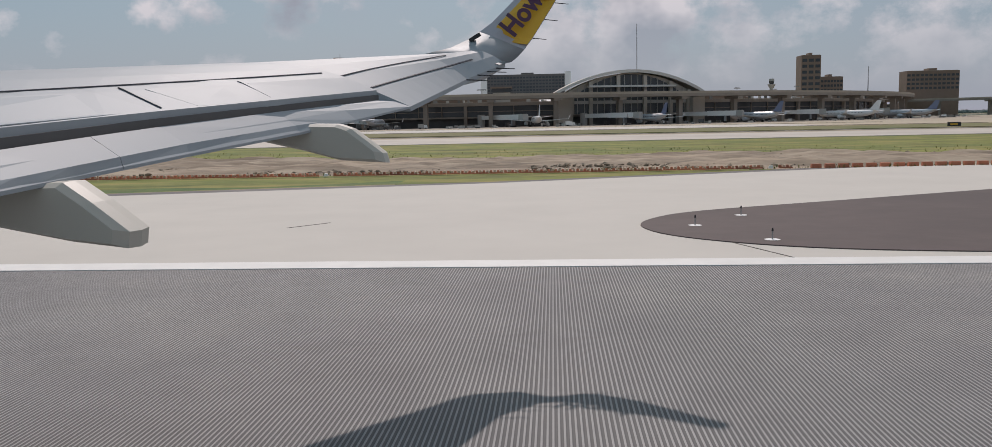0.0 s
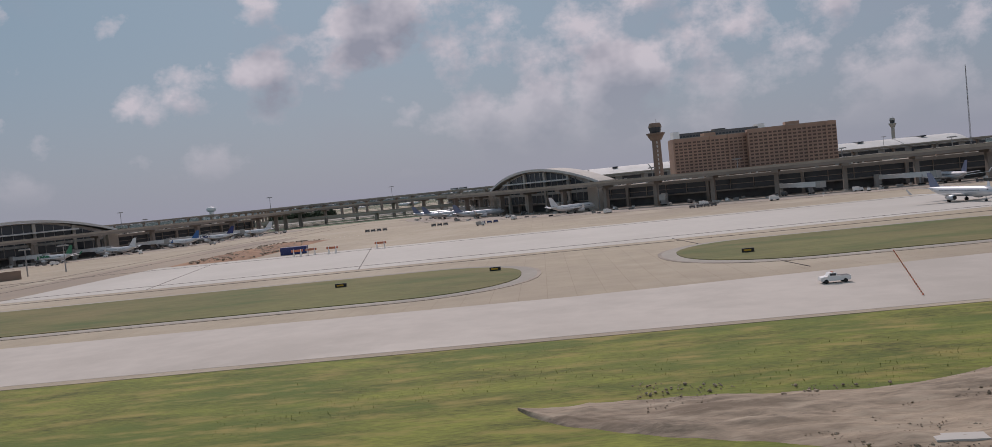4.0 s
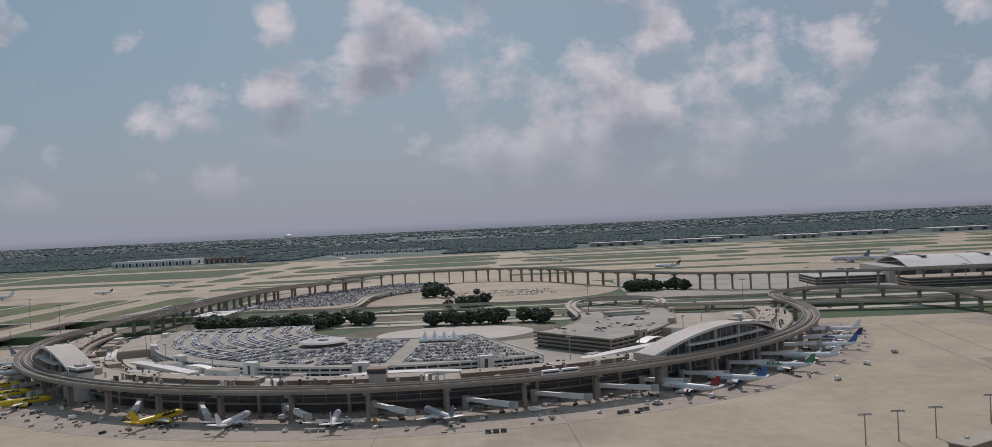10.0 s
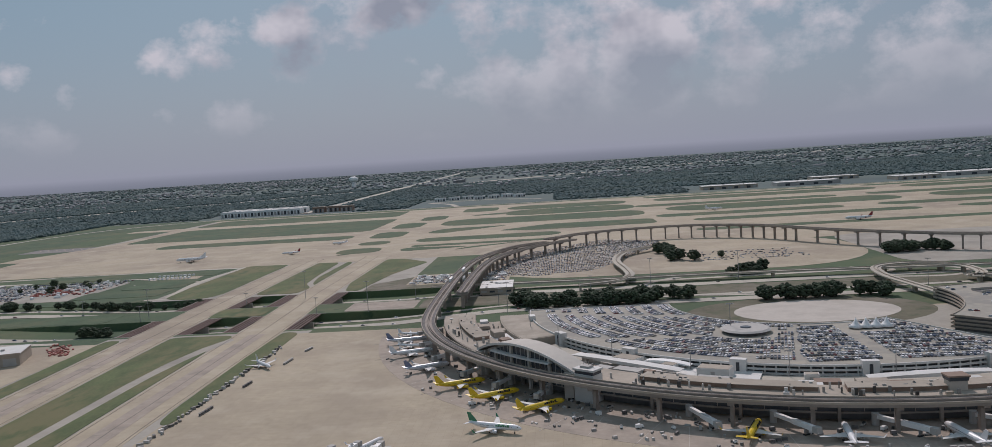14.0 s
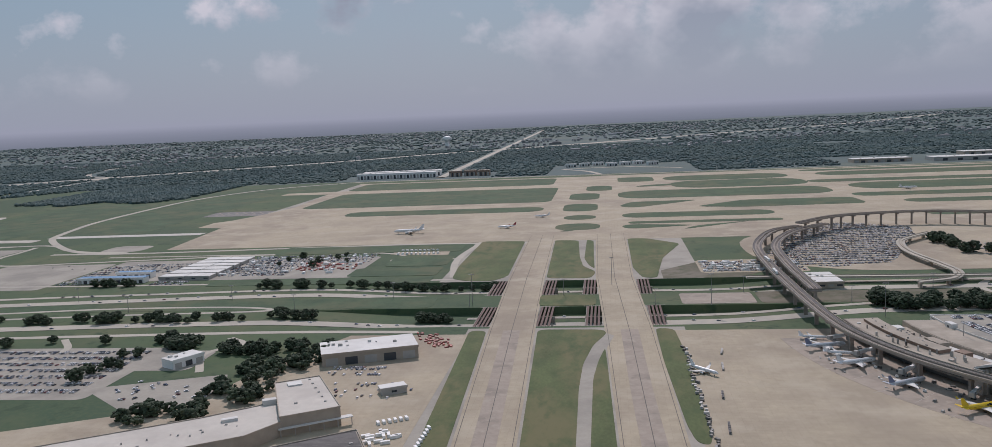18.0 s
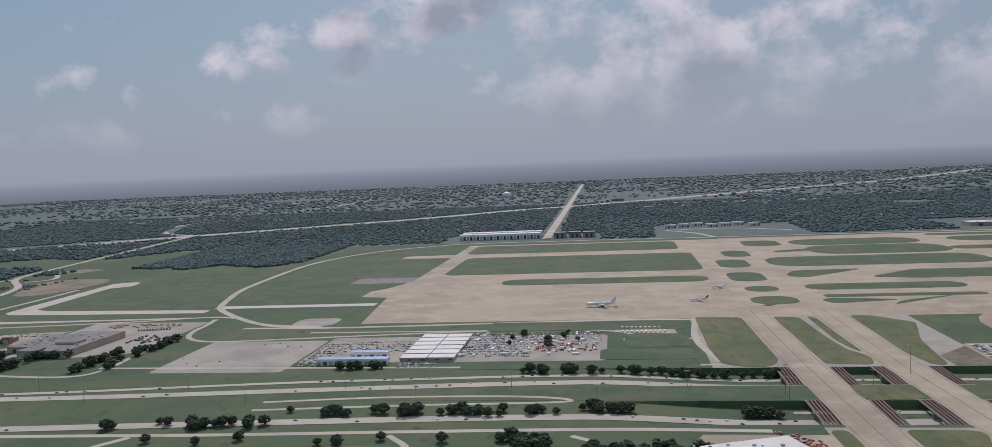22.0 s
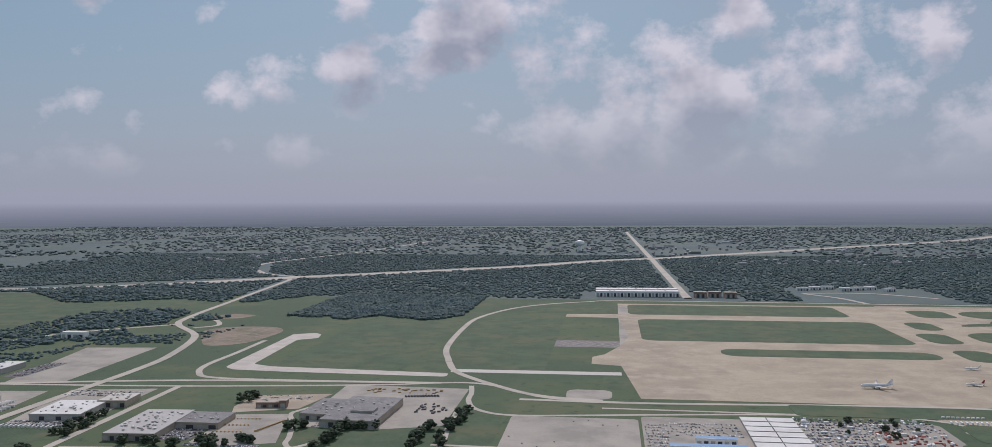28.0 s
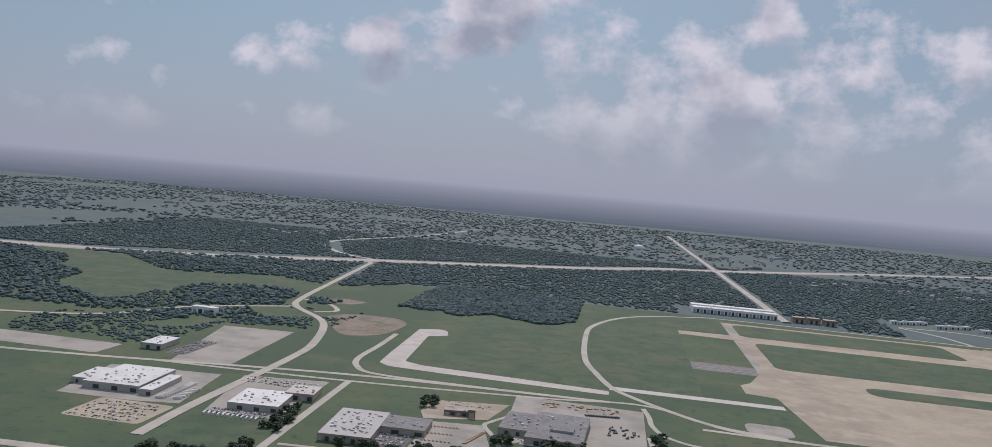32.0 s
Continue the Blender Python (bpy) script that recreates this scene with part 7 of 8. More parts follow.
shed("plant_wing", "cream-roofed wing of the white plant", -1344, 552, 20, 24, 4.6, 6, M_TAN, M_VAULT, 4, units=16, seed=17)
shed("white_plant", "white flat-roofed factory hall", -1467, 534, 40, 56, 4.4, 4, M_GREY, M_ROOFW, 6, units=40, seed=9)
shed("factory_wing", "long narrow white wing with loading docks", -1440, 528, 9, 46, 3.6, 4, M_GREY, M_ROOFW, 2, units=6, seed=19)
shed("factory_wing", "lower white wing of the factory", -1494, 530, 12, 34, 3.6, 4, M_GREY, M_ROOFW, 4, units=8, seed=10)
shed("small_office", "small brown flat-roofed office with a stair tower", -1232, 560, 20, 13, 3.2, 8, M_BROWNWALL, M_ROOF, 5, units=5)
shed("stair_tower", "square brown brick tower beside the office", -1222, 555, 5, 5, 5.0, 8, M_BROWNWALL, M_ROOF, 1)
shed("white_tank_building", "white block by the far road", -1560, 820, 26, 10, 7, 0, M_WHITE, M_ROOFW, 4)
shed("lot_building", "pale building on a cleared lot", -1513, 652, 18, 34, 4.5, 3, M_GREY, M_ROOFW, 4, units=8)
for k in range(2):
    shed("warehouse", "long white warehouse with regular bays at the wood's edge", -955, 1290 + 34 * k, 124, 20, 8, 3, M_WHITE, M_ROOFW, 24, units=12, seed=20 + k)
for k in range(3):
    shed("brown_offices", "brown office cluster at the wood's edge", -862 + 22 * k, 1285 + 6 * (k % 2), 18, 16, 8, 0, M_BROWNWALL, M_ROOF, 5)
for k in range(7):
    shed("fire_station", "low pale airfield buildings among grass", -690 + 22 * k, 1400 + 12 * (k % 3), 18, 9, 5, 4 * k, M_WHITE, M_ROOFW, 4)
for k, (x, y, w_, d_) in enumerate(((-240, 1290, 80, 30), (-130, 1280, 90, 34), (20, 1270, 60, 40), (120, 1300, 100, 40), (-60, 1380, 70, 30), (260, 1290, 90, 40))):
    shed("cargo_building", "broad pale cargo building beyond the runways", x, y, w_, d_, 5, 0, M_GREY if k % 2 else M_TAN, M_ROOFW, 9, units=8, seed=30 + k)
wtw = thing("water_tower", "white bulb water tower beyond the woods", "water tower", at=pose(-1083, 2406, 0))
part("stem", Geo().tube((0, 0, 0), (0, 0, 20), 7, 5.5, 16), M_WHITE, wtw)
part("tank", Geo().loft([[(r * math.cos(radians(a)), r * math.sin(radians(a)), z) for a in range(0, 360, 20)] for r, z in ((5.5, 18), (12.5, 22), (13.5, 26), (12.5, 30), (6, 33), (0.5, 34))]), M_WHITE, wtw, smooth=True)


# ---- light poles ----
def pole(x, y, h, label, group, heads=2):
    t = thing("light_pole", label, "light pole", group, at=pose(x, y, 0.04))
    part("shaft", Geo().tube((0, 0, 0), (0, 0, h), 0.16, 0.09, 8), M_STEEL, t)
    part("crossbar", Geo().box(-1.2, 1.2, -0.08, 0.08, h - 0.15, h), M_STEEL, t)
    for k in range(heads + 2):
        q = -1.1 + 2.2 * k / (heads + 1)
        part("lamp_head", Geo().box(q - 0.22, q + 0.22, -0.35, 0.15, h - 0.35, h - 0.15), M_GREY, t)
    return t


apron_pole = pole(-286, 167, 6.2, "tall floodlight pole on the apron", "apron floodlights")
for x, y in ((-279, 169), (-271, 171), (-256, 180), (-249, 184), (-242.5, 188)):
    copy_thing(apron_pole, pose(x, y, 0.04))
road_pole = pole(-430, 300, 15, "tall high-mast light above the parkway", "high-mast lights")
for k in range(14):
    copy_thing(road_pole, pose(-700 + 62 * k + 9 * math.sin(k * 2.1), 412 + 40 * math.sin(k * 1.7), 0.04))
roof_pole = pole(-118, 241, 8, "double-headed light pole behind the terminal", "terminal lights")
for cx in (-20, -395, 355):
    for a in range(-75, 80, 15):
        x, y = polar(cx, RING_R - 34, a)
        copy_thing(roof_pole, pose(x, y, 2.6 if cx != 355 else 3.6, 0, 0, a))
for k in range(16):
    copy_thing(roof_pole, pose(-1150 + 45 * k, 429 if k % 2 else 403, 0.04))


# ---- trees and woods ----
ICO_V, ICO_F = [], []
_bm = bmesh.new()
bmesh.ops.create_icosphere(_bm, subdivisions=1, radius=1.0)
ICO_V = np.array([v.co[:] for v in _bm.verts])
ICO_F = [tuple(v.index for v in f.verts) for f in _bm.faces]
_bm.free()


def clumps(places, seed, squash=0.8):
    """Leafy lumps in one mesh: (x, y, z, radius)."""
    r = np.random.RandomState(seed)
    k = len(ICO_V)
    P = np.array(places)
    n = len(P)
    jit = 1 + r.uniform(-0.35, 0.35, (n, k, 1))
    spin = r.uniform(0, 6.28, n)
    c, s = np.cos(spin)[:, None], np.sin(spin)[:, None]
    vx = ICO_V[None, :, 0] * c - ICO_V[None, :, 1] * s
    vy = ICO_V[None, :, 0] * s + ICO_V[None, :, 1] * c
    v = np.stack([vx, vy, np.broadcast_to(ICO_V[None, :, 2], vx.shape) * squash], -1) * jit * P[:, None, 3:4] + P[:, None, :3]
    faces = (np.array(ICO_F)[None] + (np.arange(n) * k)[:, None, None]).reshape(-1, 3)
    return v.reshape(-1, 3).tolist(), faces.tolist()


def crown_mesh(seed, r=2.4, h=3.6):
    q = random.Random(seed)
    pl = []
    for _ in range(90):
        a, u, b = q.uniform(0, 6.28), q.uniform(0.15, 1) ** 0.5, q.uniform(-1, 1)
        rr = r * u * math.sqrt(max(0.05, 1 - b * b))
        pl.append((rr * math.cos(a) * q.uniform(0.8, 1.15), rr * math.sin(a), h * 0.62 + b * h * 0.42, q.uniform(0.32, 0.62)))
    v, f = clumps(pl, seed)
    me = bpy.data.meshes.new("crown")
    me.from_pydata(v, [], f)
    me.materials.append(M_LEAF)
    return me


CROWNS = [crown_mesh(s) for s in range(4)]
g = Geo().tube((0, 0, 0), (0, 0, 1.9), 0.2, 0.12, 7)
for k in range(4):
    a = radians(90 * k + 20)
    g.tube((0, 0, 1.2 + 0.15 * k), (0.9 * math.cos(a), 0.9 * math.sin(a), 2.4), 0.09, 0.04, 5)
TRUNK = g.mesh("trunk", M_BARK)


def tree(x, y, s, k, z=0.0):
    t = thing("tree", "dark green broad-crowned roadside oak", "tree", "roadside trees", at=pose(x, y, z, 0, 0, k * 77) @ Matrix.Diagonal((s, s, s, 1)))
    for nm, me in (("trunk", TRUNK), ("crown", CROWNS[k % 4])):
        o = new(nm, me)
        o.parent = t


parkway_trees = [
    (-834, -695, 456, 461, 46),
    (-1021, -943, 357, 366, 18),
    (-943, -806, 378, 386, 34),
    (-797, -774, 384, 389, 9),
    (-738, -706, 386, 390, 9),
    (-836, -810, 338, 346, 12),
    (-795, -774, 322, 334, 14),
    (-505, -430, 386, 400, 44),
    (-426, -416, 546, 568, 14),
    (-400, -380, 456, 468, 8),
    (-512, -500, 396, 408, 8),
    (-401, -366, 381, 386, 20),
    (-300, -262, 512, 520, 26),
    (-990, -820, 335, 344, 10),
    (-357, -346, 378, 386, 7),
    (-440, -380, 520, 540, 8),
]
loop_trees = [
    (-1230, -1130, 352, 400, 14),
    (-1167, -1160, 451, 516, 14),
    (-1114, -1107, 465, 512, 12),
    (-1099, -1090, 471, 560, 20),
    (-1165, -1140, 505, 511, 7),
    (-1381, -1336, 403, 412, 18),
    (-1336, -1326, 416, 442, 9),
    (-1340, -1328, 462, 524, 14),
    (-1314, -1262, 415, 422, 14),
    (-1292, -1216, 453, 462, 12),
    (-1240, -1230, 463, 470, 5),
    (-1218, -1208, 466, 473, 6),
    (-1262, -1252, 566, 584, 6),
    (-1200, -1184, 500, 508, 6),
    (-955, -915, 470, 473, 12),
    (-870, -800, 520, 566, 9),
]
depot_trees_ = [
    (-774, -752, 264, 300, 30),
    (-772, -744, 300, 334, 34),
    (-793, -763, 244, 258, 22),
    (-824, -804, 330, 342, 12),
    (-836, -826, 285, 330, 10),
]
rows_t = parkway_trees + loop_trees + depot_trees_
q = random.Random(11)
nt_ = 0
far_trees = []
for x0, x1, y0, y1, n in rows_t:
    for k in range(n):
        tx, ty = q.uniform(x0, x1), q.uniform(y0, y1)
        deep = any(a < ty < b for a, b in TRENCH)
        size = q.uniform(0.75, 1.35) * (1.35 if tx > -540 else 1.25 if tx < -1090 else 1.0)
        if nt_ < 290:
            tree(tx, ty, size, nt_, dip(tx) if deep else 0.0)
        else:
            for _ in range(34):
                a, u, b = q.uniform(0, 6.28), q.uniform(0.1, 1) ** 0.5, q.uniform(-1, 1)
                rr = 2.3 * u * math.sqrt(max(0.05, 1 - b * b)) * size
                far_trees.append((tx + rr * math.cos(a), ty + rr * math.sin(a), size * (2.1 + 1.5 * b), size * q.uniform(0.5, 0.85)))
        nt_ += 1

v, f = clumps(far_trees, 77)
me = bpy.data.meshes.new("depot_trees")
me.from_pydata(v, [], f)
me.materials.append(M_LEAF)
solo("depot_trees", me, None, "dark green trees round the depot yards", "trees", kind="stuff")
q = np.random.RandomState(5)


def woods(name, n, box, size, label, keep=None, sq=0.75):
    x0, x1, y0, y1 = box
    x, y = q.uniform(x0, x1, n), q.uniform(y0, y1, n)
    pl = [(a, b, size * 0.35 * r_, size * r_) for a, b, r_ in zip(x, y, q.uniform(0.6, 1.25, n)) if keep is None or keep(a, b)]
    v, f = clumps(pl, len(pl), sq)
    me = bpy.data.meshes.new(name)
    me.from_pydata(v, [], f)
    me.materials.append(M_HAZED_WOODS)
    solo(name, me, None, label, "woods", kind="stuff")


def seg_dist(a, b, pts):
    best = 1e9
    for (x0, y0), (x1, y1) in zip(pts, pts[1:]):
        dx, dy = x1 - x0, y1 - y0
        u = min(1, max(0, ((a - x0) * dx + (b - y0) * dy) / (dx * dx + dy * dy)))
        best = min(best, math.hypot(a - x0 - u * dx, b - y0 - u * dy))
    return best


MAIN_ROADS = [(p, wd) for p, wd in ROADS if wd >= 7]


def wooded(a, b):
    if noise.noise((a * 0.0032, b * 0.0032, 7)) < -0.6:
        return False
    if -1040 < a < -800 and b < 1350 or -720 < a < -500 and b < 1440 or -300 < a < 340 and b < 1420:
        return False
    return all(seg_dist(a, b, p) > wd * 0.5 + (22 if wd > 20 else 8) for p, wd in MAIN_ROADS)


woods("woodland", 66000, (-2300, 900, 1245, 2250), 3.1, "dense oak woodland, tinted blue-green for haze", lambda a, b: b > 1245 + max(0, (-1050 - a)) * -0.35 and wooded(a, b), 0.6)
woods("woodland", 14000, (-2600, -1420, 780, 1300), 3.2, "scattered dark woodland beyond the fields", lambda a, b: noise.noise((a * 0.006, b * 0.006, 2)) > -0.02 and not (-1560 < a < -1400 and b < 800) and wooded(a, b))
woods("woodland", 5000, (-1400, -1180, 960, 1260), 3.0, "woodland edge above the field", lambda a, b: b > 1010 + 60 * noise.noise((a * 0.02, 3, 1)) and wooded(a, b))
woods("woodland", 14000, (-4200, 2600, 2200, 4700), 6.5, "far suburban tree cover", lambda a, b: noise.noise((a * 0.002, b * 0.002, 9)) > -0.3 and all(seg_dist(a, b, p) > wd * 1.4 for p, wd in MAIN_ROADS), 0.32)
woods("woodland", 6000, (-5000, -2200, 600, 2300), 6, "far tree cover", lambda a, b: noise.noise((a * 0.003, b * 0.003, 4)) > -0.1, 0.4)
woods("scrub", 3200, (-1680, -1420, 640, 930), 1.9, "dark scrub on the rough fields", lambda a, b: noise.noise((a * 0.012, b * 0.012, 21)) > -0.05 and not (-1520 < a < -1405 and b < 785) and all(seg_dist(a, b, p) > 7 for p, wd in MAIN_ROADS), 0.6)
hs, hf = [], []
for _ in range(5200):
    a, b = q.uniform(-3600, 1800), q.uniform(1900, 4600)
    if noise.noise((a * 0.0026, b * 0.0026, 12)) < 0.0 or any(seg_dist(a, b, p) < wd * 0.8 for p, wd in MAIN_ROADS):
        continue
    w_, d_, h_ = q.uniform(2.4, 4.6) * (3.5 if q.rand() < 0.05 else 1), q.uniform(2.2, 4), q.uniform(4, 6.5)
    gg = Geo().box(a - w_, a + w_, b - d_, b + d_, 0, h_).add([(a - w_, b - d_, h_), (a + w_, b - d_, h_), (a + w_, b + d_, h_), (a - w_, b + d_, h_), (a - w_ * 0.6, b, h_ + 1.6), (a + w_ * 0.6, b, h_ + 1.6)], [(0, 1, 5, 4), (1, 2, 5), (2, 3, 4, 5), (3, 0, 4)])
    k = len(hs)
    hs += gg.v
    hf += [tuple(k + i for i in f_) for f_ in gg.f]
me = bpy.data.meshes.new("suburb_houses")
me.from_pydata(hs, [], hf)
me.materials.append(M_HOUSE)
solo("suburb_houses", me, None, "pale roofs of far suburban houses", "houses", kind="stuff")


def poly_building(name, label, poly, h, wall, roof_m, vents=(), lip=0.35):
    """A building on any outline: walls, a set-in roof and low upstands."""
    t = thing(name, label, "building", at=pose(0, 0, 0))
    part("wall", Geo().prism(poly, 0, h), wall, t)
    c = Vector((sum(p[0] for p in poly) / len(poly), sum(p[1] for p in poly) / len(poly)))
    inner = [tuple(c + (Vector(p) - c) * 0.985) for p in poly]
    part("roof", Geo().prism(inner, h, h + 0.06), roof_m, t)
    for p, o in zip(poly, poly[1:] + poly[:1]):
        part("upstand", Geo().ribbon([p, o], 0.3, h - 0.1, h + lip), wall, t)
    for x, y, l_, w_, h_ in vents:
        part("roof_unit", Geo().box(-l_, l_, -w_, w_, h, h + h_, pose(x, y, 0, 0, 0, 28)), M_GREY if l_ < 1.5 else M_ROOFW, t)
    return t


r_ = random.Random(41)
poly_building("cargo_building", "long cream-roofed cargo building beside the yard", [(-800, 186), (-738, 224), (-731, 236), (-740, 257), (-744, 250), (-758, 239), (-812, 206)], 4.5, M_TAN, M_VAULT, [(-785 + 2.9 * k + r_.uniform(-2, 2), 206 + 2.0 * k + r_.uniform(-4, 3), r_.uniform(0.2, 0.5), 0.3, r_.uniform(0.2, 0.6)) for k in range(15)] + [(-748, 236.5, 2.4, 0.9, 0.9), (-741.5, 252, 2.2, 1.2, 1.6)])
poly_building("cargo_hall", "taller cream-roofed hall of the cargo building", [(-731.5, 235.5), (-715.5, 245), (-732.8, 276), (-746, 268)], 6.0, M_TAN, M_VAULT, [(-722 - 2.6 * k, 250 + 4.4 * k, 0.35, 0.35, 0.4) for k in range(6)] + [(-738.5, 267, 2.4, 2.0, 0.5), (-731, 248, 0.5, 0.4, 0.5)])
poly_building("grey_cargo_shed", "low grey-roofed cargo shed with white skylights", [(-775, 180), (-747, 208), (-734, 216), (-707, 233.5), (-699.5, 217.5), (-730, 190)], 3.0, M_TAN, M_ASPH, [(-735 + 4.2 * k, 200 + 2.7 * k + r_.uniform(-3, 5), 0.5, 0.4, 0.3) for k in range(8)] + [(-739, 205, 2.6, 1.6, 0.5)])
cn = thing("dock_canopy", "white flat canopy over the loading dock", "canopy", at=pose(-723, 242, 0, 0, 0, 32))
part("slab", Geo().box(-11.5, 11.5, -2.6, -0.2, 2.5, 2.75), M_ROOFW, cn)
for k in range(6):
    part("post", Geo().box(-11 + 4.4 * k, -10.75 + 4.4 * k, -2.4, -2.15, 0, 2.5), M_GREY, cn)
sheet("parking_lot", [(-825, 280), (-777, 297), (-769, 279), (-768, 262), (-798, 258)], 0.058, M_CONC_OLD, "grey paved staff parking", "parking lot")
car_field("parked_cars", [(r_.uniform(-812, -772), r_.uniform(264, 288), 0.11, r_.uniform(0, 6.28)) for _ in range(26)], "few cars on the grey staff lot")


# ---- loose dirt and grass near the runway ----
def strewn(name, places, material, label, category, squash=0.7):
    v, f = clumps(places, len(places), squash)
    me = bpy.data.meshes.new(name)
    me.from_pydata(v, [], f)
    me.materials.append(material)
    solo(name, me, None, label, category, kind="stuff")


q = random.Random(21)
lumps = []
for _ in range(22000):
    x = q.uniform(-131, 18)
    lo, hi = 25.4, 39 + 4.5 * noise.noise((x * 0.07, 5, 0)) - max(0, (x + 30) * 0.16)
    y = q.uniform(lo, hi)
    if noise.noise((x * 0.16, y * 0.4, 4)) > -0.05:
        lumps.append((x, y, 0.11, q.choice((0.02, 0.025, 0.03, 0.035, 0.045, 0.08)) * q.uniform(0.7, 1.3)))
for x0, x1, y0, y1, k in ((-116, -105.5, 27.4, 33.0, 0.85), (-92, -85, 28.5, 32.5, 0.4), (-88, -82, 33, 36.5, 0.5), (-66, -60, 30, 34, 0.25)):
    for _ in range(420):
        a, d = q.uniform(0, 6.28), q.gauss(0.8, 0.13)
        u, w = d * math.cos(a), d * math.sin(a)
        h = max(0, 1 - u * u) * max(0, 1 - w * w)
        lumps.append(((x0 + x1) / 2 + u * (x1 - x0) / 2, (y0 + y1) / 2 + w * (y1 - y0) / 2, 0.09 + 0.88 * k * h, q.choice((0.02, 0.026, 0.04)) * q.uniform(0.7, 1.3)))
strewn("dirt_clods", lumps, M_DIRT, "clods and rubble strewn over the bare dirt", "dirt")
heap_at = [(q.uniform(-207, -192), q.uniform(168, 224), 0.35, q.choice((0.1, 0.16, 0.3)) * q.uniform(0.7, 1.3)) for _ in range(700)]
strewn("broken_concrete", heap_at, M_DIRT, "heaps of broken concrete and red soil", "rubble")


def tufts(name, places, material, label):
    """Grass blades: (x, y, z, height)."""
    v, f = [], []
    for x, y, z, h in places:
        for _ in range(4):
            a, r = q.uniform(0, 6.28), h * 0.35
            dx, dy, k = math.cos(a), math.sin(a), len(v)
            v += [(x - dy * h * 0.12, y + dx * h * 0.12, z), (x + dy * h * 0.12, y - dx * h * 0.12, z), (x + dx * r, y + dy * r, z + h * q.uniform(0.7, 1.1))]
            f.append((k, k + 1, k + 2))
    me = bpy.data.meshes.new(name)
    me.from_pydata(v, [], f)
    me.materials.append(material)
    solo(name, me, None, label, "grass", kind="stuff")


spots = []
for _ in range(9000):
    x = q.uniform(-150, 30)
    hi = 39.5 + 4.5 * noise.noise((x * 0.07, 5, 0)) - max(0, (x + 30) * 0.16)
    y = q.choice((q.gauss(hi + 0.8, 1.2), q.gauss(25.1, 0.15), q.uniform(hi, hi + 9)))
    if y > 24:
        spots.append((x, y, 0.05, q.choice((0.04, 0.05, 0.06, 0.1)) * q.uniform(0.7, 1.2)))
tufts("rough_grass", spots, M_GRASS_DRY, "rough tufts of uncut grass round the dirt")
# weeds and stakes by the taxiway
for x, y in ((-103, 50.5), (-91, 51.3), (-97, 45.5)):
    st = thing("marker_stake", "thin wooden survey stake in the grass", "stake", "survey stakes", at=pose(x, y, 0.03, 0, q.uniform(-4, 4), 0))
    part("stake", Geo().box(-0.025, 0.025, -0.025, 0.025, 0, 0.55), M_STRAW, st)
    part("flag", Geo().box(0.025, 0.14, -0.006, 0.006, 0.45, 0.55), M_ORANGE, st)


# ---- the airliner's own wing, standing where the take-off roll begins ----
def wing_line(table, y):
    for (y0, a), (y1, b) in zip(table, table[1:]):
        if y <= y1:
            break
    return a + (b - a) * (y - y0) / (y1 - y0)


TRAIL_X = ((1.2, -1.46), (2.2, -1.47), (3.0, -1.444), (4.2, -1.25), (5.0, -0.872), (6.0, -0.61), (6.4, -0.36))
TRAIL_Z = ((1.2, 1.40), (2.2, 1.441), (3.0, 1.482), (4.2, 1.564), (5.0, 1.689), (6.0, 1.90), (6.4, 2.03))
SLOT_X, SLOT_Z = ((1.2, -1.62), (2.0, -1.60), (3.0, -1.58), (4.0, -1.43), (5.0, -1.08)), ((1.2, 1.55), (2.0, 1.59), (3.0, 1.65), (4.0, 1.715), (5.0, 1.793))
CREST_X, CREST_Z = ((1.2, -3.45), (3.5, -2.47), (5.0, -1.83), (6.2, -0.84), (6.4, -0.70)), ((1.2, 1.68), (3.5, 1.86), (5.0, 1.98), (6.2, 2.10), (6.4, 2.12))
M_WING = mat("pale_grey_wing_paint", (0.35, 0.385, 0.41), 0.6, 0.0, 0.05, 0.9, tint=(0.38, 0.41, 0.43))
M_WING.node_tree.nodes["Principled BSDF"].inputs["Specular IOR Level"].default_value = 0.25
M_FAIRING = mat("cream_fairing_paint", (0.50, 0.48, 0.42), 0.45, 0, 0.08, 1.5)
M_WINGLET = mat("golden_winglet_paint", (0.72, 0.40, 0.02), 0.4, 0, 0.05, 1.5)
M_WINGLET_GREY = mat("grey_winglet_paint", (0.42, 0.42, 0.45), 0.4, 0, 0.06, 1.5)
M_SEAM = mat("dark_panel_seam", (0.05, 0.055, 0.07), 0.7, 0, 0.1, 2.0)
M_PLUM = mat("dark_plum_lettering", (0.07, 0.02, 0.06), 0.5, 0, 0.1, 2.0)
wing = thing("airliner_wing", "pale grey airliner wing with golden winglet and two flap fairings", "wing", at=pose(0, 0, 0))


def skin(y, inner):
    bx, bz = (wing_line(SLOT_X, y), wing_line(SLOT_Z, y)) if inner else (wing_line(TRAIL_X, y), wing_line(TRAIL_Z, y))
    cx_, cz = wing_line(CREST_X, y), wing_line(CREST_Z, y)
    up_ = [(bx + (cx_ - bx) * u, y, bz + (cz - bz) * u + 0.05 * math.sin(math.pi * u)) for u in (0, 0.25, 0.5, 0.75, 1)]
    return up_ + [(cx_ - 0.16, y, cz - 0.05), (cx_ - 0.20, y, cz - 0.11), (cx_ - 0.1, y, cz - 0.17), ((bx + cx_) / 2, y, (bz + cz) / 2 - 0.17), (bx, y, bz - 0.03)]


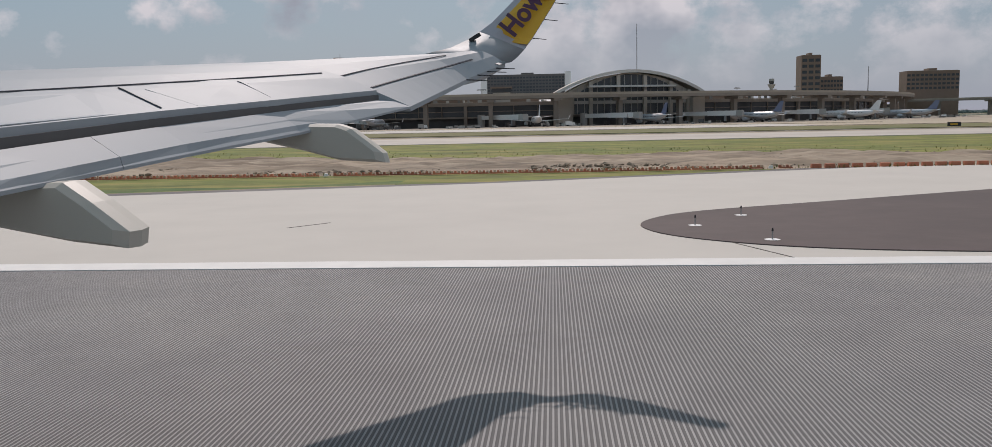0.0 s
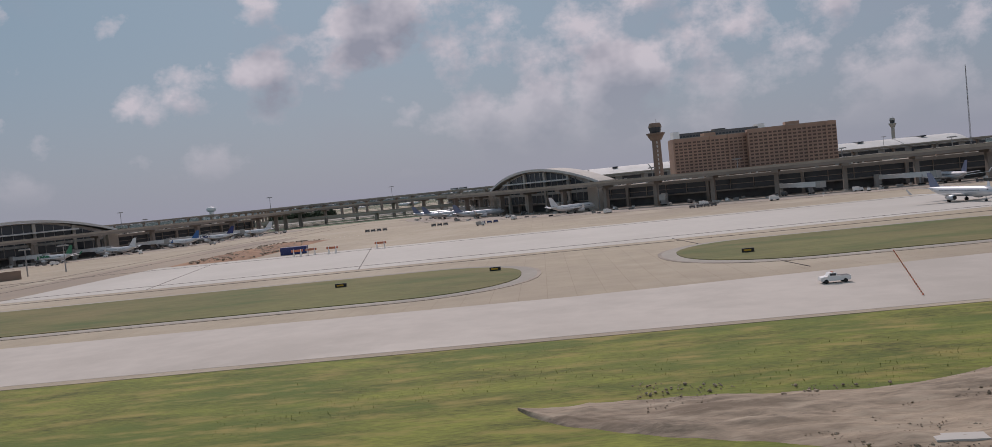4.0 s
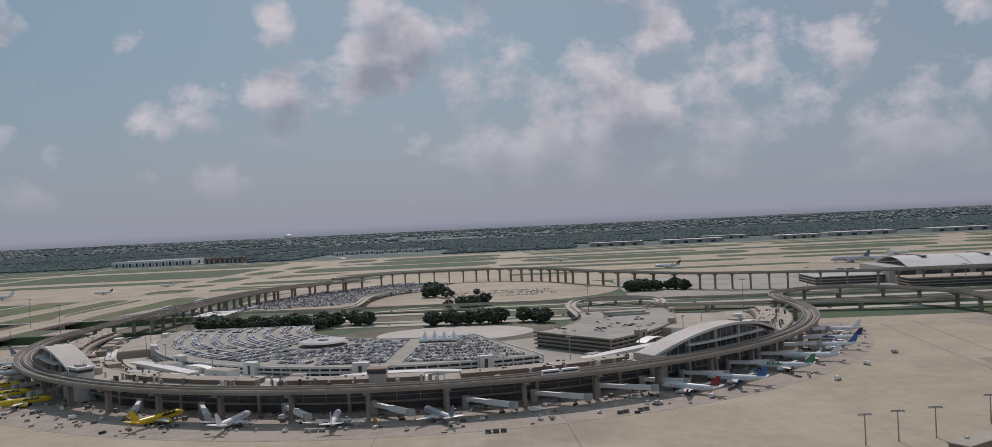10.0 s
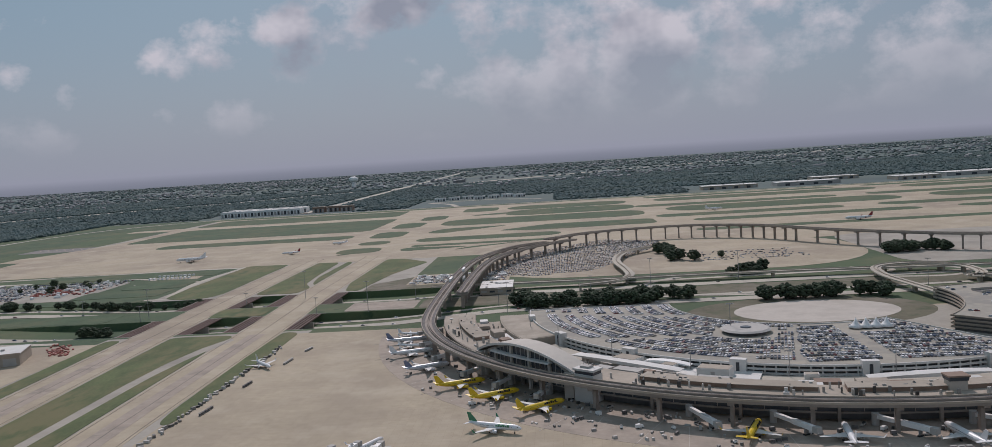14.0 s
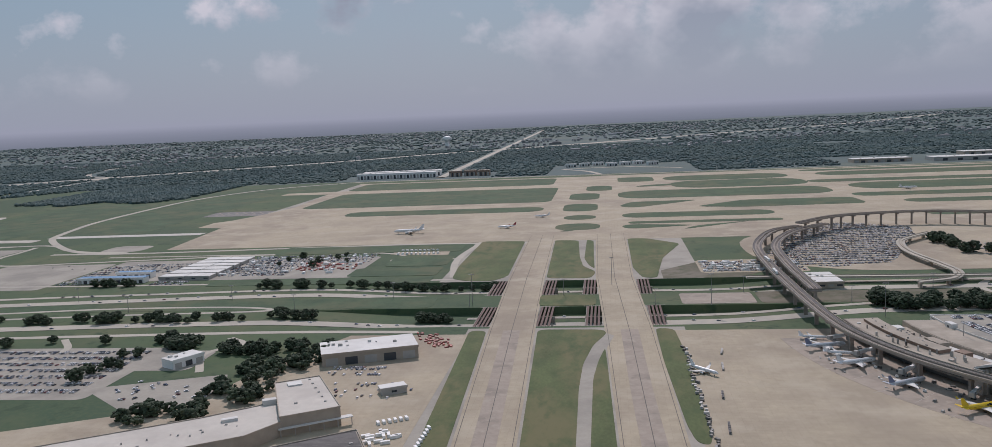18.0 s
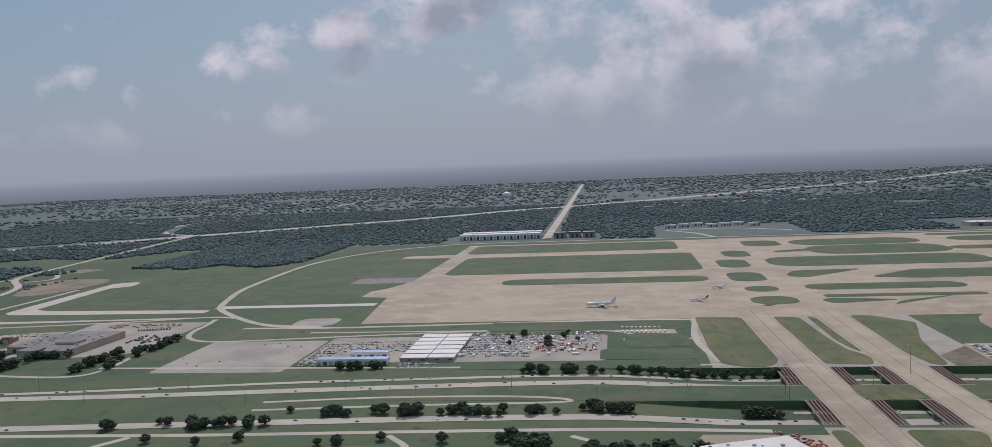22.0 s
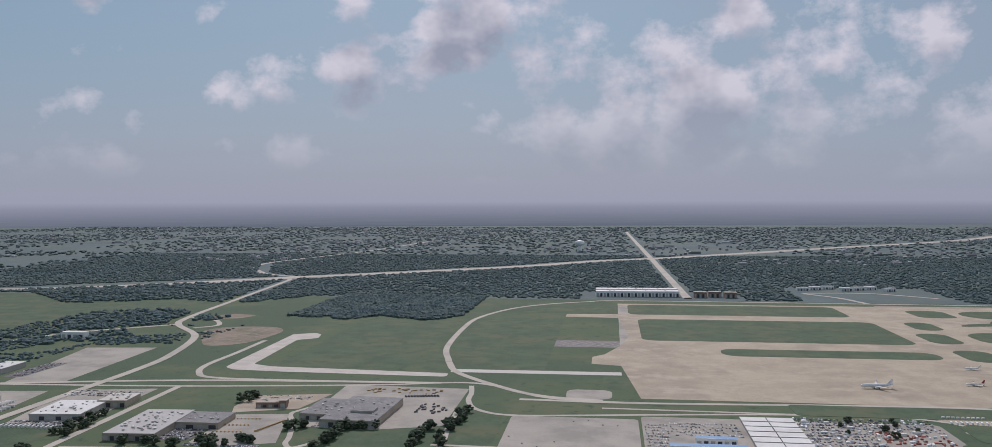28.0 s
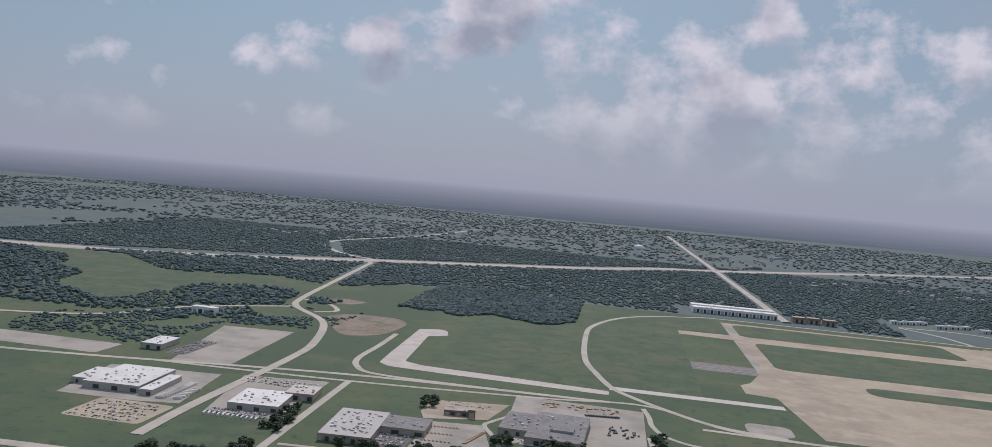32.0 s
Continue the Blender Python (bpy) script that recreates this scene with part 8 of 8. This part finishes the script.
part("wing_box", Geo().loft([skin(1.2 + 0.38 * i, True) for i in range(11)]), M_WING, wing, smooth=False)
part("wing_tip", Geo().loft([skin(5.0 + 0.14 * i, False) for i in range(11)]), M_WING, wing)
for y0, y1 in ((1.2, 2.57), (2.574, 5.0)):
    rings = []
    for i in range(6):
        y = y0 + (y1 - y0) * i / 5
        sx, sz, tx, tz = wing_line(SLOT_X, y) + 0.02, wing_line(SLOT_Z, y) - 0.06, wing_line(TRAIL_X, y), wing_line(TRAIL_Z, y)
        rings.append([(sx, y, sz), (sx + (tx - sx) * 0.5, y, (sz + tz) / 2 + 0.012), (tx, y, tz), (tx, y, tz - 0.012), (sx + 0.1, y, sz - 0.07)])
    part("flap", Geo().loft(rings), M_WING, wing, "slightly lowered trailing flap")
# solid strip along the flap gap; the gap's shade is its dark colour
slot = [[(wing_line(SLOT_X, y) + dx, y, wing_line(SLOT_Z, y) + dz) for dx, dz in ((-0.06, -0.03), (0.012, -0.028), (0.012, -0.075), (-0.06, -0.09))] for y in (1.2, 2.0, 3.0, 4.0, 5.0)]
part("flap_slot", Geo().loft(slot), M_DARK, wing, "dark strip painted as the shaded gap before the flap")
for y0, y1 in ((1.35, 3.0), (3.4, 4.0), (4.15, 4.8)):
    ring = []
    for y in (y0, y1):
        p, q_ = skin(y, True)[0], skin(y, True)[1]
        ring.append([(p[0] - 0.01, y, p[2] + 0.001), (q_[0], y, q_[2] + 0.001), (q_[0], y, q_[2] + 0.003), (p[0] - 0.01, y, p[2] + 0.004)])
    part("spoiler_panel", Geo().loft(ring), M_WING, wing, "flush spoiler panel")


def on_skin(y, u):
    """A place on the upper skin: 0 at the rear edge, 1 at the crest."""
    sk = skin(y, y < 5.0)
    k_ = min(3, int(u * 4))
    p_, r_ = Vector(sk[k_]), Vector(sk[k_ + 1])
    return p_ + (r_ - p_) * (u * 4 - k_)


def seam(name, a, b, width, label, n=8):
    """A thin dark strip on the upper skin between two (span, chord) places."""
    rings = []
    for i in range(n + 1):
        y, u = a[0] + (b[0] - a[0]) * i / n, a[1] + (b[1] - a[1]) * i / n
        c_ = on_skin(y, u)
        d_ = (on_skin(y, min(1, u + 0.02)) - c_).normalized() * width if abs(a[0] - b[0]) > 0.3 else Vector((0, width, 0))
        rings.append([tuple(c_ + Vector((0, 0, 0.0075))), tuple(c_ + d_ + Vector((0, 0, 0.0075))), tuple(c_ + d_ + Vector((0, 0, 0.002))), tuple(c_ + Vector((0, 0, 0.002)))])
    part(name, Geo().loft(rings), M_SEAM, wing, label)


seam("skin_seam", (1.3, 0.28), (4.9, 0.36), 0.006, "dark seam along the upper skin", 16)
seam("skin_seam", (5.02, 0.47), (6.1, 0.62), 0.006, "dark seam along the upper skin")
seam("aileron_gap", (5.02, 0.26), (6.2, 0.30), 0.010, "dark gap before the aileron")
for y_, z_ in ((3.14, 3.29), (4.05, 4.12)):
    seam("spoiler_joint", (y_, 0.02), (z_, 0.29), 0.008, "dark joint between spoiler panels")
for yc, side in ((4.2, ((-1.75, 1.56), (-1.343, 1.598), (-1.113, 1.592), (-1.04, 1.567), (-0.872, 1.435), (-0.859, 1.384), (-1.10, 1.40), (-1.30, 1.455))), (2.2, ((-1.95, 1.44), (-1.639, 1.435), (-1.418, 1.440), (-1.331, 1.378), (-1.221, 1.29), (-1.228, 1.24), (-1.40, 1.262), (-1.66, 1.314)))):
    mx, mz = sum(p[0] for p in side) / 8, sum(p[1] for p in side) / 8
    rings = [[(mx + (x - mx) * k, yc + dy, mz + (z - mz) * k) for x, z in side] for dy, k in ((-0.085, 0.82), (-0.06, 0.97), (0, 1), (0.06, 0.97), (0.085, 0.82))]
    part("flap_fairing", Geo().loft(rings), M_FAIRING, wing, "cream canoe-shaped flap fairing")
# rows of the winglet: span, then the front and the rear edge
CURL = ((6.32, -0.97, 2.11, -0.40, 2.015), (6.42, -0.78, 2.16, -0.314, 2.038), (6.52, -0.663, 2.224, -0.269, 2.083), (6.62, -0.571, 2.295, -0.217, 2.148), (6.72, -0.475, 2.378, -0.152, 2.244), (6.90, -0.307, 2.571, 0.024, 2.536), (7.20, 0.229, 3.225, 0.339, 3.165))
GOLD = ((6.632, -0.517, 2.236, -0.195, 2.188), (6.69, -0.433, 2.348, -0.156, 2.242), (6.87, -0.244, 2.565, 0.018, 2.532), (7.17, 0.256, 3.202, 0.330, 3.164))


def blade(rows_, thick):
    """Lens-shaped sections; the face towards the fuselage bulges a little."""
    return [[(x0, y, z0), (x0 * 0.7 + x1 * 0.3, y - thick, z0 * 0.7 + z1 * 0.3 + 0.004), (x1, y, z1), (x0 * 0.7 + x1 * 0.3, y + thick, z0 * 0.7 + z1 * 0.3 - 0.006)] for y, x0, z0, x1, z1 in rows_]


part("winglet_root", Geo().loft(blade(CURL[:4], 0.018)), M_WING, wing, "pale curved root of the winglet", smooth=True)
winglet = part("winglet", Geo().loft(blade(CURL[3:], 0.016)), M_WINGLET_GREY, wing, "grey edge of the winglet")
part("gold_panel", Geo().loft(blade(GOLD, 0.010)), M_WINGLET, winglet, "golden yellow winglet panel")
part("tip_light", Geo().box(-0.05, 0.05, -0.012, 0.012, -0.014, 0.014, pose(-0.60, 6.52, 2.243, 0, -30, 0)), M_BLACK, wing, "dark navigation light housing")
for k, (x, y, z) in enumerate(((-0.152, 6.72, 2.244), (-0.06, 6.82, 2.40), (0.03, 6.90, 2.54), (0.15, 7.02, 2.79))):
    part("static_wick", Geo().tube((x, y, z), (x + 0.11, y + 0.01, z - 0.012), 0.004, 0.0025, 5), M_BLACK, wing)
for x, y, z in ((-0.50, 6.2, 1.96), (-0.56, 6.1, 1.93), (-0.62, 5.95, 1.89), (-0.44, 6.3, 1.99)):
    part("static_wick", Geo().tube((x, y, z), (x + 0.16, y, z - 0.01), 0.005, 0.003, 5), M_BLACK, wing)
word = bpy.data.curves.new("lettering", "FONT")
word.body, word.size, word.extrude = "Howdy", 0.225, 0.002
word.offset = 0.006
word.materials.append(M_PLUM)
wo = new("lettering", word)
wo.parent = wing
wo.matrix_world = Matrix.Translation((-0.300, 6.585, 2.238)) @ Matrix(((0.542, -0.786, 0.297, 0), (0.479, -0.001, -0.878, 0), (0.69, 0.618, 0.376, 0), (0, 0, 0, 1)))


# ---- small gear on the ramps and roofs ----
def boxes(name, places, material, label, category):
    """Little boxes in one mesh: (x, y, z, half length, half width, height, heading)."""
    g_ = Geo()
    for x, y, z, l_, w_, h_, a in places:
        g_.box(-l_, l_, -w_, w_, 0, h_, pose(x, y, z, 0, 0, a), taper=0.08)
    solo(name, g_, material, label, category, kind="stuff")


q = random.Random(33)
M_GEAR = mat("mixed_gear_paint", (0.30, 0.29, 0.27), 0.6, 0, 0.2, 1.0, island=0.95)
for cx in (-395, -20):
    gear = []
    for _ in range(330 if cx == -395 else 200):
        a = q.choice((q.uniform(-82, 82), 9.2 * q.randrange(-8, 9) + q.gauss(0, 1.3)))
        x, y = polar(cx, RING_R + q.choice((q.uniform(0, 8), q.uniform(2, 16), q.uniform(14, 24))), a)
        gear.append((x, y, 0.1, q.uniform(0.25, 0.85), q.uniform(0.2, 0.38), q.uniform(0.25, 0.7), q.uniform(0, 180)))
    boxes("ramp_gear", gear, M_GEAR, "dollies, carts and chocks crowding the gates", "ramp gear")
    vents = []
    for _ in range(420):
        a = q.uniform(-86, 86)
        low = q.random() < 0.5
        x, y = polar(cx, RING_R - (q.uniform(15, 23.5) if low else q.uniform(2.5, 13)), a)
        vents.append((x, y, 3.4 if low else 6.15, q.uniform(0.12, 0.5), q.uniform(0.12, 0.4), (1.2 if not low else 0.3) + q.uniform(0.2, 0.7), a))
    boxes("roof_vents", vents, M_GEAR, "many small vents and units on the terminal roof", "roof vents")

trailers = [(-1426 + 0.07 * k, 503 + 3.0 * k, 0.06, 3.2, 0.55, 1.5, 18) for k in range(15)] + [(-1415, 506 + 4.4 * k, 0.06, 3.0, 0.55, 1.5, 18) for k in range(7)] + [(-1384 + 3.2 * k, 484, 0.06, 0.55, 2.4, 1.4, 8) for k in range(12)]
boxes("parked_trailers", trailers, M_ROOFW, "white box trailers at the loading docks", "trailers")
buses = [(x + 2.5 * k, y + 0.25 * k, 0.06, 0.4, 1.35, 0.8, 25) for x, y in ((-1244, 505), (-1242, 489), (-1243, 521)) for k in range(8)]
buses += [(-1215 + 0.75 * k, 493 + 2.7 * k, 0.06, 1.5, 0.4, 0.8, 15) for k in range(11)]
buses += [(q.uniform(-1178, -1120), q.uniform(608, 622), 0.06, 1.3, 0.42, 0.8, q.choice((10, 20, 100))) for _ in range(34)]
boxes("yellow_plant", buses, MATS["faded_yellow_paint"], "rows of yellow buses and machines in the yards", "vehicles")
dark = [(-1144 + 2.1 * k, 597 + 0.4 * k, 0.06, 0.6, 1.5, 1.2, 30) for k in range(12)] + [(q.uniform(-1128, -1106), q.uniform(550, 576), 0.06, 1.2, 0.5, 1.0, q.choice((20, 80))) for _ in range(26)]
boxes("yard_trucks", dark, M_DARK, "dark trucks parked in the depot yard", "vehicles")
reds = [(q.uniform(-832, -791), q.uniform(511, 537), 0.06, q.uniform(0.7, 1.6), 0.45, q.uniform(0.5, 1.1), q.choice((0, 90)) + q.gauss(0, 6)) for _ in range(70)]
reds += [(-712 + 14 * u + q.gauss(0, 2), 350 - 16 * u + q.gauss(0, 3), 0.06, 0.9, 0.4, 0.55, q.uniform(0, 180)) for u in [q.random() for _ in range(45)]]
boxes("red_equipment", reds, mat("faded_red_paint", (0.34, 0.11, 0.085), 0.6, 0, 0.2, 1.0, island=0.5), "red ground equipment crowded in the yards", "equipment")
pale = [(q.uniform(-880, -792), q.uniform(500, 566), 0.06, q.uniform(0.8, 2.2), q.uniform(0.5, 0.9), q.uniform(0.8, 1.4), q.choice((0, 90))) for _ in range(70)]
pale += [(-776 + 3.1 * k, 566, 0.06, 0.6, 1.7, 1.2, 0) for k in range(10)] + [(-776 + 3.1 * k, 580, 0.06, 1.0, 0.6, 1.0, 0) for k in range(9)]
pale += [(q.uniform(-578, -524), 486 + 5.5 * q.randrange(0, 6), 0.06, q.uniform(0.9, 2.2), 0.5, q.uniform(0.8, 1.2), q.choice((0, 6, 90))) for _ in range(80)]
boxes("white_vans", pale, M_WHITE, "white vans and trailers in the rental lots", "vehicles")
stand = [(-1056 + 9.5 * k, q.uniform(470, 545), 0.06, 0.5, 0.5, 0.4, 0) for k in range(8)]
boxes("lot_blocks", stand, M_DARK, "dark blocks on the empty lot", "blocks")

whites = [(-704 + 1.6 * k, 246 + 0.9 * k, 0.06, 0.5, 1.1, 0.9, 28) for k in range(6)] + [(q.uniform(-705, -695), q.uniform(229, 241), 0.06, 1.5, 0.5, 0.9, q.choice((20, 30, 110))) for _ in range(14)] + [(-688 + 0.1 * k, 219 + 2.6 * k, 0.1, 0.45, 1.0, 0.8, 30) for k in range(10)]
boxes("cargo_trucks", whites, M_WHITE, "white trucks and trailers by the cargo shed", "vehicles")
edge = [(-602.8 + q.gauss(0, 0.5), 212 + 2.3 * k, 0.13, q.uniform(0.4, 1.1), 0.4, q.uniform(0.4, 0.9), q.uniform(0, 180)) for k in range(52)]
boxes("edge_gear", edge, M_GEAR, "carts and gear lined up along the apron edge", "ramp gear")
r_ = random.Random(52)
for k in range(16):
    truck(-302 + 2.3 * k + r_.uniform(-0.5, 0.5), 151.5 + 1.0 * (k % 3) + r_.uniform(-0.4, 0.4), r_.choice((30, 40, 120, 210)), "white ramp van parked by the blast wall", M_WHITE if k % 4 else M_GREY, M_WHITE, 2.2, "ramp_van")
for x, y, a in ((-268, 152, 34), (-264, 155, 34), (-259, 158.5, 34), (-250, 160, 120)):
    truck(x, y, a, "small red and white service truck by the depot", M_RED if x > -262 else M_WHITE, M_WHITE, 2.4, "service_truck")
